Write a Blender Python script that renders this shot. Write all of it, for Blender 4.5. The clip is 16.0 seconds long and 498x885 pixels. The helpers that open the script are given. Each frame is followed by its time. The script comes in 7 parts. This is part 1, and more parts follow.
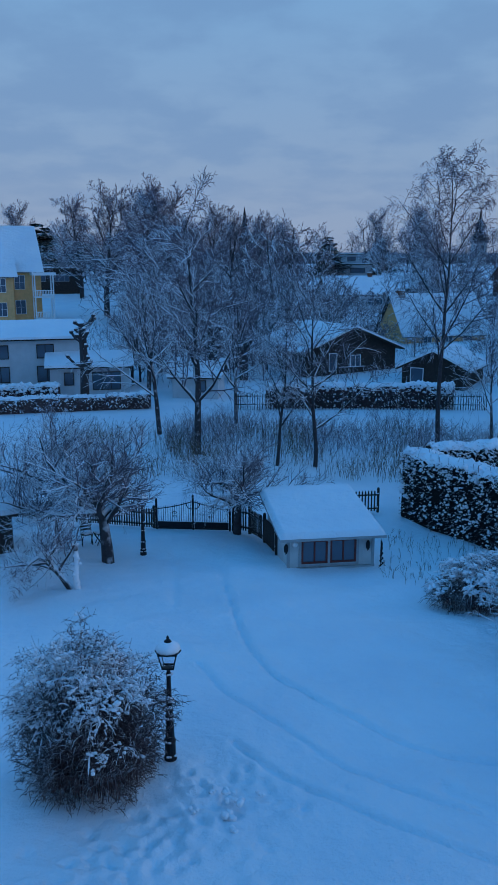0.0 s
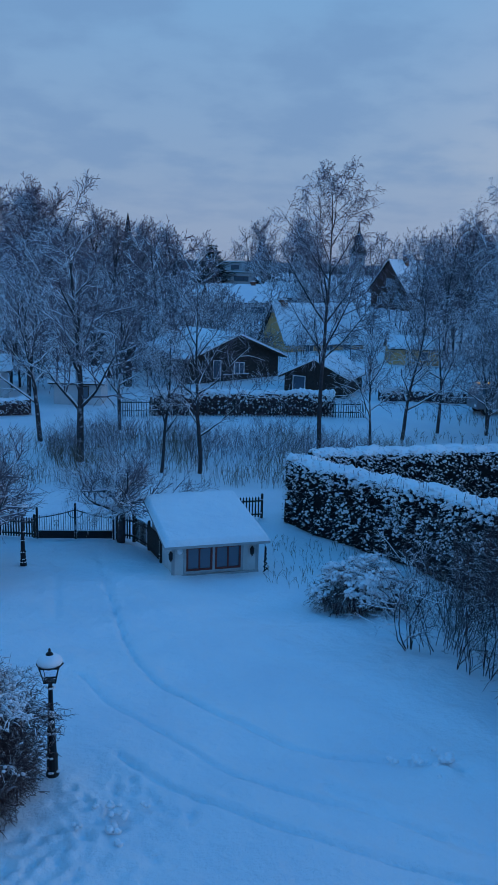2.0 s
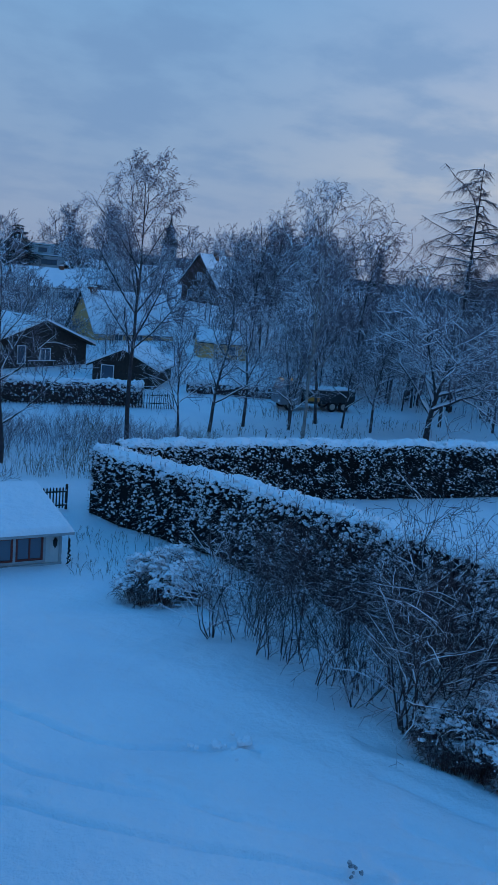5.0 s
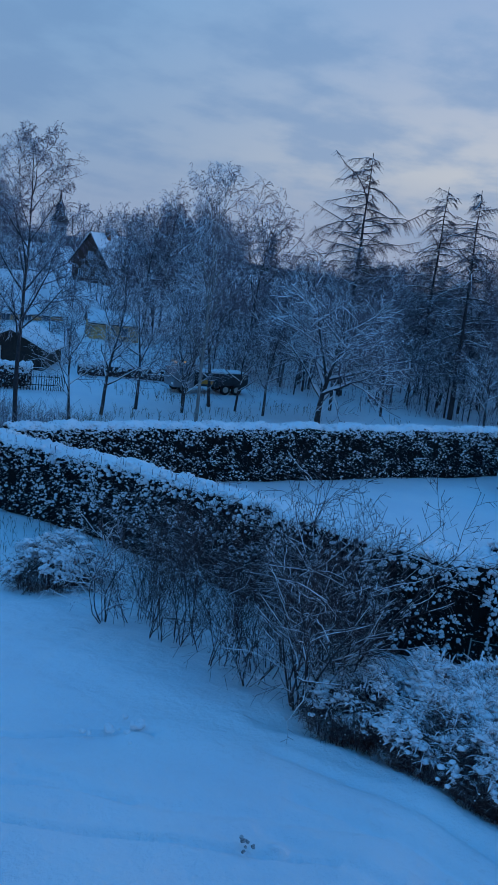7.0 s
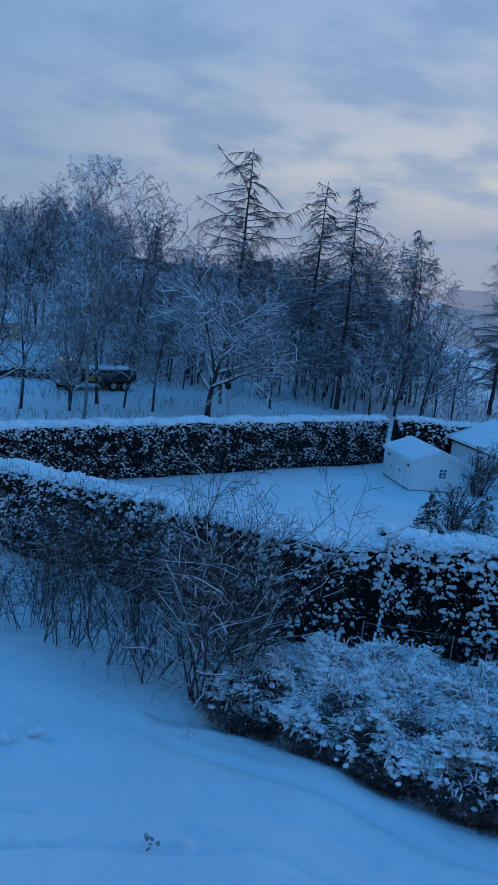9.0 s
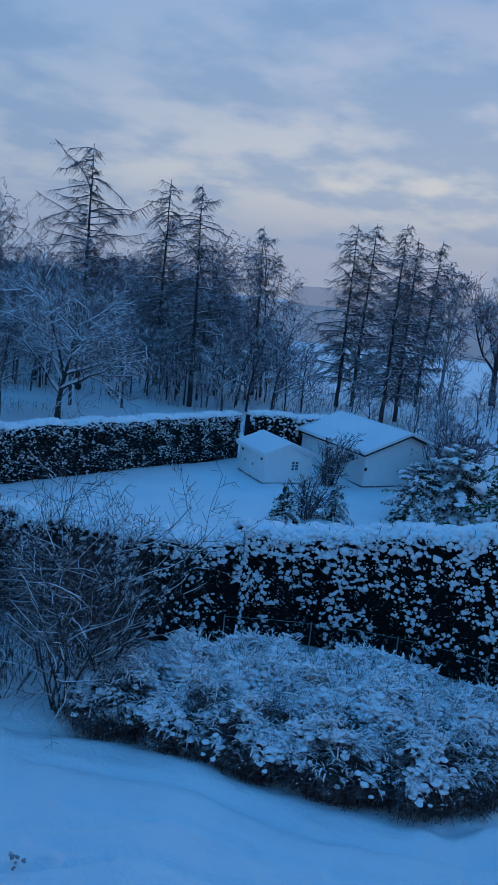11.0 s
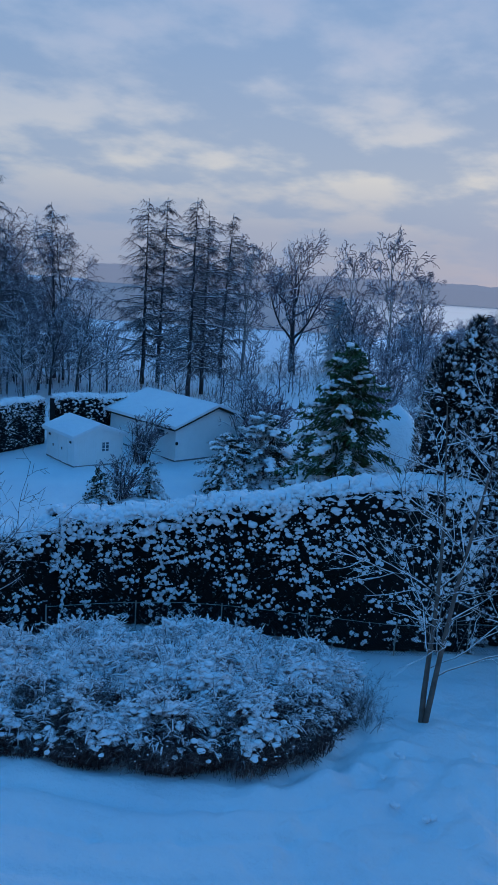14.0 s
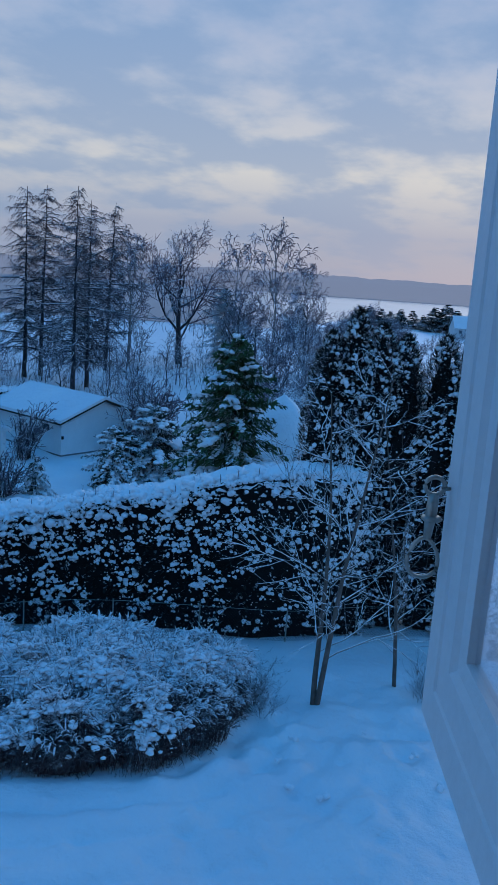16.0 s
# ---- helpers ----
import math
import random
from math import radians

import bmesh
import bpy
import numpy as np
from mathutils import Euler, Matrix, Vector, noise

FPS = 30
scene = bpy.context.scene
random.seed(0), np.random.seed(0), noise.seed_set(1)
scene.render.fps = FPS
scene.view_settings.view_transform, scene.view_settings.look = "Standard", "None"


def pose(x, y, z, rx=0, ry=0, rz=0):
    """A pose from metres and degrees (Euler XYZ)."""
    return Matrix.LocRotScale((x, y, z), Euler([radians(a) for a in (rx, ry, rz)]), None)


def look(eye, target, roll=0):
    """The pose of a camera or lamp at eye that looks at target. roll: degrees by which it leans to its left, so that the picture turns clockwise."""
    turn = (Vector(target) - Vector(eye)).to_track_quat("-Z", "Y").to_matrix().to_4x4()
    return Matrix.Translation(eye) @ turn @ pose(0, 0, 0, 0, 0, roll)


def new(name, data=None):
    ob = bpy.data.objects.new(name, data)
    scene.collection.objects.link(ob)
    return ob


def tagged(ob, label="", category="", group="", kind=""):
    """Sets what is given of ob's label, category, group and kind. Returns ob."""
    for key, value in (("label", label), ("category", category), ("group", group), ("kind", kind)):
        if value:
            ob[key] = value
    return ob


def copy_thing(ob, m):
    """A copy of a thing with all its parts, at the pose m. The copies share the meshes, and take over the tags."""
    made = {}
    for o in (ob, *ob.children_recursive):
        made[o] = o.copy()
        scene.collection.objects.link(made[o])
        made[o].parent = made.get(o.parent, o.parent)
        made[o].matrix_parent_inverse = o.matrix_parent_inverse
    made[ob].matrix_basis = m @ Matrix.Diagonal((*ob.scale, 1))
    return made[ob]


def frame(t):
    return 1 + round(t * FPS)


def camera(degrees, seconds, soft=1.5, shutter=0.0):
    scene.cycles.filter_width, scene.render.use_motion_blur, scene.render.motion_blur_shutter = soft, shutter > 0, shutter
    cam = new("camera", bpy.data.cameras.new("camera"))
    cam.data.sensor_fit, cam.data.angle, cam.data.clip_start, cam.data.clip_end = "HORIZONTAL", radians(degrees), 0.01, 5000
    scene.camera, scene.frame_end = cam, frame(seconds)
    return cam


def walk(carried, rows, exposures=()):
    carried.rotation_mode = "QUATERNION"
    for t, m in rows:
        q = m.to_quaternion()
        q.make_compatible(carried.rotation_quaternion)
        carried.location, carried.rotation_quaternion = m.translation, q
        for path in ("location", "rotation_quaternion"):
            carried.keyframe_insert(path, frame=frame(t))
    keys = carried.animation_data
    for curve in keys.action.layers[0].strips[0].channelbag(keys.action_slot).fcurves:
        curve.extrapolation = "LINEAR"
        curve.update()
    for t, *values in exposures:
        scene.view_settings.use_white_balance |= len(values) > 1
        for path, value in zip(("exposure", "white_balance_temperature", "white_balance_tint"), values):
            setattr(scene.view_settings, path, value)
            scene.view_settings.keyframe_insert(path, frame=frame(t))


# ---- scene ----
cam = camera(34.15, 16.0)
PATH = [
    (0, (0.000, 0.000, 9.000), (0.0000, 1.9541, 8.5739), -0.10),
    (0.5, (-0.005, -0.002, 9.004), (0.0615, 1.9526, 8.5838), 0.48),
    (1, (-0.009, -0.004, 9.007), (0.1262, 1.9482, 8.5935), 0.96),
    (1.5, (-0.013, -0.007, 9.011), (0.2080, 1.9387, 8.6013), 1.28),
    (2, (-0.015, -0.010, 9.014), (0.2691, 1.9279, 8.6073), 1.54),
    (2.5, (-0.018, -0.013, 9.017), (0.3485, 1.9109, 8.6115), 2.22),
    (3, (-0.020, -0.017, 9.019), (0.4125, 1.8935, 8.6150), 2.87),
    (3.5, (-0.021, -0.021, 9.022), (0.4710, 1.8746, 8.6169), 3.64),
    (4, (-0.022, -0.026, 9.024), (0.5610, 1.8450, 8.6230), 4.47),
    (4.5, (-0.023, -0.030, 9.026), (0.6479, 1.8110, 8.6265), 5.08),
    (4.7, (-0.023, -0.032, 9.027), (0.6764, 1.7984, 8.6277), 5.27),
    (6.8, (-0.022, -0.055, 9.034), (0.9304, 1.6552, 8.6218), 6.93),
    (7, (-0.021, -0.057, 9.035), (0.9557, 1.6388, 8.6222), 7.08),
    (7.5, (-0.021, -0.062, 9.036), (1.0402, 1.5829, 8.6265), 7.30),
    (8, (-0.020, -0.068, 9.037), (1.0909, 1.5447, 8.6301), 7.01),
    (10.3, (-0.017, -0.092, 9.042), (1.3445, 1.3251, 8.6714), 6.42),
    (10.5, (-0.017, -0.094, 9.042), (1.3744, 1.2948, 8.6751), 6.36),
    (11, (-0.017, -0.099, 9.043), (1.4485, 1.2132, 8.6809), 6.14),
    (11.5, (-0.017, -0.104, 9.044), (1.5161, 1.1298, 8.6850), 5.98),
    (12, (-0.017, -0.108, 9.045), (1.5647, 1.0632, 8.6896), 5.49),
    (12.5, (-0.018, -0.112, 9.045), (1.5955, 1.0144, 8.6874), 4.32),
    (13, (-0.019, -0.115, 9.046), (1.6296, 0.9562, 8.6811), 3.27),
    (13.5, (-0.021, -0.118, 9.047), (1.6677, 0.8848, 8.6697), 3.44),
    (14, (-0.023, -0.121, 9.047), (1.7078, 0.8060, 8.6675), 3.76),
    (14.5, (-0.026, -0.123, 9.048), (1.7357, 0.7443, 8.6685), 3.87),
    (15, (-0.029, -0.125, 9.049), (1.7648, 0.6745, 8.6711), 3.92),
    (15.5, (-0.033, -0.126, 9.050), (1.7854, 0.6152, 8.6701), 3.91),
    (16, (-0.038, -0.127, 9.051), (1.8057, 0.5492, 8.6688), 4.01),
]
walk(cam, [(t, look(eye, target, roll)) for t, eye, target, roll in PATH])

# ---- sky and light: dusk under broken cloud, a warm glow low in the east ----
SUN_AZ, SUN_EL = 84.0, 3.0


def node(tree, kind, **values):
    n = tree.nodes.new(kind)
    for key, value in values.items():
        n.inputs[key].default_value = value
    return n


def maths(tree, op, a, b=None, clamp=False):
    n = tree.nodes.new("ShaderNodeMath")
    n.operation, n.use_clamp = op, clamp
    for i, v in enumerate((a, b)):
        if v is None:
            continue
        if isinstance(v, (int, float)):
            n.inputs[i].default_value = v
        else:
            tree.links.new(v, n.inputs[i])
    return n.outputs[0]


def ramp(tree, fac, stops, mode="LINEAR"):
    n = tree.nodes.new("ShaderNodeValToRGB")
    n.color_ramp.interpolation = mode
    while len(n.color_ramp.elements) < len(stops):
        n.color_ramp.elements.new(0.5)
    for e, (at, c) in zip(n.color_ramp.elements, stops):
        e.position = at
        e.color = (*c, 1) if len(c) == 3 else c
    tree.links.new(fac, n.inputs[0])
    return n.outputs[0]


def mix(tree, fac, a, b, blend="MIX"):
    n = tree.nodes.new("ShaderNodeMix")
    n.data_type, n.blend_type = "RGBA", blend
    for sock, v in ((n.inputs[0], fac), (n.inputs[6], a), (n.inputs[7], b)):
        if isinstance(v, (int, float)):
            sock.default_value = v
        elif isinstance(v, tuple):
            sock.default_value = (*v, 1)
        else:
            tree.links.new(v, sock)
    return n.outputs[2]


def make_world():
    w = bpy.data.worlds.new("dusk_sky")
    scene.world = w
    w.use_nodes = True
    t = w.node_tree
    t.nodes.clear()
    out = t.nodes.new("ShaderNodeOutputWorld")
    bg = t.nodes.new("ShaderNodeBackground")
    co = t.nodes.new("ShaderNodeTexCoord")
    sep = t.nodes.new("ShaderNodeSeparateXYZ")
    t.links.new(co.outputs["Generated"], sep.inputs[0])
    z = sep.outputs[2]
    up = maths(t, "MAXIMUM", z, 0.0)
    clear = t.nodes.new("ShaderNodeTexSky")
    clear.sky_type, clear.sun_disc = "NISHITA", False
    clear.sun_elevation, clear.sun_rotation = radians(SUN_EL), radians(SUN_AZ)
    clear_dim = mix(t, 1.0, clear.outputs[0], (0.05, 0.055, 0.06), "MULTIPLY")
    # cloud deck laid on a flat layer overhead, so that it closes up towards the horizon
    flat = maths(t, "ADD", up, 0.20)
    px, py = maths(t, "DIVIDE", sep.outputs[0], flat), maths(t, "DIVIDE", sep.outputs[1], flat)
    comb = t.nodes.new("ShaderNodeCombineXYZ")
    t.links.new(px, comb.inputs[0])
    t.links.new(py, comb.inputs[1])
    n1 = node(t, "ShaderNodeTexNoise", Scale=2.9, Detail=7.0, Roughness=0.52)
    n2 = node(t, "ShaderNodeTexNoise", Scale=0.32, Detail=3.0, Roughness=0.5)
    t.links.new(comb.outputs[0], n1.inputs["Vector"])
    t.links.new(comb.outputs[0], n2.inputs["Vector"])
    cloud = maths(t, "ADD", maths(t, "MULTIPLY", n1.outputs["Fac"], 0.6), maths(t, "MULTIPLY", n2.outputs["Fac"], 0.4))
    deck = ramp(t, up, SKY_DECK)
    breaks = ramp(t, up, SKY_BREAKS)
    ax, ay = math.sin(radians(SUN_AZ)), math.cos(radians(SUN_AZ))
    toward = maths(t, "ADD", maths(t, "MULTIPLY", sep.outputs[0], ax), maths(t, "MULTIPLY", sep.outputs[1], ay))
    side = ramp(t, toward, [(0.30, (0.0, 0.0, 0.0)), (0.98, (1.0, 1.0, 1.0))], "EASE")
    gap = ramp(t, cloud, [(0.42, (0.0, 0.0, 0.0)), (0.57, (1.0, 1.0, 1.0))], "EASE")
    glow = ramp(t, up, SKY_GLOW)
    base = mix(t, maths(t, "MULTIPLY", gap, 0.55), deck, breaks)
    lit = maths(t, "MULTIPLY", side, maths(t, "ADD", maths(t, "MULTIPLY", gap, 0.64), 0.36))
    warm = mix(t, lit, base, glow)
    sky = mix(t, 0.95, clear_dim, warm)
    t.links.new(sky, bg.inputs[0])
    bg.inputs[1].default_value = 1.06
    t.links.new(bg.outputs[0], out.inputs[0])


SKY_DECK = [(0.0, (0.27, 0.35, 0.51)), (0.12, (0.195, 0.318, 0.53)), (0.30, (0.162, 0.32, 0.57)), (0.48, (0.09, 0.28, 0.62)), (0.75, (0.035, 0.285, 0.77))]
SKY_BREAKS = [(0.0, (0.30, 0.37, 0.52)), (0.12, (0.275, 0.395, 0.58)), (0.30, (0.20, 0.41, 0.69)), (0.48, (0.08, 0.30, 0.67)), (0.75, (0.03, 0.285, 0.79))]
SKY_GLOW = [(0.0, (0.30, 0.355, 0.49)), (0.065, (0.34, 0.39, 0.52)), (0.13, (0.60, 0.605, 0.62)), (0.25, (0.42, 0.49, 0.65)), (0.42, (0.22, 0.35, 0.62))]
make_world()
sun_data = bpy.data.lights.new("sun", "SUN")
sun_data.energy, sun_data.angle, sun_data.color = 0.30, radians(30), (0.78, 0.86, 1.0)
sun = new("sun", sun_data)
sun.matrix_world = look((90 * math.sin(radians(SUN_AZ)), 90 * math.cos(radians(SUN_AZ)), 32), (0, 0, 8))


# ---- materials ----
def material(name, colour, rough=0.7, spread=0.25, scale=3.0, bump=0.3, bump_scale=25.0, metal=0.0, second=None, snow=None, detail=4.0, spec=0.3):
    """A surface with grain at two scales; snow: (from, to) of the upward slope on which snow lies."""
    m = bpy.data.materials.new(name)
    m.use_nodes = True
    t = m.node_tree
    p = t.nodes["Principled BSDF"]
    p.inputs["Roughness"].default_value, p.inputs["Metallic"].default_value = rough, metal
    p.inputs["Specular IOR Level"].default_value = spec
    co = t.nodes.new("ShaderNodeTexCoord")
    big = node(t, "ShaderNodeTexNoise", Scale=scale, Detail=detail, Roughness=0.6)
    small = node(t, "ShaderNodeTexNoise", Scale=bump_scale, Detail=3.0, Roughness=0.6)
    for n in (big, small):
        t.links.new(co.outputs["Object"], n.inputs["Vector"])
    low = tuple(c * (1 - spread) for c in colour)
    high = second or tuple(min(1, c * (1 + spread)) for c in colour)
    col = ramp(t, big.outputs["Fac"], [(0.3, low), (0.7, high)])
    col = mix(t, maths(t, "MULTIPLY", small.outputs["Fac"], 0.3), col, tuple(c * 0.6 for c in colour))
    if snow:
        geo = t.nodes.new("ShaderNodeNewGeometry")
        sep = t.nodes.new("ShaderNodeSeparateXYZ")
        t.links.new(geo.outputs["Normal"], sep.inputs[0])
        lie = node(t, "ShaderNodeTexNoise", Scale=snow[2] if len(snow) > 2 else 2.5, Detail=2.0)
        t.links.new(co.outputs["Object"], lie.inputs["Vector"])
        up = maths(t, "ADD", sep.outputs[2], maths(t, "MULTIPLY", maths(t, "SUBTRACT", lie.outputs["Fac"], 0.5), 1.1))
        fac = t.nodes.new("ShaderNodeMapRange")
        fac.inputs[1].default_value, fac.inputs[2].default_value = snow[0], snow[1]
        t.links.new(up, fac.inputs[0])
        col = mix(t, fac.outputs[0], col, (0.86, 0.88, 0.90))
    t.links.new(col, p.inputs["Base Color"])
    if bump:
        b = node(t, "ShaderNodeBump", Strength=bump, Distance=0.02)
        t.links.new(small.outputs["Fac"], b.inputs["Height"])
        t.links.new(b.outputs[0], p.inputs["Normal"])
    return m


def snow_material(name, ripple=0.25, low=(0.80, 0.83, 0.87), high=(0.90, 0.91, 0.92)):
    m = bpy.data.materials.new(name)
    m.use_nodes = True
    t = m.node_tree
    p = t.nodes["Principled BSDF"]
    p.inputs["Roughness"].default_value = 0.5
    p.inputs["Specular IOR Level"].default_value = 0.6
    co = t.nodes.new("ShaderNodeTexCoord")
    big = node(t, "ShaderNodeTexNoise", Scale=0.35, Detail=4.0, Roughness=0.55)
    mid = node(t, "ShaderNodeTexNoise", Scale=2.2, Detail=4.0, Roughness=0.6)
    fine = node(t, "ShaderNodeTexNoise", Scale=40.0, Detail=2.0)
    for n in (big, mid, fine):
        t.links.new(co.outputs["Object"], n.inputs["Vector"])
    col = ramp(t, big.outputs["Fac"], [(0.3, low), (0.7, high)])
    t.links.new(col, p.inputs["Base Color"])
    h = maths(t, "ADD", maths(t, "MULTIPLY", mid.outputs["Fac"], 1.0), maths(t, "MULTIPLY", fine.outputs["Fac"], 0.08))
    b = node(t, "ShaderNodeBump", Strength=ripple, Distance=0.12)
    t.links.new(h, b.inputs["Height"])
    t.links.new(b.outputs[0], p.inputs["Normal"])
    return m


def glass_material(name, colour=(0.10, 0.13, 0.17)):
    m = bpy.data.materials.new(name)
    m.use_nodes = True
    p = m.node_tree.nodes["Principled BSDF"]
    p.inputs["Base Color"].default_value = (*colour, 1)
    p.inputs["Roughness"].default_value = 0.05
    p.inputs["IOR"].default_value = 1.5
    p.inputs["Specular IOR Level"].default_value = 0.8
    return m


def clear_glass(name):
    m = bpy.data.materials.new(name)
    m.use_nodes = True
    p = m.node_tree.nodes["Principled BSDF"]
    p.inputs["Base Color"].default_value = (0.95, 0.97, 1.0, 1)
    p.inputs["Roughness"].default_value = 0.02
    p.inputs["Transmission Weight"].default_value = 1.0
    p.inputs["IOR"].default_value = 1.45
    return m


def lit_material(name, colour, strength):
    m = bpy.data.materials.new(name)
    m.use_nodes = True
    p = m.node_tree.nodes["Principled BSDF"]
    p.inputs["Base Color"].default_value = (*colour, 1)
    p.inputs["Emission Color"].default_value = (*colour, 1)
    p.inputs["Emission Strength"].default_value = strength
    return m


SNOW = snow_material("snow", 0.9)
SNOW_CLUMP = snow_material("clumped_snow", 0.35, (0.90, 0.90, 0.93), (0.95, 0.95, 0.96))
# dark grey mottled with white, for the small clods
MOTTLED_SNOW = material("dirty_snow", (0.16, 0.16, 0.17), 0.8, 0.6, 14.0, 0.5, 40.0, second=(0.75, 0.77, 0.80))
BARK = material("dark_bark", (0.060, 0.052, 0.056), 0.9, 0.35, 4.0, 0.5, 30.0, snow=(0.45, 0.85))
BARK_SNOWY = material("snowed_bark", (0.060, 0.053, 0.057), 0.9, 0.35, 4.0, 0.5, 30.0, snow=(0.10, 0.50))
TWIG = material("twig_bark", (0.180, 0.138, 0.165), 0.9, 0.3, 2.0, 0.0, snow=(0.28, 0.92))
TWIG_SNOWY = material("snowed_twigs", (0.155, 0.120, 0.142), 0.9, 0.3, 2.0, 0.0, snow=(0.0, 0.55))
TWIG_BROWN = material("brown_twigs", (0.080, 0.048, 0.050), 0.9, 0.35, 2.0, 0.0, snow=(0.62, 1.15))
TWIG_UNDER = material("bare_undergrowth", (0.105, 0.066, 0.064), 0.95, 0.4, 3.0, 0.0, snow=(0.70, 1.25))
TWIG_DARK = material("larch_twigs", (0.120, 0.092, 0.104), 0.9, 0.3, 2.0, 0.0, snow=(0.62, 1.1))
BARK_PALE = material("young_bark", (0.17, 0.13, 0.11), 0.85, 0.35, 4.0, 0.4, 30.0, snow=(0.25, 0.6))
NEEDLE_SNOWY = material("frosted_needles", (0.045, 0.062, 0.045), 0.75, 0.4, 3.0, 0.0, snow=(0.05, 0.6))
BIRCH_BARK = material("birch_bark", (0.30, 0.28, 0.27), 0.8, 0.6, 5.0, 0.3, 20.0, second=(0.42, 0.40, 0.38), snow=(0.6, 1.0))
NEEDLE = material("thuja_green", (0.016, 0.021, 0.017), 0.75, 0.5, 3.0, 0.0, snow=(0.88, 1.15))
NEEDLE_FIR = material("fir_green", (0.060, 0.105, 0.036), 0.7, 0.5, 2.0, 0.0, snow=(0.75, 1.05, 1.2))
BEECH = material("brown_hedge_leaves", (0.045, 0.032, 0.036), 0.8, 0.5, 3.0, 0.0, snow=(0.80, 1.15))
# near-black that paints the shade between the leaves
INNER_SHADE = material("hedge_inside", (0.008, 0.009, 0.009), 0.95, 0.4, 6.0, 0.0)
IRON = material("black_iron", (0.02, 0.021, 0.024), 0.5, 0.3, 12.0, 0.2, 60.0, metal=0.3)
FENCE_WOOD = material("dark_fence_wood", (0.055, 0.045, 0.040), 0.85, 0.35, 6.0, 0.3, 30.0)
WHITE_WOOD = material("white_painted_boards", (0.93, 0.93, 0.92), 0.55, 0.03, 2.0, 0.15, 25.0)
CREAM_WOOD = material("pale_grey_boards", (0.62, 0.62, 0.60), 0.6, 0.1, 2.0, 0.2, 25.0)
GREY_TRIM = material("grey_trim", (0.40, 0.41, 0.41), 0.6, 0.12, 4.0, 0.15, 30.0)
RED_FRAME = material("oxide_red_frames", (0.20, 0.045, 0.035), 0.55, 0.2, 6.0, 0.1, 40.0)
DARK_WOOD = material("dark_brown_boards", (0.050, 0.036, 0.030), 0.8, 0.3, 3.0, 0.2, 20.0)
RENDER_WHITE = material("white_render", (0.60, 0.61, 0.62), 0.85, 0.1, 1.0, 0.2, 20.0)
YELLOW = material("ochre_boards", (0.84, 0.45, 0.19), 0.75, 0.12, 2.0, 0.15, 20.0)
RED_HOUSE = material("brown_red_boards", (0.11, 0.06, 0.05), 0.8, 0.2, 2.0, 0.15, 20.0)
STONE = material("grey_stone", (0.22, 0.22, 0.23), 0.9, 0.2, 2.0, 0.3, 15.0)
BRICK = material("chimney_brick", (0.22, 0.10, 0.07), 0.9, 0.3, 5.0, 0.3, 20.0)
GLASS = glass_material("window_glass")
GLASS_CLEAR = clear_glass("clear_pane")
PAINT = material("white_gloss_paint", (0.80, 0.81, 0.82), 0.5, 0.03, 3.0, 0.06, 60.0, spec=0.3)
STEEL = material("worn_steel", (0.42, 0.40, 0.36), 0.38, 0.25, 25.0, 0.2, 90.0, metal=0.85)
# faint emission on the far ridge stands in for haze
FAR_WOOD_GLOW = lit_material("hazy_far_woods", (0.27, 0.285, 0.34), 0.58)
HILL_WOOD = material("hill_woods", (0.13, 0.13, 0.14), 0.95, 0.4, 0.03, 0.0, bump_scale=0.3)
ICE = material("lake_ice", (0.26, 0.27, 0.30), 0.35, 0.10, 0.004, 0.0, bump_scale=0.05, spec=0.2)
DRY_GRASS = material("dry_stalks", (0.16, 0.115, 0.075), 0.9, 0.4, 2.0, 0.0, snow=(0.55, 0.95))
RUBBER = material("tyre_rubber", (0.02, 0.02, 0.02), 0.9, 0.2, 9.0, 0.1)
AMBER = lit_material("amber_lamp", (1.0, 0.45, 0.06), 0.7)
TRUCK_WHITE = material("white_cab_paint", (0.24, 0.25, 0.27), 0.35, 0.05, 2.0, 0.0, spec=0.5)
TRUCK_DARK = material("dark_truck_body", (0.035, 0.04, 0.045), 0.5, 0.2, 3.0, 0.0)
TRUCK_ORANGE = material("orange_truck_panel", (0.75, 0.30, 0.05), 0.5, 0.1, 3.0, 0.0)


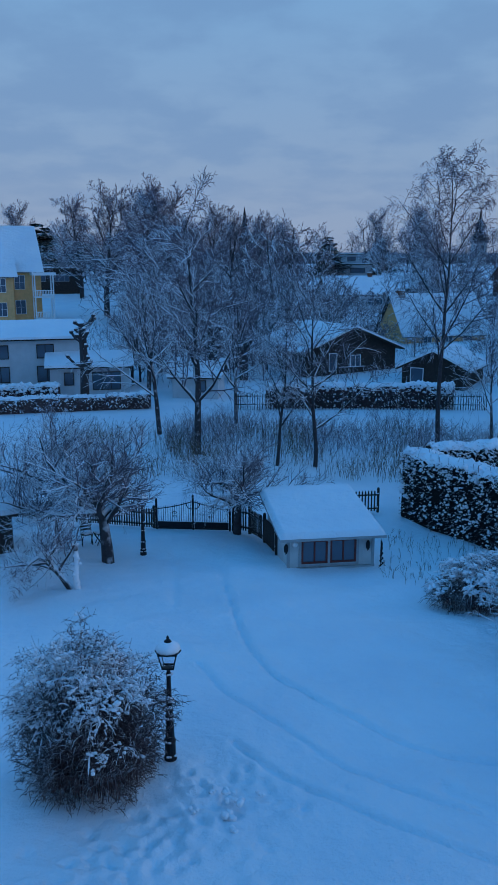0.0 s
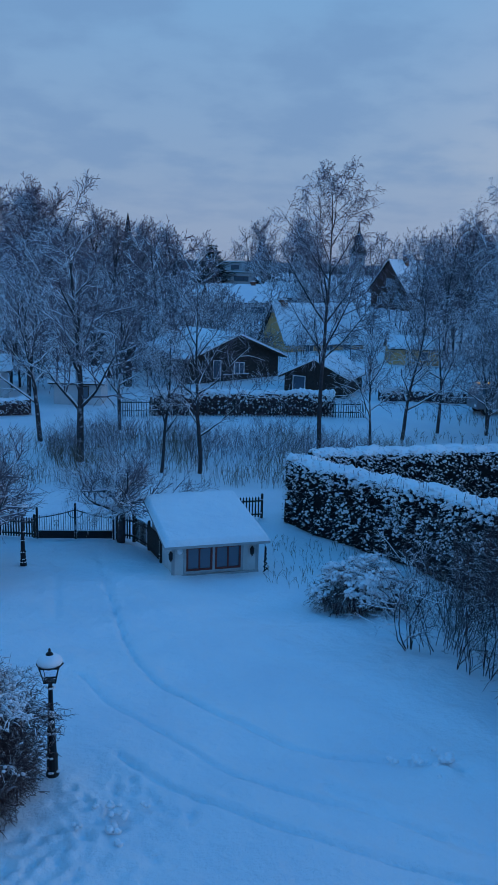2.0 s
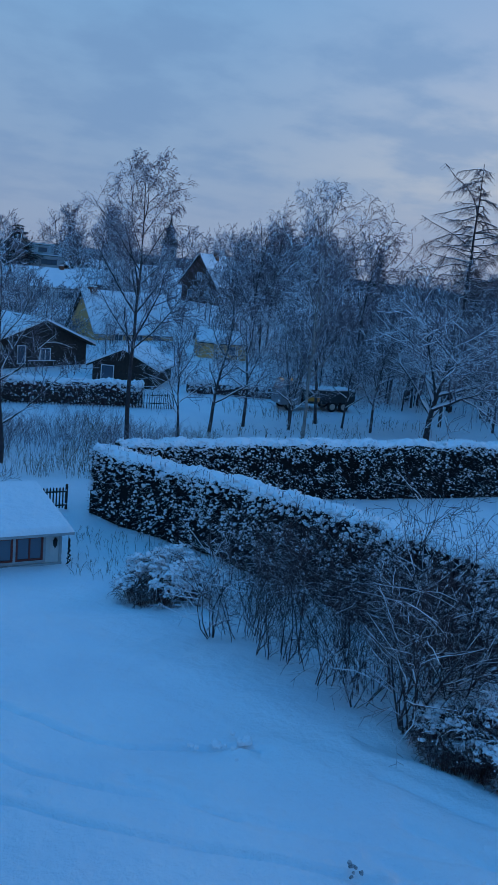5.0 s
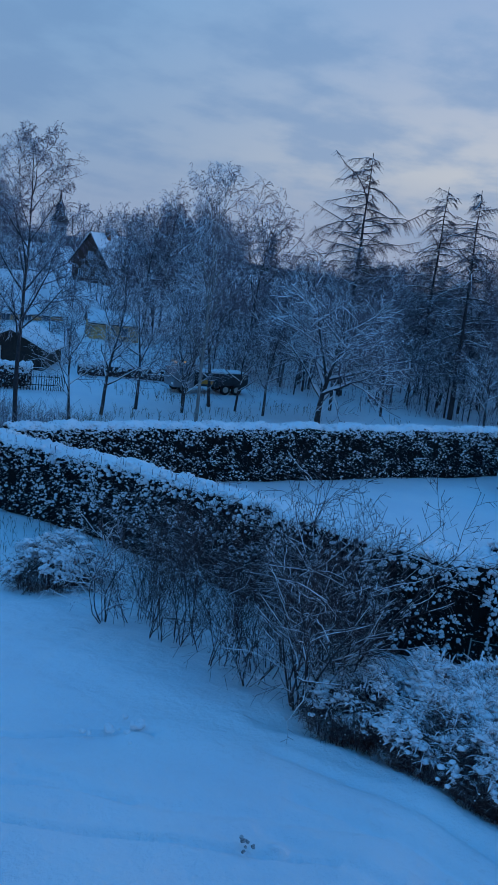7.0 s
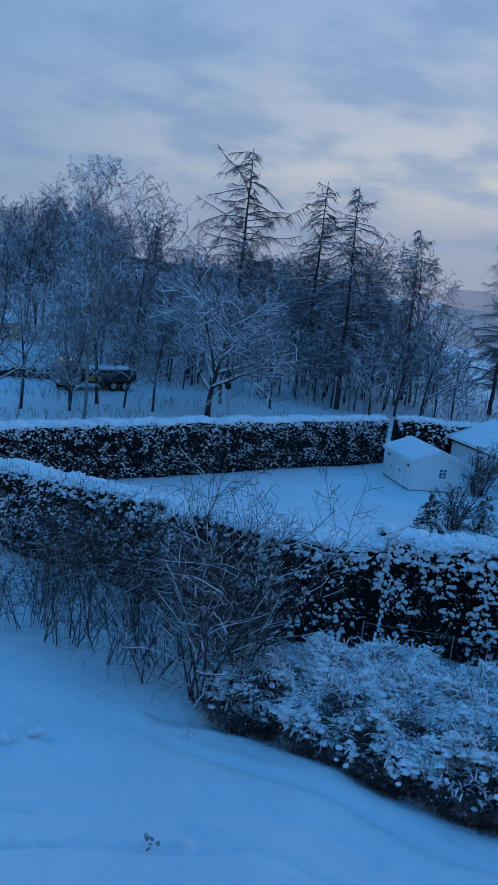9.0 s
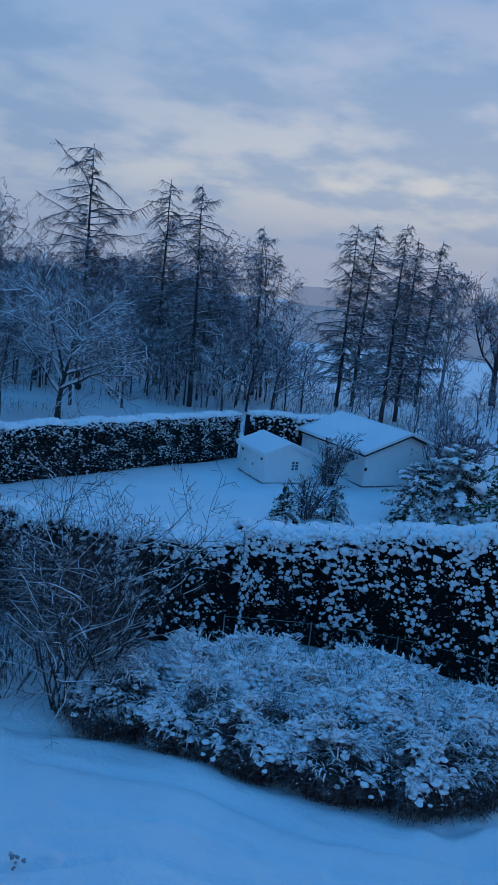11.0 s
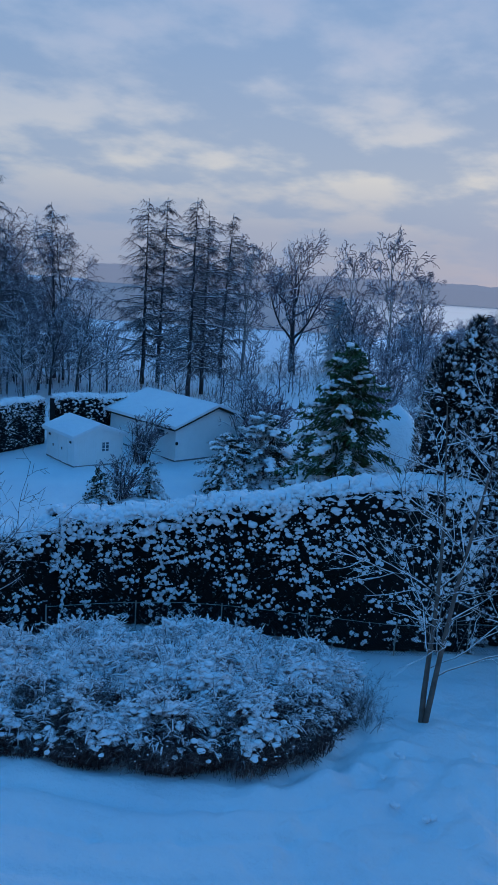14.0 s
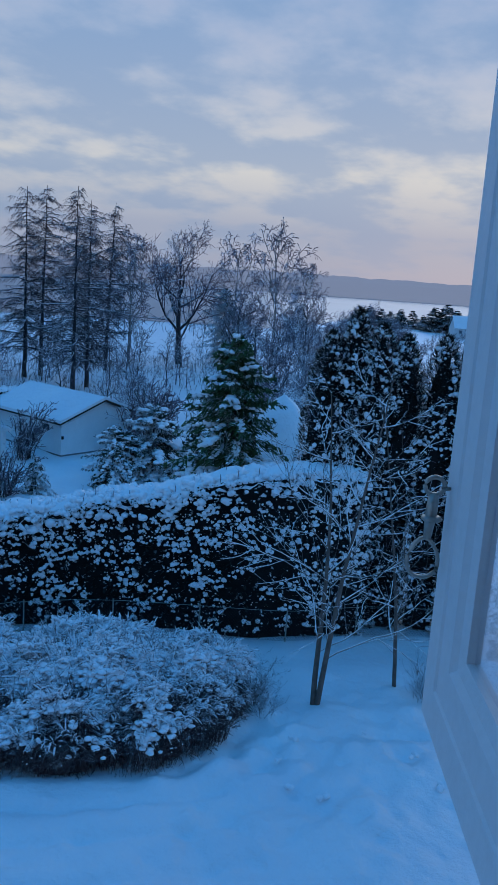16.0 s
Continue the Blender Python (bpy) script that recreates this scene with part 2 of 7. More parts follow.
# ---- building blocks ----
class Mesh:
    """Collects points and faces for one mesh."""

    def __init__(self):
        self.v, self.f = [], []

    def add(self, verts, faces):
        o = len(self.v)
        self.v.extend(verts)
        self.f.extend([tuple(o + i for i in f) for f in faces])
        return self

    def box(self, cx, cy, cz, sx, sy, sz, m=None):
        """A box by its middle and sizes, turned by the matrix m."""
        pts = [Vector((cx + a * sx / 2, cy + b * sy / 2, cz + c * sz / 2)) for a in (-1, 1) for b in (-1, 1) for c in (-1, 1)]
        if m:
            pts = [m @ p for p in pts]
        return self.add([tuple(p) for p in pts], [(0, 1, 3, 2), (4, 6, 7, 5), (0, 4, 5, 1), (2, 3, 7, 6), (0, 2, 6, 4), (1, 5, 7, 3)])

    def tube(self, pts, radii, sides=4, cap=False):
        """A tapered tube along points."""
        n = len(pts)
        verts, faces = [], []
        for i in range(n):
            a, b = pts[max(i - 1, 0)], pts[min(i + 1, n - 1)]
            d = (b[0] - a[0], b[1] - a[1], b[2] - a[2])
            l = math.sqrt(d[0] ** 2 + d[1] ** 2 + d[2] ** 2) or 1.0
            dx, dy, dz = d[0] / l, d[1] / l, d[2] / l
            if abs(dz) < 0.95:
                k = math.hypot(dx, dy)
                ux, uy, uz = -dy / k, dx / k, 0.0
            else:
                k = math.hypot(dx, dz)
                ux, uy, uz = dz / k, 0.0, -dx / k
            wx, wy, wz = dy * uz - dz * uy, dz * ux - dx * uz, dx * uy - dy * ux
            r, (x, y, z) = radii[i], pts[i]
            for s in range(sides):
                c, q = TRIG[sides][s]
                verts.append((x + r * (c * ux + q * wx), y + r * (c * uy + q * wy), z + r * (c * uz + q * wz)))
        for i in range(n - 1):
            for s in range(sides):
                e = (s + 1) % sides
                faces.append((i * sides + s, i * sides + e, (i + 1) * sides + e, (i + 1) * sides + s))
        if cap:
            faces.append(tuple(range(sides))[::-1])
            faces.append(tuple((n - 1) * sides + s for s in range(sides)))
        return self.add(verts, faces)

    def lathe(self, rings, sides=12, at=(0, 0, 0)):
        """Rings of (radius, height) turned about the upright axis."""
        verts, faces = [], []
        for r, z in rings:
            for s in range(sides):
                c, q = TRIG[sides][s]
                verts.append((at[0] + r * c, at[1] + r * q, at[2] + z))
        for i in range(len(rings) - 1):
            for s in range(sides):
                e = (s + 1) % sides
                faces.append((i * sides + s, i * sides + e, (i + 1) * sides + e, (i + 1) * sides + s))
        faces.append(tuple(range(sides))[::-1])
        faces.append(tuple((len(rings) - 1) * sides + s for s in range(sides)))
        return self.add(verts, faces)

    def prism(self, outline, y0, y1, m=None):
        """An outline in x and z, drawn out from y0 to y1."""
        n = len(outline)
        pts = [Vector((x, y, z)) for y in (y0, y1) for x, z in outline]
        if m:
            pts = [m @ p for p in pts]
        return self.add([tuple(p) for p in pts], [tuple(range(n)), tuple(range(2 * n - 1, n - 1, -1))] + [(i, i + n, (i + 1) % n + n, (i + 1) % n) for i in range(n)])

    def clump(self, x, y, z, sx, sy, sz, rng, fine=False):
        """An uneven lump."""
        vs, fs = LUMP_FINE if fine else LUMP
        a = rng.uniform(0, 6.28)
        c, s = math.cos(a), math.sin(a)
        k = [rng.uniform(0.78, 1.22) for _ in vs]
        self.add([(x + sx * q * (c * p[0] - s * p[1]), y + sy * q * (s * p[0] + c * p[1]), z + sz * q * p[2]) for p, q in zip(vs, k)], fs)

    def data(self, name, mat, smooth=False):
        me = bpy.data.meshes.new(name)
        me.from_pydata(self.v, [], self.f)
        me.materials.append(mat)
        if smooth:
            me.shade_smooth()
        me.update()
        return me


TRIG = {n: [(math.cos(2 * math.pi * s / n), math.sin(2 * math.pi * s / n)) for s in range(n)] for n in (3, 4, 5, 6, 8, 10, 12, 16, 20)}


def lump(level):
    bm = bmesh.new()
    bmesh.ops.create_icosphere(bm, subdivisions=level, radius=1.0)
    out = [tuple(v.co) for v in bm.verts], [tuple(v.index for v in f.verts) for f in bm.faces]
    bm.free()
    return out


LUMP, LUMP_FINE = lump(1), lump(2)


def thing(name, m, label, category, group="", kind=""):
    """An Empty at the base of a thing."""
    ob = new(name)
    ob.matrix_world = m
    return tagged(ob, label, category, group, kind)


def part(name, mesh, mat, parent, label="", smooth=False):
    """One mesh under a thing or a part."""
    ob = new(name, mesh.data(name, mat, smooth) if isinstance(mesh, Mesh) else mesh)
    ob.parent = parent
    if label:
        ob["label"] = label
    return ob


def step(a, b, v):
    v = min(1.0, max(0.0, (v - a) / (b - a)))
    return v * v * (3 - 2 * v)


def ground(x, y):
    """The lie of the land: the garden falls away from the house, a hill rises to the north, the shore lies to the east."""
    r, az = math.hypot(x, y), math.degrees(math.atan2(x, y))
    hill = 1 - step(17, 44, az)
    return -3.0 * step(8, 40, r) + hill * 0.055 * (max(70, min(r, 300)) - 70) - (1 - hill) * 7.5 * step(90, 360, r)


def spot(x, y, turn=0.0, dz=0.0, scale=1.0):
    return pose(x, y, ground(x, y) + dz, 0, 0, turn) @ Matrix.Scale(scale, 4)


# ---- the snow-covered ground, one sheet to the horizon ----
def chain(points, step_m=0.25):
    """A smooth line through points."""
    out = []
    n = len(points)
    for i in range(n - 1):
        p0, p1, p2, p3 = (np.array(points[min(max(j, 0), n - 1)], float) for j in (i - 1, i, i + 1, i + 2))
        k = max(2, int(np.linalg.norm(p2 - p1) / step_m))
        for s in range(k):
            u = s / k
            out.append(0.5 * (2 * p1 + (p2 - p0) * u + (2 * p0 - 5 * p1 + 4 * p2 - p3) * u * u + (3 * p1 - p0 - 3 * p2 + p3) * u ** 3))
    out.append(np.array(points[-1], float))
    return np.array(out)


WHEEL_TRACKS = [
    ([(-0.8, 26.5), (-0.5, 23.6), (-0.12, 20.9), (0.33, 18.8), (1.1, 17.3), (2.0, 15.9), (2.95, 14.85), (3.9, 14.2), (5.2, 13.95), (6.4, 13.5)], 0.16, 0.075),
    ([(-1.3, 18.8), (-0.7, 17.4), (0.05, 16.1), (0.65, 15.2), (1.45, 14.1), (2.3, 13.25), (3.9, 12.2), (5.1, 11.4)], 0.11, 0.07),
    ([(-0.3, 14.4), (0.25, 13.7), (1.03, 12.95), (1.75, 12.35), (2.4, 11.8), (3.3, 11.2), (5.2, 10.3), (7.6, 8.8)], 0.13, 0.075),
    ([(-1.7, 34.8), (-1.25, 31.0), (-0.85, 26.6)], 0.12, 0.12),
    ([(-3.2, 35.0), (-2.9, 30.0), (-2.4, 24.0)], 0.09, 0.14),
    ([(3.5, 13.0), (4.2, 12.2), (5.0, 11.5), (7.0, 10.4), (8.8, 9.2)], 0.10, 0.16),
]
TURNING_RUTS = [
    ([(8.4, 12.1), (9.4, 10.6), (10.2, 8.95), (10.9, 6.85), (12.2, 5.1), (13.5, 4.4), (15.6, 4.1)], 0.13, 0.16),
    ([(8.0, 10.6), (9.2, 8.6), (10.0, 6.6), (11.4, 4.6), (13.6, 3.4), (16.2, 3.1)], 0.11, 0.15),
    ([(7.0, 10.0), (8.4, 7.6), (9.6, 5.2), (11.6, 3.2), (14.5, 2.3)], 0.09, 0.15),
    ([(12.8, 5.6), (14.2, 5.0), (15.6, 3.9), (16.8, 2.4), (17.4, 0.6)], 0.12, 0.22),
]
# the foot of the shrub bed, where the snow has sunk, and the lip of the drive before it
BED_FOOT = [(8.9, 13.3), (9.9, 12.55), (10.6, 11.5), (11.05, 10.0), (11.4, 8.7), (11.85, 7.6), (12.5, 6.5), (13.3, 5.65), (14.6, 5.2), (15.8, 4.8)]


def make_ground():
    fine = np.arange(-32.0, 108.0, 0.3)
    coarse = np.arange(108.0, 328.0, 5.5)
    az = np.radians(np.concatenate([fine, coarse]))
    radii = np.concatenate([[0.5, 3.0, 5.5, 7.5], np.arange(8.5, 32.0, 0.075), 32.0 * 1.045 ** np.arange(0, 114)])
    radii = radii[radii < 4700]
    x, y = np.outer(radii, np.sin(az)), np.outer(radii, np.cos(az))
    z = np.array([[ground(a, b) for a, b in zip(ra, rb)] for ra, rb in zip(x, y)])
    near = (radii < 60)[:, None]
    wave = np.zeros_like(z)
    for k, (fx, fy, ph, amp) in enumerate([(0.9, 0.5, 0.3, 0.045), (-0.6, 1.3, 1.2, 0.04), (2.1, 1.7, 2.2, 0.02), (1.4, -2.6, 0.7, 0.02), (3.9, 2.2, 1.9, 0.011), (-4.6, 5.1, 0.4, 0.007)]):
        wave += amp * np.sin(fx * x + fy * y + ph + 0.7 * np.sin(0.37 * x - 0.23 * y + k))
    z += wave * near
    # wheel tracks, with pushed-up edges
    flat = np.stack([x.ravel(), y.ravel()], 1)
    idx = np.where(np.hypot(flat[:, 0], flat[:, 1]) < 37)[0]
    dz = np.zeros(len(flat))
    for pts, depth, width in WHEEL_TRACKS + TURNING_RUTS:
        line = chain(pts, 0.1)
        d = np.full(len(idx), 1e9)
        for i in range(len(line)):
            d = np.minimum(d, np.hypot(flat[idx, 0] - line[i, 0], flat[idx, 1] - line[i, 1]))
        dz[idx] += -0.8 * depth * np.exp(-(d / width) ** 2) + 0.10 * depth * np.exp(-((d - 2.2 * width) / (1.0 * width)) ** 2)
    line = chain(BED_FOOT, 0.1)
    d, away = np.full(len(idx), 1e9), np.zeros(len(idx))
    for px, py in line:
        e = np.hypot(flat[idx, 0] - px, flat[idx, 1] - py)
        near_line = e < d
        d = np.where(near_line, e, d)
        away = np.where(near_line, np.hypot(flat[idx, 0], flat[idx, 1]) - math.hypot(px, py), away)
    s = np.where(away > 0, d, -d)
    dz[idx] += -0.13 * np.exp(-((s - 0.10) / 0.40) ** 2) + 0.05 * np.exp(-((s + 0.55) / 0.22) ** 2)
    # wind ripples on the slope before the hedge
    u = 0.80 * flat[idx, 0] + 0.60 * flat[idx, 1]
    v = -0.60 * flat[idx, 0] + 0.80 * flat[idx, 1]
    where = np.exp(-((flat[idx, 0] - 6.6) / 2.2) ** 2 - ((flat[idx, 1] - 17.6) / 3.2) ** 2)
    dz[idx] += 0.030 * where * np.sin(7.5 * v + 1.6 * np.sin(0.9 * u) + 0.8 * np.sin(2.3 * u + 1.1))
    # footsteps trodden from the lamp towards the villa
    step_rng = random.Random(15)
    for k in range(130):
        f = k / 130
        cx, cy = -0.1 - 2.6 * f + step_rng.gauss(0, 0.42), 13.6 - 3.4 * f ** 0.8 + step_rng.gauss(0, 0.34)
        h, w = -step_rng.uniform(0.03, 0.075), step_rng.uniform(0.07, 0.11)
        e = (flat[idx, 0] - cx) ** 2 + (flat[idx, 1] - cy) ** 2
        dz[idx] += h * np.exp(-e / w ** 2) - 0.35 * h * np.exp(-(np.sqrt(e) - 2 * w) ** 2 / (0.8 * w) ** 2)
    # trodden patch and lumps beside the lamp, and the turning place
    rng = random.Random(5)
    for _ in range(170):
        cx, cy = rng.gauss(-0.2, 0.9), rng.gauss(12.2, 0.9)
        h, s = rng.uniform(-0.06, 0.03), rng.uniform(0.08, 0.18)
        dz[idx] += h * np.exp(-((flat[idx, 0] - cx) ** 2 + (flat[idx, 1] - cy) ** 2) / s ** 2)
    for _ in range(420):
        cx, cy = rng.gauss(14.0, 2.6), rng.gauss(3.8, 2.0)
        h, s = rng.uniform(-0.11, 0.09), rng.uniform(0.12, 0.40)
        dz[idx] += h * np.exp(-((flat[idx, 0] - cx) ** 2 + (flat[idx, 1] - cy) ** 2) / s ** 2)
    for cx, cy, h, s in [(5.9, 13.6, 0.07, 0.3), (6.4, 13.3, -0.09, 0.25), (6.9, 9.4, 0.12, 0.16), (7.1, 9.3, -0.06, 0.2), (5.4, 13.8, -0.05, 0.25)]:
        dz[idx] += h * np.exp(-((flat[idx, 0] - cx) ** 2 + (flat[idx, 1] - cy) ** 2) / s ** 2)
    # snow banked round the bushes and the hut
    for cx, cy, h, s in [(-2.9, 13.0, 0.22, 1.8), (13.6, 9.3, 0.35, 1.9), (12.0, 11.2, 0.25, 1.5), (15.3, 7.4, 0.2, 1.6)]:
        dz[idx] += h * np.exp(-((flat[idx, 0] - cx) ** 2 + (flat[idx, 1] - cy) ** 2) / s ** 2)
    z = z + dz.reshape(z.shape)
    na, nr = len(az), len(radii)
    verts = np.stack([x, y, z], -1).reshape(-1, 3).tolist()
    a, b = np.meshgrid(np.arange(nr - 1), np.arange(na), indexing="ij")
    b2 = (b + 1) % na
    faces = np.stack([a * na + b, (a + 1) * na + b, (a + 1) * na + b2, a * na + b2], -1).reshape(-1, 4)[:, ::-1].tolist()
    faces.append(list(range(na))[::-1])
    me = bpy.data.meshes.new("ground")
    me.from_pydata(verts, [], faces)
    me.materials.append(SNOW)
    me.shade_smooth()
    tagged(new("ground", me), "deep fresh snow over the garden and fields", "ground", kind="structure")


make_ground()


# ---- trees and shrubs ----
class Tree:
    """Grows a bare tree: limbs in one mesh, the thin wood in another."""

    def __init__(self, seed, laden=(), depth=1.0):
        self.rng = random.Random(seed)
        self.depth = depth
        self.wood, self.twigs, self.snow = Mesh(), Mesh(), Mesh()
        self.laden = laden

    def limb(self, p, d, length, r, level, spec):
        rng = self.rng
        s = spec[level]
        n = s["n"]
        pts, rad, dirs = [tuple(p)], [r], []
        x, y, z = p
        dx, dy, dz = d
        seg = length / n
        for i in range(n):
            w = s["wander"]
            dx, dy, dz = dx + rng.gauss(0, w), dy + rng.gauss(0, w), dz + rng.gauss(0, w * 0.7) + s["lift"]
            k = math.sqrt(dx * dx + dy * dy + dz * dz) or 1
            dx, dy, dz = dx / k, dy / k, dz / k
            x, y, z = x + dx * seg, y + dy * seg, z + dz * seg
            pts.append((x, y, z))
            dirs.append((dx, dy, dz))
            rad.append(max(r * (1 - (i + 1) / n * s.get("taper", 0.85)), s.get("least", 0.004)))
        (self.wood if s["sides"] > 3 else self.twigs).tube(pts, rad, s["sides"])
        if level in self.laden:
            # snow lies on the upper side of what slopes gently, with gaps
            run, width = [], []
            for i in range(1, n + 1):
                w = (rad[i] * 0.75 + 0.006) * self.depth
                if abs(dirs[i - 1][2]) < 0.8 and rng.random() < 0.86:
                    run.append((pts[i][0], pts[i][1], pts[i][2] + rad[i] * 0.6 + w * 0.45))
                    width.append(w * rng.uniform(0.7, 1.15))
                    if i == 1:
                        run.insert(0, (pts[0][0], pts[0][1], pts[0][2] + rad[1] * 0.6 + w * 0.45))
                        width.insert(0, width[0])
                elif len(run) > 1:
                    self.snow.tube(run, width, 4)
                    run, width = [], []
                else:
                    run, width = [], []
            if len(run) > 1:
                width[-1] *= 0.4
                self.snow.tube(run, width, 4)
        if level + 1 >= len(spec):
            return
        c = spec[level + 1]
        count = s["kids"]
        for j in range(count):
            u = s["from"] + (1 - s["from"]) * (j + rng.random()) / count
            f = u * n
            i = min(int(f), n - 1)
            g = f - i
            q = [pts[i][k] + (pts[i + 1][k] - pts[i][k]) * g for k in range(3)]
            ax = dirs[i]
            t = rng.uniform(0, 2 * math.pi)
            vx, vy, vz = rng.gauss(0, 1), rng.gauss(0, 1), rng.gauss(0, 1)
            if level == 0 or s.get("spiral"):
                t = 2.4 * j + rng.uniform(-0.5, 0.5)
                vx, vy, vz = math.cos(t), math.sin(t), 0.0
            dot = vx * ax[0] + vy * ax[1] + vz * ax[2]
            vx, vy, vz = vx - dot * ax[0], vy - dot * ax[1], vz - dot * ax[2]
            k = math.sqrt(vx * vx + vy * vy + vz * vz) or 1
            a = radians(rng.gauss(c["angle"], c["angle"] * 0.2))
            ca, sa = math.cos(a), math.sin(a)
            kd = (ca * ax[0] + sa * vx / k, ca * ax[1] + sa * vy / k, ca * ax[2] + sa * vz / k)
            shape = s["shape"](u) if "shape" in s else 1 - 0.4 * u
            kl = length * c["len"] * shape * rng.uniform(0.75, 1.2)
            kr = min(rad[i] * 0.75, r * c["thin"] * (0.5 + 0.5 * shape))
            self.limb(q, kd, kl, max(kr, c.get("least", 0.004)), level + 1, spec)


def tree_thing(name, m, label, tree, wood, twig, group="", category="tree", lower="trunk", upper="crown"):
    ob = thing(name, m, label, category, group)
    if tree.wood.v:
        part(lower, tree.wood, wood, ob, smooth=True)
    if tree.twigs.v:
        part(upper, tree.twigs, twig, ob)
    if tree.snow.v:
        part("snow", tree.snow, SNOW_CLUMP, ob, "snow lying along the branches", smooth=True)["kind"] = "stuff"
    return ob


def levels(*rows):
    return [dict(r) for r in rows]


def spread_tree(seed, h, r, kids=(11, 7, 6, 3), fine=0.012, first=0.25, angle=48, lift=0.04, droop=0.0, limb_len=0.5, laden=(), depth=1.0):
    """A broad bare crown; fine: the thinnest twig's radius."""
    t = Tree(seed, laden, depth)
    spec = levels(
        {"n": 9, "wander": 0.05, "lift": 0.03, "sides": 6, "kids": kids[0], "from": first, "shape": lambda u: 1.08 - 0.62 * u, "taper": 0.9, "least": fine * 2},
        {"n": 6, "wander": 0.11, "lift": lift, "sides": 4, "kids": kids[1], "angle": angle, "len": limb_len, "thin": 0.5, "least": fine * 1.7, "from": 0.2, "taper": 0.8},
        {"n": 3, "wander": 0.15, "lift": lift * 0.6, "sides": 3, "kids": kids[2], "angle": 46, "len": 0.66, "thin": 0.5, "least": fine * 1.35, "from": 0.12, "taper": 0.7},
        {"n": 2, "wander": 0.17, "lift": -droop, "sides": 3, "kids": kids[3], "angle": 48, "len": 0.62, "thin": 0.6, "least": fine * 1.1, "from": 0.1, "taper": 0.6},
        {"n": 1, "wander": 0.18, "lift": -droop * 2, "sides": 3, "kids": 0, "angle": 46, "len": 0.72, "thin": 0.8, "least": fine, "from": 0.1, "taper": 0.4},
    )
    t.limb((0, 0, -0.3), (0, 0, 1), h, r, 0, spec)
    return t


def birch_tree(seed, h, r, kids=(16, 7, 5, 3), fine=0.010, reach=0.36):
    """An upright stem with steep limbs and hanging twigs."""
    t = Tree(seed)
    spec = levels(
        {"n": 12, "wander": 0.035, "lift": 0.03, "sides": 6, "kids": kids[0], "from": 0.28, "shape": lambda u: 0.45 + 0.75 * math.sin(math.pi * min(1, u * 0.95)) - 0.30 * u, "taper": 0.93, "least": fine * 2},
        {"n": 6, "wander": 0.08, "lift": 0.06, "sides": 4, "kids": kids[1], "angle": 38, "len": reach, "thin": 0.42, "least": fine * 1.7, "from": 0.22, "taper": 0.8},
        {"n": 3, "wander": 0.12, "lift": 0.0, "sides": 3, "kids": kids[2], "angle": 42, "len": 0.55, "thin": 0.5, "least": fine * 1.3, "from": 0.15, "taper": 0.7},
        {"n": 2, "wander": 0.10, "lift": -0.22, "sides": 3, "kids": kids[3], "angle": 48, "len": 0.6, "thin": 0.5, "least": fine * 1.1, "from": 0.15, "taper": 0.6},
        {"n": 2, "wander": 0.08, "lift": -0.40, "sides": 3, "kids": 0, "angle": 40, "len": 0.75, "thin": 0.7, "least": fine, "from": 0.1, "taper": 0.4},
    )
    t.limb((0, 0, -0.3), (0, 0, 1), h, r, 0, spec)
    return t


def larch_tree(seed, h, r, first=0.2, reach=4.0, top=0.5, fine=0.016, cone=0.8, gap=0.42, lean=0.0):
    """A straight mast, level limbs that sag and turn up at the tip, and short hanging twigs."""
    t = Tree(seed)
    rng = t.rng
    n = 14
    bend = [(lean * h * (i / n) ** 1.3 + rng.gauss(0, 0.03), rng.gauss(0, 0.03), -0.3 + (h + 0.3) * i / n) for i in range(n + 1)]
    t.wood.tube(bend, [max(0.03, r * (1 - 0.93 * i / n)) for i in range(n + 1)], 8)
    z = first * h
    while z < h * 0.985:
        u = z / h
        f = u * n
        i = min(int(f), n - 1)
        mx, my = (bend[i][k] + (bend[i + 1][k] - bend[i][k]) * (f - i) for k in (0, 1))
        span = top + (reach - top) * min(1.0, (1 - u) / (1 - first) * 1.35) ** cone
        for _ in range(4):
            a = rng.uniform(0, 6.283)
            l = span * (rng.uniform(0.35, 1.12) if rng.random() < 0.8 else rng.uniform(0.1, 0.4))
            l *= 1 + 0.35 * math.sin(a * 2 + z * 0.9 + seed)
            rise, sag, turn = rng.gauss(0.15, 0.22), rng.uniform(0.10, 0.75), rng.gauss(0, 0.45)
            pts = []
            for k in range(6):
                q = k / 5
                b = a + turn * q
                pts.append((mx + l * q * math.cos(b), my + l * q * math.sin(b), z + l * (rise * q - sag * q * q + 0.20 * q ** 4) + rng.gauss(0, 0.035 * l * q)))
            rr = max(fine * 1.6, min(0.07, 0.014 * l + 0.016))
            t.wood.tube(pts, [rr * (1 - 0.13 * k) for k in range(6)], 4)
            for _k in range(int(6 + l * 9)):
                q = rng.uniform(0.15, 1.0) * 5
                k = min(int(q), 4)
                g = q - k
                s = tuple(pts[k][c] + (pts[k + 1][c] - pts[k][c]) * g for c in range(3))
                b = a + rng.choice((-1, 1)) * rng.uniform(0.4, 1.3)
                tl = rng.uniform(0.35, 1.1) * (0.7 + 0.1 * l)
                e = (s[0] + 0.75 * tl * math.cos(b), s[1] + 0.75 * tl * math.sin(b), s[2] - tl * rng.uniform(0.15, 1.0))
                t.twigs.tube([s, e], [fine * 0.72, fine * 0.42], 3)
        z += gap * rng.uniform(0.6, 1.4)
    return t


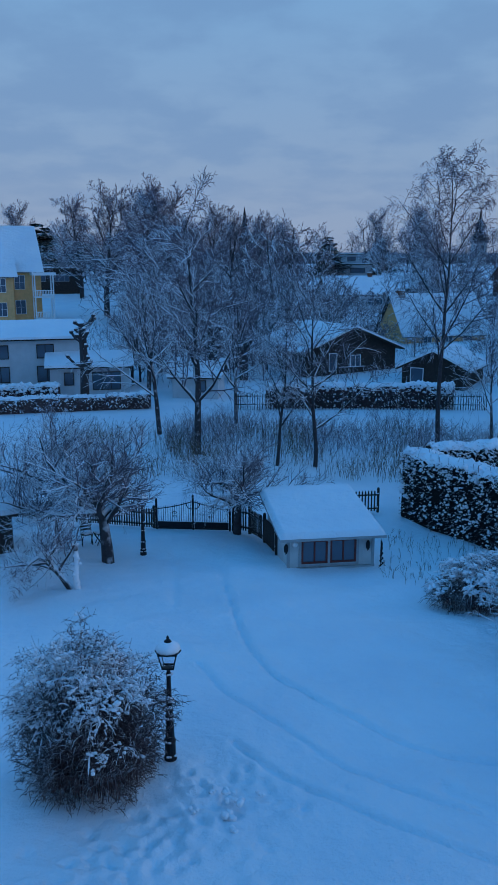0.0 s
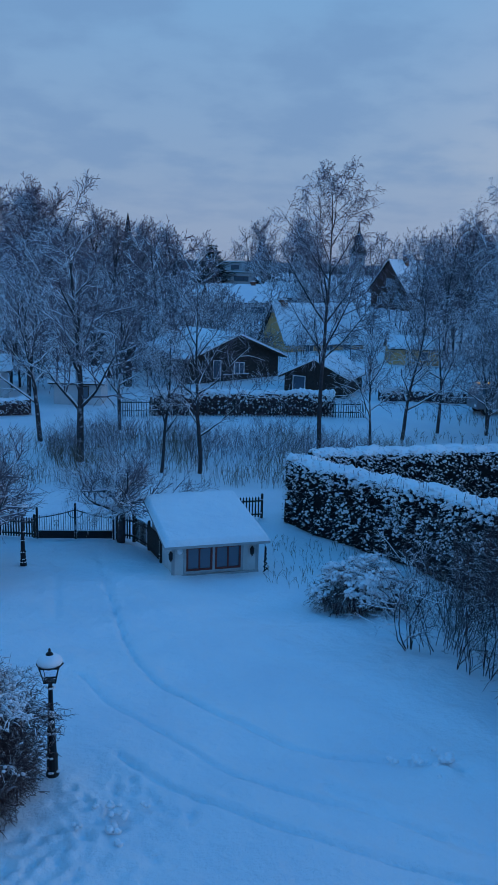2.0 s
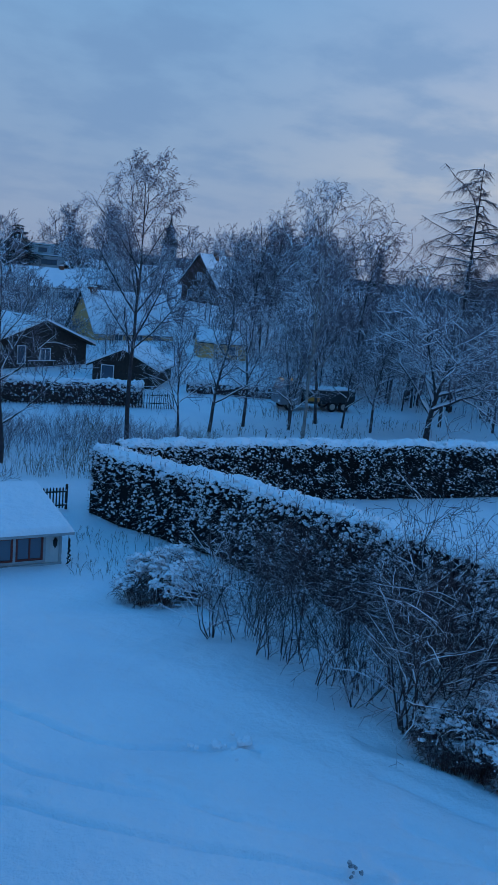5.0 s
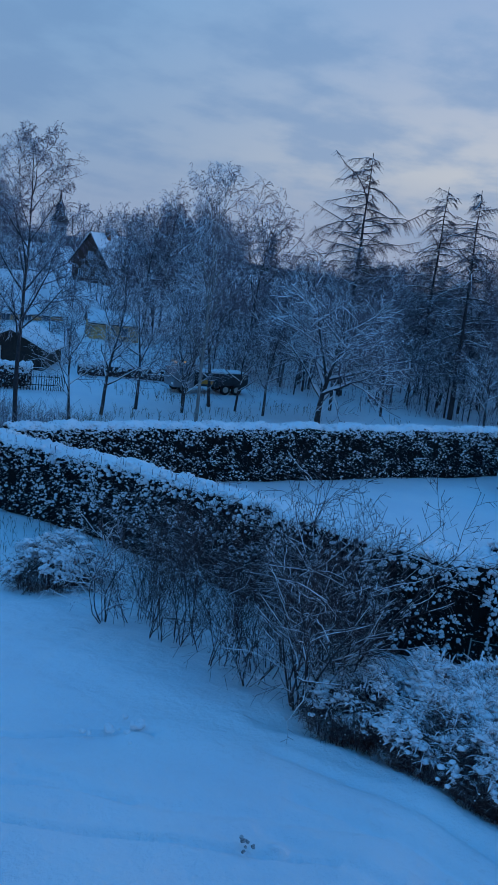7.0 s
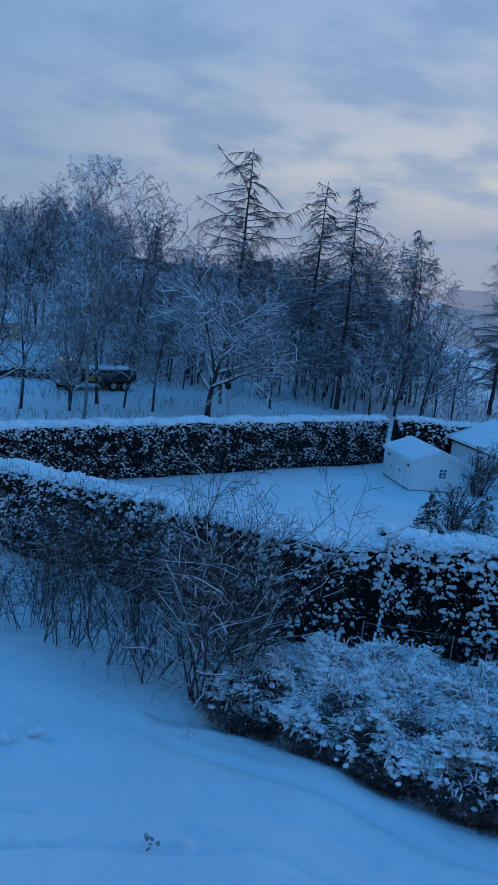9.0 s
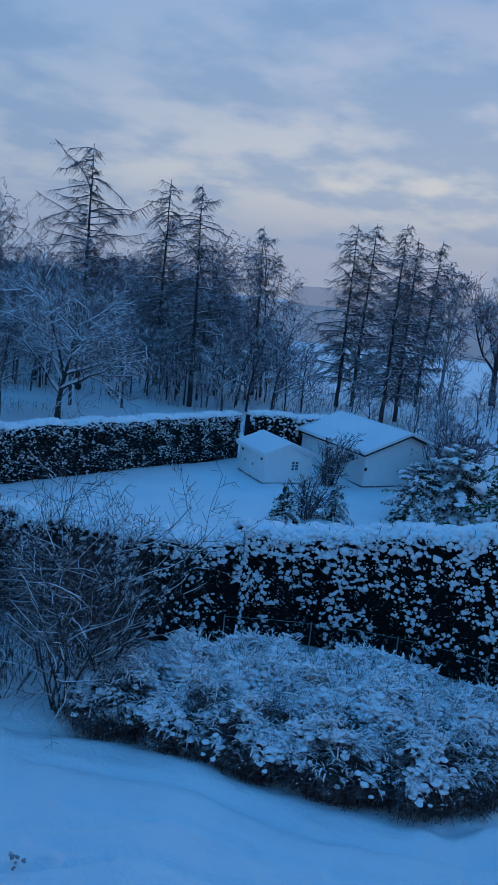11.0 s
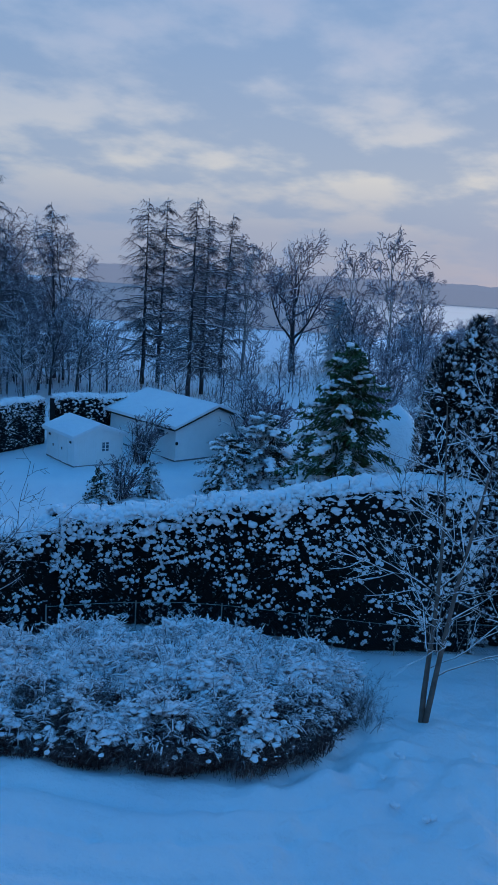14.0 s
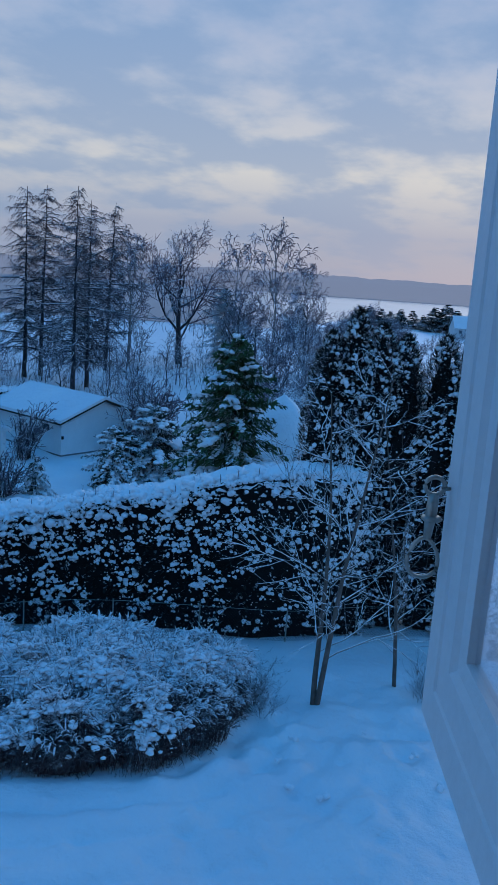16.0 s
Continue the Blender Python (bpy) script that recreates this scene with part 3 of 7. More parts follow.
def shrub(seed, stems, h, reach, spread=0.35, kids=(8, 4, 2), fine=0.005, lift=-0.03, r=0.02, base=0.25, kid_len=0.42, laden=()):
    """Many stems from one foot that arch outwards."""
    t = Tree(seed, laden)
    rng = t.rng
    spec = levels(
        {"n": 10, "wander": 0.13, "lift": lift, "sides": 4, "kids": kids[0], "from": 0.06, "taper": 0.8, "least": fine * 1.5},
        {"n": 5, "wander": 0.15, "lift": lift * 0.5 + 0.01, "sides": 3, "kids": kids[1], "angle": 44, "len": kid_len, "thin": 0.55, "least": fine * 1.2, "from": 0.1, "taper": 0.7},
        {"n": 2, "wander": 0.16, "lift": lift, "sides": 3, "kids": kids[2], "angle": 48, "len": 0.5, "thin": 0.6, "least": fine, "from": 0.1, "taper": 0.5},
        {"n": 1, "wander": 0.18, "lift": lift, "sides": 3, "kids": 0, "angle": 48, "len": 0.6, "thin": 0.8, "least": fine, "from": 0.1, "taper": 0.3},
    )
    for _ in range(stems):
        a, q = rng.uniform(0, 2 * math.pi), base * math.sqrt(rng.random())
        lean = abs(rng.gauss(spread, spread * 0.5))
        d = Vector((math.cos(a) * lean, math.sin(a) * lean, 1)).normalized()
        t.limb((reach * q * math.cos(a), reach * q * math.sin(a), -0.15), tuple(d), h * rng.uniform(0.6, 1.1), r * rng.uniform(0.6, 1.2), 0, spec)
    return t


def dome_shrub(name, m, label, seed, rx, ry, h, stems, sprigs, fine=0.006, length=0.5, snow_share=0.4, snow_size=0.035, group="", lift=0.15, brown=None, heaps=0.3, waist=0.85, bare=0.42, drifts=0, ragged=0.30, blades=0, skirt=0, heart=0.0):
    """A dense rounded shrub: upright canes, a mass of fine sprigs, and snow lying along the upper sprigs."""
    rng = random.Random(seed)
    ob = thing(name, m, label, "shrub", group)
    wood, twig, low_twig, snow = Mesh(), Mesh(), Mesh(), Mesh()
    for _ in range(stems):
        a, q = rng.uniform(0, 6.283), math.sqrt(rng.random())
        b, e = 0.45 * q, q * rng.uniform(0.75, 1.0)
        top = h * math.sqrt(max(0.02, 1 - e * e)) * rng.uniform(0.65, 1.0)
        p0, p2 = (rx * b * math.cos(a), ry * b * math.sin(a), -0.1), (rx * e * math.cos(a) + rng.gauss(0, 0.1), ry * e * math.sin(a) + rng.gauss(0, 0.1), top)
        p1 = (p0[0] * 0.45 + p2[0] * 0.55 - 0.1 * p2[0], p0[1] * 0.45 + p2[1] * 0.55 - 0.1 * p2[1], top * 0.6)
        wood.tube([p0, p1, p2], [fine * 2.4, fine * 1.9, fine * 1.2], 4)
    for _ in range(sprigs):
        a, zf = rng.uniform(0, 6.283), rng.random() ** 0.8
        rf = math.sqrt(max(0, 1 - zf * zf)) * (waist + (1 - waist) * min(1.0, zf / 0.45))
        ca, sa = math.cos(a), math.sin(a)
        k = 1 - 0.34 * rng.random() ** 1.5
        swell = 1 + ragged * noise.noise(Vector((2.4 * rf * ca + seed, 2.4 * rf * sa, 2.4 * zf))) + 0.20 * noise.noise(Vector((5.5 * rf * ca, 5.5 * rf * sa + seed, 5.5 * zf)))
        p = (rx * rf * k * swell * ca, ry * rf * k * swell * sa, h * zf * k * (0.35 + 0.65 * swell))
        ox, oy, oz = 0.6 * rf * ca + rng.gauss(0, 0.55), 0.6 * rf * sa + rng.gauss(0, 0.55), lift + 0.45 * zf + rng.gauss(0, 0.25)
        n = math.sqrt(ox * ox + oy * oy + oz * oz) or 1
        l = length * rng.uniform(0.5, 1.2) * (0.55 + 0.45 * zf)
        ox, oy, oz, fall = ox / n * l, oy / n * l, oz / n * l, l * rng.uniform(0.25, 0.75)
        arc = [(p[0] + ox * f, p[1] + oy * f, p[2] + oz * f - fall * f * f) for f in (0.0, 0.35, 0.7, 1.0)]
        if arc[3][2] < 0.02:
            continue
        patch = noise.noise(Vector((p[0] * 1.6 + seed, p[1] * 1.6, p[2] * 1.6)))
        high_up = zf * k > bare + 0.14 * rng.random() - 0.22 * patch
        mesh = twig if high_up else low_twig
        thick = fine if high_up else fine * 1.25
        mesh.tube(arc, [thick * 1.1, thick, thick * 0.8, thick * 0.5], 3)
        for _s in range(2):
            q = arc[rng.choice((1, 2))]
            mesh.tube([q, (q[0] + rng.gauss(0, 0.25) * l, q[1] + rng.gauss(0, 0.25) * l, q[2] + rng.gauss(0.05, 0.2) * l)], [fine * 0.8, fine * 0.5], 3)
        if high_up and rng.random() < snow_share * (0.25 + 0.75 * zf) * max(0.12, 1.0 + 3.0 * patch):
            w = snow_size * rng.uniform(0.3, 0.75) * (0.5 + 0.5 * zf) * (1 + 0.8 * max(0.0, patch))
            six = [tuple(arc[i][c] + (arc[i + 1][c] - arc[i][c]) * g for c in range(3)) for i, g in ((0, 0.0), (0, 0.7), (1, 0.3), (1, 0.9), (2, 0.4), (2, 1.0))]
            snow.tube([(q[0], q[1], q[2] + w * 0.6) for q in six], [w * 0.3] + [w * rng.uniform(0.45, 1.15) for _w in range(4)] + [w * 0.25], 4)
            if rng.random() < heaps * (0.7 + patch):
                for _s in range(3):
                    q = arc[rng.choice((1, 2))]
                    w = snow_size * rng.uniform(0.8, 2.0)
                    snow.clump(q[0] + rng.gauss(0, 0.04), q[1] + rng.gauss(0, 0.04), q[2] + w * 0.3, w, w, w * 0.75, rng)
    for _ in range(blades):
        # thin dry stalks that stand out of the snow
        a, q = rng.uniform(0, 6.283), math.sqrt(rng.random()) * 0.9
        x, y = rx * q * math.cos(a), ry * q * math.sin(a)
        z, l = h * math.sqrt(1 - q * q) * 0.8, rng.uniform(0.35, 0.75)
        gx, gy = rng.gauss(0, 0.22), rng.gauss(0, 0.22)
        twig.tube([(x, y, z), (x + gx * l * 0.5, y + gy * l * 0.5, z + l * 0.6), (x + gx * l * 1.5, y + gy * l * 1.5, z + l)], [fine * 1.2, fine, fine * 0.6], 3)
    for _ in range(drifts):
        # broader pads where sprigs lie together
        a, zf = rng.uniform(0, 6.283), rng.uniform(0.6, 0.97)
        rf = math.sqrt(1 - zf * zf)
        swell = 1 + ragged * noise.noise(Vector((2.4 * rf * math.cos(a) + seed, 2.4 * rf * math.sin(a), 2.4 * zf)))
        x, y, z = rx * rf * swell * math.cos(a), ry * rf * swell * math.sin(a), h * zf * (0.35 + 0.65 * swell)
        if noise.noise(Vector((x * 1.6 + seed, y * 1.6, z * 1.6))) < 0.0:
            continue
        lie = rng.uniform(0, 3.14)
        for _s in range(11):
            w = snow_size * rng.uniform(1.0, 3.2)
            along, across = rng.gauss(0, 0.17), rng.gauss(0, 0.07)
            ox, oy = along * math.cos(lie) - across * math.sin(lie), along * math.sin(lie) + across * math.cos(lie)
            snow.clump(x + ox, y + oy, z + rng.gauss(-0.02, 0.03) - 0.5 * math.hypot(ox, oy), w, w, w * 0.42, rng, True)
    for _ in range(skirt):
        # upright bare shoots round the foot
        a, q = rng.uniform(0, 6.283), rng.uniform(0.55, 1.0)
        x, y = rx * q * math.cos(a) * 0.93 * waist, ry * q * math.sin(a) * 0.93 * waist
        l = h * (bare + 0.12) * rng.uniform(0.45, 1.1)
        gx, gy = (c * min(1.0, 0.9 / h) for c in (0.25 * math.cos(a) + rng.gauss(0, 0.35), 0.25 * math.sin(a) + rng.gauss(0, 0.35)))
        mid, tip = (x + 0.35 * gx * l, y + 0.35 * gy * l, l * 0.55), (x + gx * l, y + gy * l, l)
        low_twig.tube([(x, y, -0.12), mid, tip], [fine * 1.3, fine * 1.1, fine * 0.7], 3)
        for _s in range(3):
            g = rng.uniform(0.3, 1.0)
            b = [mid[c] + (tip[c] - mid[c]) * g for c in range(3)]
            low_twig.tube([tuple(b), (b[0] + rng.gauss(0, 0.13), b[1] + rng.gauss(0, 0.13), b[2] + rng.uniform(0.0, 0.16))], [fine, fine * 0.6], 3)
        if rng.random() < 0.22:
            w = snow_size * rng.uniform(0.4, 0.8)
            snow.clump(tip[0], tip[1], tip[2], w, w, w * 0.7, rng)
    # solid lump added among the twigs to keep the shrub's foot dark
    if heart:
        core = Mesh()
        for _ in range(9):
            core.clump(rng.gauss(0, 0.22) * rx, rng.gauss(0, 0.22) * ry, h * 0.2 * rng.random(), rx * heart, ry * heart, h * heart, rng, True)
        part("branch_core", core, TWIG_UNDER, ob)
    part("stem_mass", wood, TWIG_BROWN, ob)
    part("crown", twig, TWIG_SNOWY if brown is None else brown, ob)
    part("undergrowth", low_twig, TWIG_UNDER, ob, "dark bare twigs below the snow")
    part("snow", snow, SNOW_CLUMP, ob, "fresh snow lying along the upper sprigs", smooth=True)["kind"] = "stuff"
    return ob


def conifer(name, m, label, seed, h, width, layers=16, per=11, group="", droop=0.35, snow_amount=1.0, foliage=None, size=1.0, taper=0.75):
    """A trunk, boughs of needle sprays, and pillows of snow lying on the boughs."""
    rng = random.Random(seed)
    ob = thing(name, m, label, "tree", group)
    part("trunk", Mesh().tube([(0, 0, -0.3), (0.02, 0, h * 0.5), (0, 0, h)], [h * 0.018, h * 0.011, 0.01], 6), BARK, ob, smooth=True)
    green, snow = Mesh(), Mesh()
    for i in range(layers):
        u = (i + 0.4) / layers
        z0, reach = h * (0.06 + 0.92 * u), width * (1 - u) ** taper * rng.uniform(0.85, 1.1) + 0.12
        for j in range(max(4, int(per * (1 - 0.55 * u)))):
            a = rng.uniform(0, 2 * math.pi)
            l = reach * rng.uniform(0.7, 1.12)
            ca, sa = math.cos(a), math.sin(a)
            zb = z0 + rng.uniform(-0.5, 0.5) * h / layers
            steps = max(4, int(l / (0.16 * size)))
            for k in range(1, steps + 1):
                f = k / steps
                px, py = ca * l * f, sa * l * f
                pz = zb - droop * l * f * f + rng.gauss(0, 0.03)
                for side in (-1, 1, -1, 1):
                    w = (0.30 * l * (1.15 - f) + 0.12 * size) * rng.uniform(0.5, 1.15)
                    b = a + side * rng.uniform(0.4, 1.25)
                    ex, ey, ez = px + w * math.cos(b), py + w * math.sin(b), pz - 0.30 * w + rng.gauss(0, 0.06)
                    t = 0.075 * size * rng.uniform(0.7, 1.6)
                    green.add([(px - sa * t, py + ca * t, pz + rng.uniform(-0.08, 0.04)), (px + sa * t, py - ca * t, pz - 0.06), (ex + sa * t * 0.5, ey, ez - 0.05), (ex - sa * t * 0.5, ey, ez + 0.03)], [(0, 1, 2, 3)])
                if rng.random() < 0.30 * snow_amount * (1.15 - u) and f > 0.3:
                    s = rng.uniform(0.05, 0.14) * size * (1.3 - 0.5 * u)
                    for g in range(3):
                        o = rng.uniform(-1, 1) * s * 1.4
                        snow.clump(px + ca * o + rng.gauss(0, s * 0.5), py + sa * o + rng.gauss(0, s * 0.5), pz + 0.03 - droop * 2 * f * o, s, s, s * 0.62, rng)
    part("foliage", green, foliage or NEEDLE_FIR, ob)
    if snow.v:
        part("snow", snow, SNOW_CLUMP, ob, "pillows of fresh snow on the boughs", smooth=True)["kind"] = "stuff"
    return ob


# ---- hedges ----
def hedge(name, label, points, height, width, seed, density=1.0, clump=0.13, leaf=0.11, heights=None, face=None, cap=0.14, group="hedges round the lawn", whiskers=0, amount=26, leaf_mat=None, core_mat=None):
    """A clipped hedge along a line: a solid core, near-black for the shade inside unless core_mat is given, leaf sprays
    all over, snow clumps on the faces and a thick uneven cap.
    """
    rng = random.Random(seed)
    line = chain([p for p in points], 0.5)
    n = len(line)
    tan = np.gradient(line, axis=0)
    tan /= np.linalg.norm(tan, axis=1)[:, None]
    nor = np.stack([-tan[:, 1], tan[:, 0]], 1)
    hs = [height if heights is None else float(np.interp(i / (n - 1), [k / (len(heights) - 1) for k in range(len(heights))], heights)) for i in range(n)]
    gz = [ground(*p) for p in line]
    hs = [q + 0.16 * noise.noise(Vector((line[i][0] * 0.8, line[i][1] * 0.8, 5.0))) for i, q in enumerate(hs)]
    top = [gz[i] + hs[i] for i in range(n)]
    ob = thing(name, Matrix.Identity(4), label, "hedge", group)
    core, leaves, snow, lid = Mesh(), Mesh(), Mesh(), Mesh()
    hw = width / 2
    rings = []
    for i in range(n):
        b = 0.05 * rng.uniform(-1, 1)
        rings.append([tuple(line[i] + nor[i] * s * (hw - 0.10 + b)) + (zz,) for s, zz in ((-1, gz[i] - 0.3), (-1, top[i] - 0.12), (1, top[i] - 0.12), (1, gz[i] - 0.3))])
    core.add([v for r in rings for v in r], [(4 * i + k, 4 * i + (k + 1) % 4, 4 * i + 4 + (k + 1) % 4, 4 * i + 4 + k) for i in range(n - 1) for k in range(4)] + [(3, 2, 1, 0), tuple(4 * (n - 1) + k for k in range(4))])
    length = sum(np.linalg.norm(line[i + 1] - line[i]) for i in range(n - 1))
    sides = (-1, 1) if face is None else (face,)

    def surface():
        f = rng.random() * (n - 1)
        i = min(int(f), n - 2)
        g = f - i
        p, q = line[i] * (1 - g) + line[i + 1] * g, nor[i]
        return p, q, gz[i] * (1 - g) + gz[i + 1] * g, hs[i] * (1 - g) + hs[i + 1] * g

    def relief(p, zz):
        return 0.10 * noise.noise(Vector((p[0] * 0.9, p[1] * 0.9, zz * 0.9))) + 0.06 * noise.noise(Vector((p[0] * 2.7, p[1] * 2.7, zz * 2.7)))

    for _ in range(int(length * height * 70 * density) * len(sides)):
        p, q, z0, h = surface()
        s = rng.choice(sides)
        zz = z0 + h * rng.random() ** 0.9
        d = s * (hw - 0.05 + relief(p, zz) + rng.uniform(-0.06, 0.05))
        x, y = p + q * d
        l, w = leaf * rng.uniform(0.6, 1.4), leaf * rng.uniform(0.35, 0.7)
        a = rng.uniform(0, 6.28)
        ux, uy, uz = math.cos(a) * 0.6 + q[0] * s * 0.7, math.sin(a) * 0.6 + q[1] * s * 0.7, rng.uniform(-0.8, 0.7)
        vx, vy = -uy, ux
        leaves.add([(x - vx * w / 2, y - vy * w / 2, zz), (x + vx * w / 2, y + vy * w / 2, zz + rng.uniform(-0.04, 0.04)), (x + ux * l + vx * w * 0.3, y + uy * l + vy * w * 0.3, zz + uz * l), (x + ux * l - vx * w * 0.3, y + uy * l - vy * w * 0.3, zz + uz * l)], [(0, 1, 2, 3)])
    for _ in range(int(length * height * amount * density) * len(sides)):
        p, q, z0, h = surface()
        s = rng.choice(sides)
        u = rng.random() ** 0.75
        zz = z0 + h * u
        if noise.noise(Vector((p[0] * 1.3, p[1] * 1.3, zz * 1.5))) < -0.32 + 0.30 * (1 - u):
            continue
        d = s * (hw + relief(p, zz) + 0.01)
        x, y = p + q * d
        # a spray bent under its snow: lumps side by side, lower towards the outside
        k = clump * (0.20 + 0.62 * rng.random() ** 2.2)
        tx, ty = -q[1], q[0]
        for c in range(1 if k < clump * 0.34 else rng.choice((2, 3, 4))):
            e, o = rng.gauss(0, k * 0.8), rng.uniform(-0.2, 0.9) * k
            j = k * rng.uniform(0.5, 1.0)
            snow.clump(x + tx * e + q[0] * s * o, y + ty * e + q[1] * s * o, zz - abs(e) * 0.45 - o * 0.5, j, j, j * rng.uniform(0.75, 1.15), rng)
    # the cap: a sheet with a ragged rim that hangs over the faces
    m = 9
    cr = []
    fine = chain(points, 0.22)
    ft = np.gradient(fine, axis=0)
    ft /= np.linalg.norm(ft, axis=1)[:, None]
    for i, p in enumerate(fine):
        q = np.array([-ft[i, 1], ft[i, 0]])
        f = i / (len(fine) - 1) * (n - 1)
        zt = float(np.interp(f, range(n), top))
        row = []
        for k in range(m):
            s = -1 + 2 * k / (m - 1)
            edge = abs(s) ** 4
            d = s * (hw - 0.07 + 0.10 * noise.noise(Vector((p[0] * 2.3, p[1] * 2.3, s * 3.0))))
            x, y = p + q * d
            zz = zt + cap * (0.7 - 1.3 * edge) + 0.16 * noise.noise(Vector((x * 1.6, y * 1.6, 3.1))) + 0.24 * noise.noise(Vector((x * 4.1, y * 4.1, 7.7))) - edge * (0.10 + 0.16 * rng.random())
            row.append((x, y, zz))
        cr.append(row)
    lid.add([v for r in cr for v in r], [(i * m + k, i * m + k + 1, (i + 1) * m + k + 1, (i + 1) * m + k) for i in range(len(fine) - 1) for k in range(m - 1)])
    for _ in range(int(length * 95 * density)):
        p, q, z0, h = surface()
        e = rng.uniform(-1.12, 1.12)
        x, y = p + q * (hw * e + relief(p, z0 + h))
        k = clump * rng.uniform(0.4, 1.15)
        k *= 1.0 + 0.6 * rng.random() ** 4
        lid.clump(x, y, z0 + h + 0.05 - 0.26 * abs(e) ** 5 + rng.uniform(-0.12, 0.08) - (0.25 * rng.random() if abs(e) > 0.95 else 0), k, k, k * rng.uniform(0.6, 0.95), rng)
    if whiskers:
        hair = Mesh()
        for _ in range(int(length * whiskers)):
            p, q, z0, h = surface()
            x, y = p + q * (hw * rng.uniform(-0.9, 0.9))
            l = rng.uniform(0.06, 0.26)
            hair.tube([(x, y, z0 + h), (x + rng.gauss(0, 0.12) * l, y + rng.gauss(0, 0.12) * l, z0 + h + 0.15 + l * 0.6), (x + rng.gauss(0, 0.3) * l, y + rng.gauss(0, 0.3) * l, z0 + h + 0.12 + l)], [0.012, 0.011, 0.007], 3)
        part("shoot", hair, TWIG_SNOWY, ob, "thin shoots sticking out of the cap")["kind"] = "stuff"
    part("branch_core", core, core_mat or INNER_SHADE, ob)
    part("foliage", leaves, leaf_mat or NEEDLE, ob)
    part("snow_clumps", snow, SNOW_CLUMP, ob, "clumps of fresh snow caught in the leaves", smooth=True)["kind"] = "stuff"
    part("snow_cap", lid, SNOW_CLUMP, ob, "thick uneven cap of snow along the top", smooth=True)
    return ob


# ---- buildings ----
def window(parent, m, w, h, frame_mat, bars=(1, 0), deep=0.06, pane_mat=None, rim=0.07):
    """A window with its frame, glazing bars and panes, facing -y of m."""
    fr = Mesh()
    for a in (-1, 1):
        fr.box(a * (w / 2 - rim / 2), 0, h / 2, rim, deep * 2, h, m)
        fr.box(0, 0, h / 2 + a * (h / 2 - rim / 2), w - 2 * rim, deep * 2, rim, m)
    for i in range(bars[0]):
        fr.box(-w / 2 + w * (i + 1) / (bars[0] + 1), 0, h / 2, rim * 0.8, deep * 1.7, h - 2 * rim, m)
    for i in range(bars[1]):
        fr.box(0, 0.004, h * (i + 1) / (bars[1] + 1), w - 2 * rim, deep * 1.4, rim * 0.5, m)
    wi = part("window", fr, frame_mat, parent)
    part("pane", Mesh().box(0, 0.012, h / 2, w - 2 * rim, 0.012, h - 2 * rim, m), pane_mat or GLASS, wi)
    return wi


def gable_house(name, label, m, w, d, wall_h, rise, wall, trim, windows=(), eave=0.4, snow=0.22, gable_front=False, chimney=None, roof_mat=None, category="house", gable_wall=None, group="", door=None):
    """A house with its middle of the front at the origin of m, depth to +y. Ridge along x, or along y when gable_front.
    windows: (side, along, sill, width, height, bars) with side f (front), l or r."""
    ob = thing(name, m, label, category, group)
    body = Mesh()
    if gable_front:
        body.prism([(-w / 2, -1.2), (w / 2, -1.2), (w / 2, wall_h), (0, wall_h + rise), (-w / 2, wall_h)], 0, d)
    else:
        body.prism([(0, -1.2), (d, -1.2), (d, wall_h), (d / 2, wall_h + rise), (0, wall_h)], -w / 2, w / 2, Matrix(((0, 1, 0, 0), (1, 0, 0, 0), (0, 0, 1, 0), (0, 0, 0, 1))))
    part("wall", body, wall, ob)
    span, run = (w, d) if gable_front else (d, w)
    slope = rise / (span / 2)
    for s in (-1, 1):
        for nm, up, thick, mat, over in (("roof", 0.004, 0.14, roof_mat or DARK_WOOD, 0.0), ("roof_snow", 0.148, snow, SNOW, 0.05)):
            e = eave + over
            outer, z_out = span / 2 + e, wall_h - e * slope
            # the slab from the eave to the ridge, drawn out along the ridge
            prof = [(s * outer, z_out + up), (0.0, wall_h + rise + up), (0.0, wall_h + rise + up + thick), (s * (outer - (0.05 if nm == "roof_snow" else 0)), z_out + up + thick)]
            if s > 0:
                prof = prof[::-1]
            me = Mesh()
            if gable_front:
                me.prism(prof, -e, run + e)
            else:
                me.prism([(a + span / 2, b) for a, b in prof], -run / 2 - e, run / 2 + e, Matrix(((0, 1, 0, 0), (1, 0, 0, 0), (0, 0, 1, 0), (0, 0, 0, 1))))
            part(nm, me, mat, ob, "thick snow on the roof" if nm == "roof_snow" else "")
    for side, along, sill, ww, hh, bars in windows:
        wm = {"f": pose(along, -0.02, sill), "l": pose(-w / 2 - 0.02, along, sill, 0, 0, -90), "r": pose(w / 2 + 0.02, along, sill, 0, 0, 90)}[side]
        window(ob, wm, ww, hh, trim, bars)
    if door:
        part("door", Mesh().box(door[0], -0.03, door[2] / 2, door[1], 0.08, door[2]), trim, ob)
    if chimney:
        cx, cy, cw, ch = chimney
        c = part("chimney", Mesh().box(cx, cy, wall_h + rise + ch / 2 - 0.6, cw, cw, ch + 1.2), BRICK, ob)
        part("chimney_snow", Mesh().box(cx, cy, wall_h + rise + ch + 0.08, cw * 0.96, cw * 0.96, 0.16), SNOW, c)
    return ob


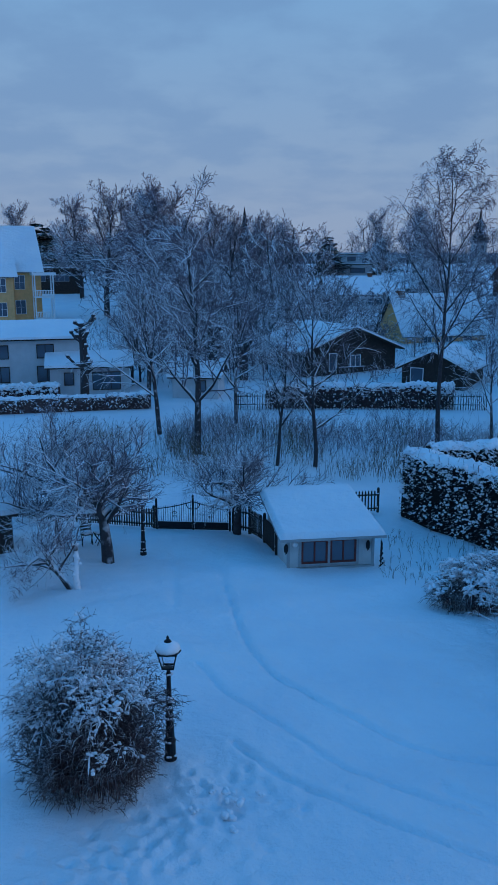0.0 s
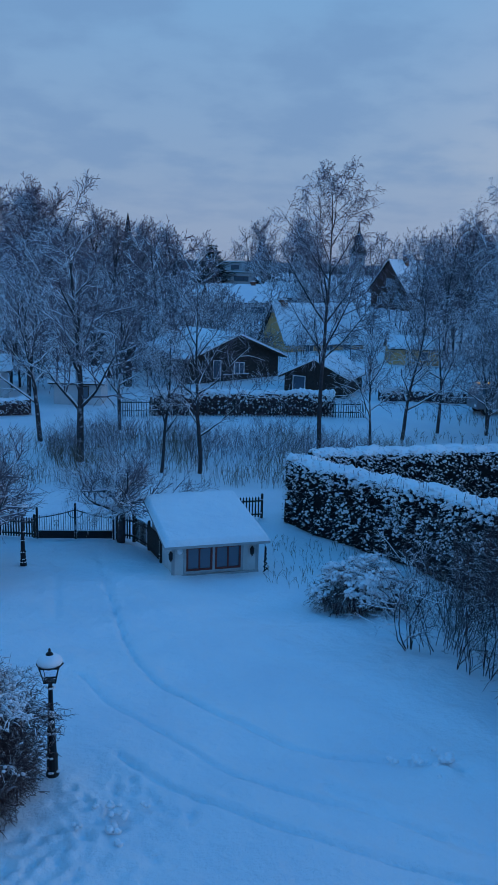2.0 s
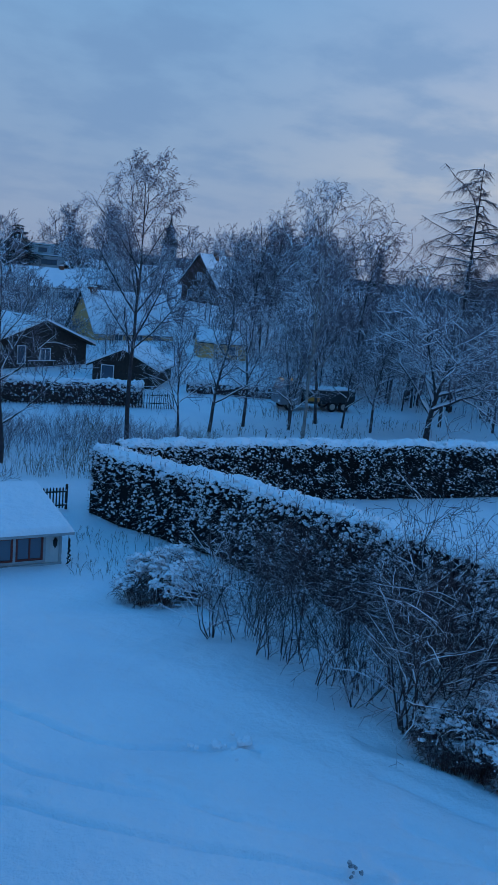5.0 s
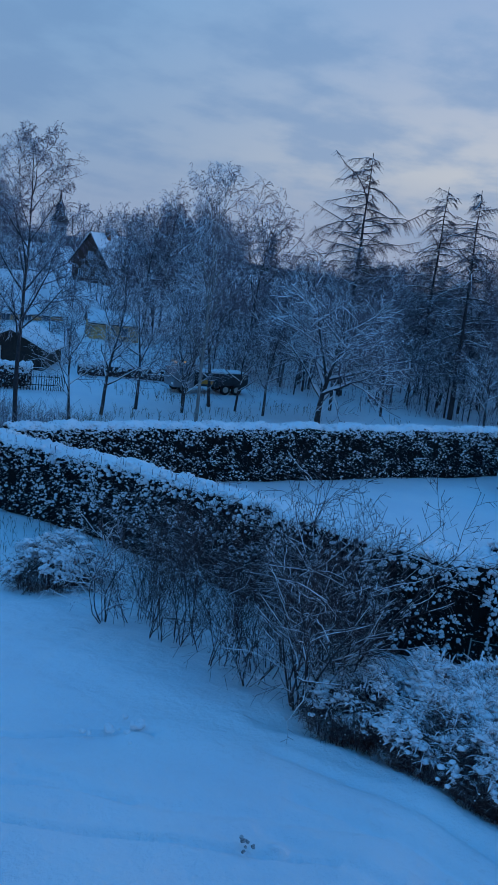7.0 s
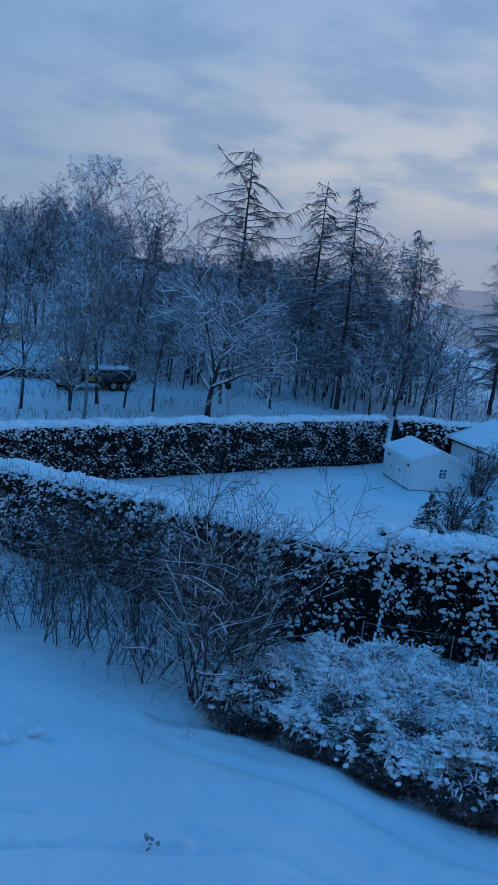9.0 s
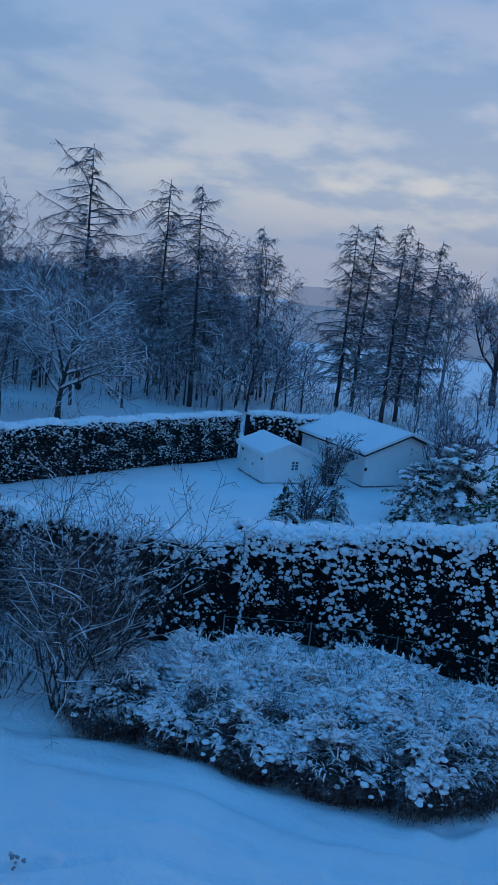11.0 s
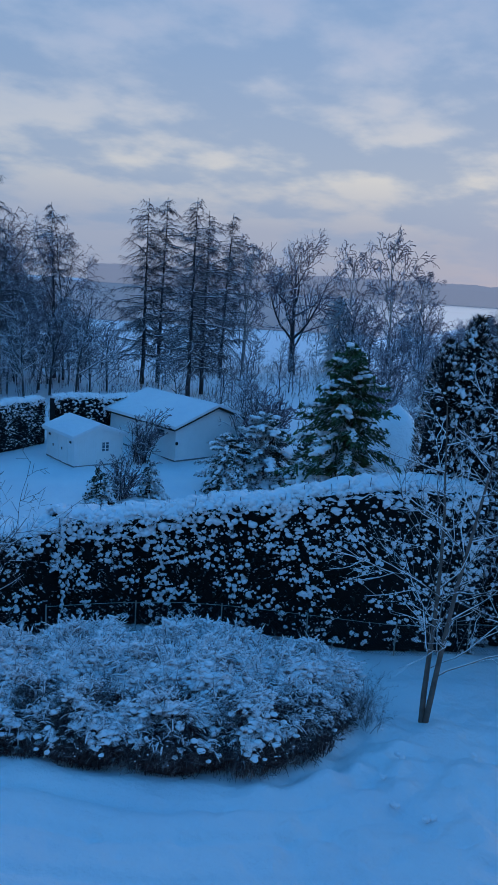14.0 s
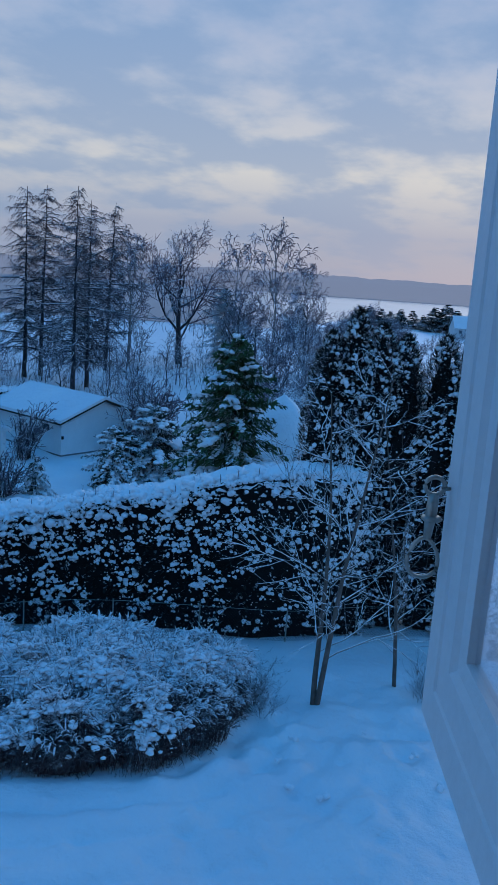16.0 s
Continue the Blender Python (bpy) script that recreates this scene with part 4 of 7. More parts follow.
def flat_house(name, label, m, w, d, h, wall, trim, windows=(), snow=0.3, category="house", eave=0.3):
    ob = thing(name, m, label, category)
    part("wall", Mesh().box(0, d / 2, h / 2 - 0.6, w, d, h + 1.2), wall, ob)
    part("roof", Mesh().box(0, d / 2, h + 0.1, w + 2 * eave, d + 2 * eave, 0.19), DARK_WOOD, ob)
    part("roof_snow", Mesh().box(0, d / 2, h + 0.2 + snow / 2, w + 2 * eave - 0.04, d + 2 * eave - 0.04, snow), SNOW, ob, "thick snow on the flat roof")
    for side, along, sill, ww, hh, bars in windows:
        wm = {"f": pose(along, -0.02, sill), "l": pose(-w / 2 - 0.02, along, sill, 0, 0, -90), "r": pose(w / 2 + 0.02, along, sill, 0, 0, 90)}[side]
        window(ob, wm, ww, hh, trim, bars)
    return ob


# ---- the house at whose upper window the camera stands ----
def make_own_house():
    turn = 36.0
    m = pose(0, -0.05, 0, 0, 0, -turn)
    ob = thing("villa", m, "upper wall of the white villa round the open window, out of view, sized to shade the near snow", "house")
    # out of view; drawn long and tall to shade the near snow
    # wall of local y from -0.45 to -0.12, in four pieces round the opening
    for nm, x0, x1, z0, z1 in (("wall", -8.0, -0.62, -0.5, 14.5), ("wall", 0.62, 13.0, -0.5, 14.5), ("wall", -0.62, 0.62, -0.5, 8.2), ("wall", -0.62, 0.62, 9.9, 14.5)):
        part(nm, Mesh().box((x0 + x1) / 2, -0.32, (z0 + z1) / 2, x1 - x0, 0.30, z1 - z0), RENDER_WHITE, ob)
    room = Mesh()
    for c in ((0, -4.5, 7.15, 6, 0.2, 3.0), (-3.1, -2.5, 9.6, 0.2, 4.2, 4.4), (3.1, -2.5, 9.6, 0.2, 4.2, 4.4), (0, -4.7, 9.6, 6.4, 0.2, 4.4), (0, -2.6, 7.3, 6, 4.2, 0.2), (0, -2.6, 11.6, 6, 4.2, 0.2)):
        room.box(*c)
    part("room_shell", room, RENDER_WHITE, ob)
    fr = Mesh()
    for c in ((-0.59, -0.30, 9.05, 0.06, 0.20, 1.70), (0.59, -0.30, 9.05, 0.06, 0.20, 1.70), (0, -0.30, 8.23, 1.12, 0.20, 0.06), (0, -0.30, 9.87, 1.12, 0.20, 0.06)):
        fr.box(*c)
    part("window_frame", fr, PAINT, ob)
    part("window_sill", Mesh().box(0, -0.09, 8.17, 1.30, 0.16, 0.04), PAINT, ob)


make_own_house()


def make_sash():
    """The open casement: a moulded stile and rails round a pane, swung outwards on its side hinges."""
    free, hinge = Vector((0.925, -0.050)), Vector((0.363, -0.241))
    d = hinge - free
    w = d.length
    ang = math.degrees(math.atan2(d.y, d.x))
    low, high = 8.548, 9.95
    h = high - low
    ob = thing("casement_window", pose(free.x, free.y, low, 0, 0, ang), "open white-painted wooden casement with a stay hook", "window")
    sw, th = 0.122, 0.044

    def moulding(length):
        # an outline across the stile: outer flat, step, bevel towards the pane
        return [(0, -th / 2), (sw * 0.40, -th / 2), (sw * 0.42, -th / 2 + 0.003), (sw * 0.80, -th / 2 + 0.003), (sw * 0.86, -th / 2 + 0.010), (sw, -th / 2 + 0.014), (sw, th / 2 - 0.012), (sw * 0.8, th / 2 - 0.006), (0.003, th / 2), (0, th / 2 - 0.003)]

    def bar(length, m):
        prof = moulding(length)
        me = Mesh()
        n = len(prof)
        pts = []
        for e, lo in ((0, True), (1, False)):
            for a, b in prof:
                pts.append(tuple(m @ Vector((a, b, (a if lo else length - a)))))
        me.add(pts, [tuple(range(n)), tuple(range(2 * n - 1, n - 1, -1))] + [(i, (i + 1) % n, (i + 1) % n + n, i + n) for i in range(n)])
        return me

    part("stile", bar(h, Matrix.Identity(4)), PAINT, ob)
    part("stile", bar(h, Matrix.Translation((w, 0, 0)) @ Matrix.Scale(-1, 4, (1, 0, 0))), PAINT, ob)
    part("bottom_rail", bar(w, Matrix(((0, 0, 1, 0), (0, 1, 0, 0), (1, 0, 0, 0), (0, 0, 0, 1)))), PAINT, ob)
    part("top_rail", bar(w, Matrix.Translation((0, 0, h)) @ Matrix(((0, 0, 1, 0), (0, 1, 0, 0), (-1, 0, 0, 0), (0, 0, 0, 1)))), PAINT, ob)
    pane = part("pane", Mesh().box(w / 2, 0.002, h / 2, w - 2 * sw + 0.012, 0.004, h - 2 * sw + 0.012), GLASS_CLEAR, ob)
    pane.visible_shadow = False
    # the stay: a ring, a flat shank with a collar, and a loop to pull
    z, x, y = 0.274, 0.014, -0.042
    turns = [i * 2 * math.pi / 16 for i in range(17)]
    hook = Mesh().tube([(x, y + 0.0135 * math.cos(a), z + 0.020 + 0.0125 * math.sin(a)) for a in turns], [0.0034] * 17, 6)
    hook.tube([(x, y + 0.012, z + 0.018), (0.004, -0.020, z + 0.015)], [0.0038, 0.0032], 6, True)
    def shrink(me):
        me.v = [(x + 0.010 + 0.84 * (px - x), y + 0.84 * (py - y), z + 0.84 * (pz - z)) for px, py, pz in me.v]
        return me

    shank = part("stay_hook", shrink(hook), STEEL, ob, "worn steel window stay hook", smooth=True)
    sh = Mesh().tube([(x, y, z + 0.009), (x, y - 0.001, z - 0.02), (x, y - 0.003, z - 0.055)], [0.0075, 0.0085, 0.0055], 8, True)
    sh.lathe([(0.006, -0.005), (0.013, -0.003), (0.015, 0.0), (0.013, 0.003), (0.006, 0.005)], 12, (x, y, z - 0.026))
    part("shank", shrink(sh), STEEL, shank, smooth=True)
    loop = [(x, y - 0.006 + 0.021 * math.sin(a) * (1.0 - 0.25 * math.cos(a)), z - 0.083 + 0.029 * math.cos(a)) for a in turns]
    part("pull_loop", shrink(Mesh().tube(loop, [0.0031] * 17, 6)), STEEL, shank, smooth=True)


make_sash()


# ---- garden: lamps, gate, fences, hut ----
def make_lamp(m):
    ob = thing("street_lamp", m, "black cast-iron garden lamp with a four-sided glass lantern", "lamp", "garden lamps along the drive")
    pole = Mesh().lathe([(0.13, -0.3), (0.13, 0.10), (0.115, 0.14), (0.125, 0.20), (0.105, 0.26), (0.10, 0.52), (0.115, 0.56), (0.085, 0.62), (0.075, 1.00), (0.10, 1.04), (0.065, 1.10), (0.058, 1.35), (0.075, 1.38), (0.048, 1.42), (0.040, 1.88), (0.055, 1.91), (0.035, 1.95), (0.035, 2.02)], 12)
    part("pole", pole, IRON, ob, smooth=False)
    bands = Mesh()
    rng = random.Random(3)
    for z, r in ((0.15, 0.125), (0.27, 0.115), (0.57, 0.12), (1.05, 0.105), (1.39, 0.08), (1.92, 0.06)):
        for k in range(7):
            a = rng.uniform(2.5, 6.6)
            bands.clump(r * math.cos(a), r * math.sin(a), z, 0.035, 0.035, 0.018, rng)
    part("snow_rings", bands, SNOW_CLUMP, ob, "snow lodged on the collars", smooth=True)["kind"] = "stuff"
    lantern = Mesh()
    b, tp, z0, z1 = 0.10, 0.165, 2.06, 2.36
    lantern.lathe([(0.035, 2.0), (0.11, 2.03), (0.115, 2.06)], 4)
    for sx in (-1, 1):
        for sy in (-1, 1):
            lantern.tube([(sx * b, sy * b, z0), (sx * tp, sy * tp, z1)], [0.011, 0.011], 4, True)
    for zz, s in ((z0, b), (z1, tp)):
        for a in (-1, 1):
            lantern.box(0, a * s, zz, 2 * s + 0.03, 0.024, 0.024)
            lantern.box(a * s, 0, zz, 0.024, 2 * s - 0.03, 0.024)
    ln = part("lantern", lantern, IRON, ob)
    for k in range(4):
        r = Matrix.Rotation(k * math.pi / 2, 4, "Z")
        pts = [r @ Vector(p) for p in ((-b, -b, z0), (b, -b, z0), (tp, -tp, z1), (-tp, -tp, z1))]
        inn = [r @ Vector(p) for p in ((-b, -b + 0.006, z0), (b, -b + 0.006, z0), (tp, -tp + 0.006, z1), (-tp, -tp + 0.006, z1))]
        pn = part("pane", Mesh().add([tuple(p) for p in pts + inn], [(0, 1, 2, 3), (7, 6, 5, 4), (0, 4, 5, 1), (1, 5, 6, 2), (2, 6, 7, 3), (3, 7, 4, 0)]), GLASS_CLEAR, ln)
        pn.visible_shadow = False
    part("roof", Mesh().lathe([(0.245, 2.37), (0.24, 2.385), (0.09, 2.50), (0.07, 2.52), (0.085, 2.54), (0.06, 2.58), (0.02, 2.61), (0.03, 2.64), (0.006, 2.68)], 8), IRON, ob)
    cap = Mesh().lathe([(0.225, 2.395), (0.235, 2.43), (0.20, 2.49), (0.12, 2.545), (0.075, 2.56)], 12)
    part("snow_cap", cap, SNOW_CLUMP, ob, "rounded cap of snow on the lantern", smooth=True)
    return ob


lamp = make_lamp(spot(-1.49, 13.68))
copy_thing(lamp, spot(-4.31, 31.33, 20))


def make_gate():
    a, b = Vector((-4.25, 35.64)), Vector((-0.88, 35.36))
    d = b - a
    w, ang = d.length, math.degrees(math.atan2(d.y, d.x))
    ob = thing("driveway_gate", pose(a.x, a.y, ground(a.x, a.y), 0, 0, ang), "closed black iron double gate with arched tops", "gate")
    half = w / 2
    posts = ((0, 1.42), (w, 1.42), (half, 1.62))
    for x, h in posts:
        p = Mesh().box(x, 0, h / 2 - 0.2, 0.09, 0.09, h + 0.4)
        p.lathe([(0.045, h), (0.06, h + 0.02), (0.04, h + 0.06), (0.01, h + 0.09)], 8, (x, 0, 0))
        part("post", p, IRON, ob)
    for k in range(2):
        x0, x1 = 0.06 + k * half, half * (k + 1) - 0.06
        lw = x1 - x0
        leaf = Mesh()

        def top(u):
            s = u if k == 0 else 1 - u
            return 1.02 + 0.34 * (s ** 1.5)

        leaf.box((x0 + x1) / 2, 0, 0.26, lw, 0.03, 0.30)
        leaf.box((x0 + x1) / 2, 0, 0.08, lw, 0.045, 0.05)
        leaf.tube([(x0 + lw * i / 12, 0, top(i / 12)) for i in range(13)], [0.022] * 13, 6)
        g = part("gate_leaf", leaf, IRON, ob)
        for i in range(15):
            u = (i + 0.5) / 15
            bar = Mesh().tube([(x0 + lw * u, 0, 0.40), (x0 + lw * u, 0, top(u) + 0.10)], [0.012, 0.009], 5, True)
            part("bar", bar, IRON, g)
        orn = Mesh()
        cx = (x0 + x1) / 2
        for zz in (0.66, 0.84):
            ring = Mesh()
            ring.tube([(cx + 0.09 * math.cos(t), 0.012, zz + 0.05 * math.sin(t)) for t in [q * 2 * math.pi / 12 for q in range(13)]], [0.012] * 13, 5)
            part("ornament_ring", ring, IRON, g)
        sx = x1 if k == 0 else x0
        sg = -1 if k == 0 else 1
        orn.tube([(sx + sg * 0.24 * math.sin(t), 0, 1.02 + 0.22 * (1 - math.cos(t))) for t in [q * math.pi / 12 for q in range(8)]], [0.018] * 8, 5)
        part("scroll", orn, IRON, g)
        part("snow_ridge", Mesh().box(cx, 0, 0.425, lw, 0.05, 0.03), SNOW_CLUMP, g, "line of snow on the kick plate")


make_gate()


def picket_fence(name, label, points, h, gap, mat, rail_snow=True, group="garden fences"):
    """Posts, two rails and pickets along straight runs."""
    for (x0, y0), (x1, y1) in zip(points[:-1], points[1:]):
        d = Vector((x1 - x0, y1 - y0))
        w, ang = d.length, math.degrees(math.atan2(d.y, d.x))
        z0, z1 = ground(x0, y0), ground(x1, y1)
        ob = thing(name, pose(x0, y0, z0, 0, 0, ang), label, "fence", group)
        sl = (z1 - z0) / w
        for k in range(max(2, int(w / 1.9) + 1)):
            u = w * k / max(1, int(w / 1.9)) if w > 1.9 else w * k
            p = Mesh().box(u, 0.05, u * sl + h / 2 - 0.15, 0.10, 0.10, h + 0.42)
            p.clump(u, 0.05, u * sl + h + 0.09, 0.07, 0.07, 0.05, random.Random(k))
            part("post", p, mat, ob)
        for zz in (0.24, h - 0.22):
            r = Mesh()
            r.add([(0, -0.02, zz - 0.04), (w, -0.02, zz - 0.04 + z1 - z0), (w, 0.02, zz - 0.04 + z1 - z0), (0, 0.02, zz - 0.04), (0, -0.02, zz + 0.04), (w, -0.02, zz + 0.04 + z1 - z0), (w, 0.02, zz + 0.04 + z1 - z0), (0, 0.02, zz + 0.04)], [(0, 3, 2, 1), (4, 5, 6, 7), (0, 1, 5, 4), (1, 2, 6, 5), (2, 3, 7, 6), (3, 0, 4, 7)])
            rl = part("rail", r, mat, ob)
            if rail_snow:
                s = Mesh().add([(0, -0.03, zz + 0.042), (w, -0.03, zz + 0.042 + z1 - z0), (w, 0.03, zz + 0.042 + z1 - z0), (0, 0.03, zz + 0.042), (0, 0, zz + 0.085), (w, 0, zz + 0.085 + z1 - z0)], [(0, 1, 5, 4), (2, 3, 4, 5), (0, 4, 3), (1, 2, 5), (0, 3, 2, 1)])
                part("snow_line", s, SNOW_CLUMP, rl)
        shared = Mesh().prism([(-0.032, 0.10), (0.032, 0.10), (0.032, h - 0.04), (0, h + 0.02), (-0.032, h - 0.04)], -0.045, -0.022).data("picket", mat)
        for k in range(int(w / gap)):
            u = (k + 0.5) * gap
            o = part("picket", shared, mat, ob)
            o.matrix_basis = pose(u, 0, u * sl)


picket_fence("picket_fence", "dark brown picket fence standing in snow", [(-11.6, 37.8), (-8.0, 36.8), (-4.4, 35.7)], 1.0, 0.125, FENCE_WOOD)
picket_fence("picket_fence", "dark board fence bending back beside the hut", [(-0.75, 35.35), (0.0, 34.9), (0.62, 33.4), (1.05, 31.2)], 1.15, 0.13, FENCE_WOOD)
picket_fence("picket_fence", "short dark picket fence behind the hut", [(4.7, 38.3), (6.4, 38.6)], 1.15, 0.16, FENCE_WOOD)


def make_hut():
    a, b = Vector((1.42, 28.99)), Vector((4.78, 29.40))
    d = b - a
    w, ang = d.length, math.degrees(math.atan2(d.y, d.x))
    z = -2.27
    ob = thing("garden_hut", pose(a.x, a.y, z, 0, 0, ang + 1.0), "low pale wooden garden hut with a snow-covered lean-to roof", "shed")
    deep, hf, hb = 4.7, 1.26, 1.62
    core = Mesh().prism([(0, -0.5), (deep, -0.5), (deep, hb), (0, hf)], 0.03, w - 0.03, Matrix(((0, 1, 0, 0), (1, 0, 0, 0), (0, 0, 1, 0), (0, 0, 0, 1))))
    part("wall", core, CREAM_WOOD, ob)
    boards = [(0, 0.55), (w - 0.55, w)]
    for x0, x1 in boards:
        for k in range(8):
            part("cladding_board", Mesh().prism([(-0.022, 0), (0, 0), (0, 0.145), (-0.010, 0.145)], x0 + 0.10, x1 - 0.10, Matrix(((0, 1, 0, 0), (1, 0, 0, 0), (0, 0, 1, 0), (0, 0, 0, 1))) @ Matrix.Translation((-0.003, 0, 0.08 + k * 0.147))), CREAM_WOOD, ob)
    for x in (0.05, w - 0.05):
        part("corner_board", Mesh().box(x, -0.02, hf / 2 - 0.1, 0.11, 0.07, hf + 0.2), GREY_TRIM, ob)
    part("plinth", Mesh().box(w / 2, -0.03, 0.0, w + 0.04, 0.08, 0.14), GREY_TRIM, ob)
    sur = Mesh()
    x0, x1, z0, z1 = 0.55, 2.68, 0.22, 1.16
    for c in (((x0 + x1) / 2, z0 - 0.05, x1 - x0 + 0.2, 0.10), ((x0 + x1) / 2, z1 + 0.03, x1 - x0 + 0.2, 0.07)):
        sur.box(c[0], -0.03, c[1], c[2], 0.06, c[3])
    for x in (x0 - 0.05, (x0 + x1) / 2, x1 + 0.05):
        sur.box(x, -0.03, (z0 + z1) / 2, 0.10, 0.06, z1 - z0)
    part("window_surround", sur, GREY_TRIM, ob)
    pw = (x1 - x0 - 0.10) / 2
    for k in range(2):
        xc = x0 + pw / 2 + k * (pw + 0.10)
        window(ob, pose(xc, -0.035, z0), pw, z1 - z0, RED_FRAME, (1, 0), 0.03, None, 0.075)
    deck = [(-0.42, hf - 0.02), (deep + 0.3, hb + 0.03), (deep + 0.3, hb + 0.13), (-0.42, hf + 0.08)]
    sw = Matrix(((0, 1, 0, 0), (1, 0, 0, 0), (0, 0, 1, 0), (0, 0, 0, 1)))
    part("roof", Mesh().prism(deck, -0.34, w + 0.36, sw), GREY_TRIM, ob)
    # snow blanket on the roof with a soft rim
    lid = Mesh()
    nx, ny = 34, 44
    for j in range(ny + 1):
        for i in range(nx + 1):
            u, v = i / nx, j / ny
            e = min(u, 1 - u) * (w + 0.7), min(v, 1 - v) * (deep + 0.7)
            rim = min(1, min(e) / 0.14)
            zz = hf + 0.085 + (hb - hf + 0.05) * v + 0.20 * math.sqrt(max(0, 1 - (1 - rim) ** 2)) + 0.02 * noise.noise(Vector((u * 5, v * 6, 1.0))) * rim
            lid.v.append((-0.34 + u * (w + 0.70), -0.42 + v * (deep + 0.72), zz))
    lid.f = [(j * (nx + 1) + i, j * (nx + 1) + i + 1, (j + 1) * (nx + 1) + i + 1, (j + 1) * (nx + 1) + i) for j in range(ny) for i in range(nx)]
    part("roof_snow", lid, SNOW, ob, "smooth blanket of snow on the roof", smooth=True)
    for x in (-0.06, w - 0.28):
        l = Mesh().lathe([(0.03, 0.62), (0.075, 0.68), (0.085, 0.86), (0.095, 0.87), (0.05, 0.95), (0.012, 1.0)], 6, (x, -0.15, 0.1))
        l.tube([(x, -0.15, 0.75), (x, -0.10, 0.66), (x + 0.06, -0.03, 0.68)], [0.014] * 3, 5)
        part("wall_lantern", l, IRON, ob)
    part("round_lamp", Mesh().lathe([(0.11, 0), (0.12, 0.02), (0.08, 0.06)], 12).data("round_lamp", WHITE_WOOD), WHITE_WOOD, ob).matrix_basis = pose(0.30, -0.02, 1.02, 90)
    rng = random.Random(9)
    wh = thing("garden_trellis", pose(4.98, 29.35, z), "small dark metal plant stand against the hut", "plant stand")
    tr = Mesh()
    for k in range(5):
        tr.tube([(0.02 * k, 0, 0.2 * k), (0.16 - 0.02 * k, 0.05, 0.2 * k + 0.12), (0.02 * k, 0.1, 0.2 * k + 0.2)], [0.03, 0.045, 0.02], 5)
    tr.tube([(0.05, 0.05, -0.2), (0.05, 0.05, 1.1)], [0.02, 0.015], 5)
    part("frame", tr, IRON, wh)


make_hut()

# ---- neighbour's lawn: hedges, white shed and garage ----
hedge("hedge", "tall clipped dark hedge with a thick cap of snow", [(9.0, 39.4), (19.0, 40.2), (30.0, 40.4), (43.2, 40.3)], 3.25, 1.5, 11, density=0.9, clump=0.072, leaf=0.14, face=-1, amount=78, leaf_mat=BEECH)
hedge("hedge", "short run of dark hedge behind the white shed", [(44.6, 40.2), (47.5, 38.6), (50.5, 37.2)], 3.2, 1.4, 12, density=0.7, clump=0.13, leaf=0.16, face=-1)
hedge("hedge", "tall dark hedge beside the drive, thick with snow", [(7.9, 38.0), (9.6, 34.4), (11.4, 31.2), (12.6, 27.8), (13.6, 24.2), (14.1, 20.8), (14.5, 18.9), (15.0, 17.9)], 3.3, 1.4, 13, density=1.0, clump=0.086, leaf=0.12, whiskers=6, amount=54, leaf_mat=BEECH)
hedge("hedge", "short run of thuja hedge with snow in its dark leaves", [(14.9, 17.9), (15.5, 17.2), (16.4, 16.6), (17.85, 15.84)], 3.2, 1.5, 15, density=1.3, clump=0.108, leaf=0.10, whiskers=3, amount=44)
thuja_hedge = hedge("hedge", "tall thuja hedge with snow clumped in its dark leaves", [(17.88, 15.82), (18.9, 15.2), (20.3, 13.6), (21.2, 11.4), (21.9, 9.2), (22.7, 7.1), (24.4, 5.0)], 4.0, 1.6, 14, density=1.4, clump=0.115, leaf=0.10, heights=(3.4, 3.5, 3.8, 4.3, 4.85, 5.2, 5.0), cap=0.16, whiskers=3, amount=42)


def make_seam(parent):
    """Snow that has slid down the joint between the two hedges."""
    rng, me = random.Random(16), Mesh()
    for k in range(80):
        z = -0.9 + 3.2 * rng.random() ** 0.8
        me.clump(17.42 + rng.gauss(0, 0.09), 15.12 + rng.gauss(0, 0.07), z, 0.055 * rng.uniform(0.5, 1.2), 0.05, 0.07, rng)
    part("seam_snow", me, SNOW_CLUMP, parent, "snow slid down the joint of the hedge", smooth=True)["kind"] = "stuff"


make_seam(thuja_hedge)


def make_white_shed():
    b, c = Vector((38.92, 33.22)), Vector((42.14, 31.84))
    d = c - b
    ang = math.degrees(math.atan2(d.y, d.x))
    mid = (b + c) / 2
    ob = gable_house("garden_shed", "small white boarded shed with a snowy gable roof", spot(mid.x, mid.y, ang), d.length, 4.1, 1.85, 0.62, WHITE_WOOD, WHITE_WOOD, [], eave=0.22, snow=0.16, gable_front=True, category="shed", roof_mat=WHITE_WOOD)
    window(ob, pose(0.45, -0.02, 0.85), 0.62, 0.72, WHITE_WOOD, (1, 2), 0.03)
    wl = Mesh()
    for k in range(22):
        wl.box(-d.length / 2 + (k + 0.5) * d.length / 22, -0.006, 0.9, 0.012, 0.012, 1.8)
    part("board_joints", wl, WHITE_WOOD, ob)
    part("plinth", Mesh().box(0, 2.05, 0.03, d.length + 0.02, 4.12, 0.10), STONE, ob)
    for y in (1.3, 2.6):
        dr = part("door", Mesh().box(-d.length / 2 - 0.02, y, 0.92, 0.05, 0.85, 1.7), WHITE_WOOD, ob)
        part("handle", Mesh().box(-d.length / 2 - 0.07, y + 0.33, 0.95, 0.05, 0.04, 0.16), IRON, dr)
    for y in (0.5, 3.6):
        part("vent", Mesh().box(-d.length / 2 - 0.01, y, 1.55, 0.04, 0.24, 0.14), IRON, ob)


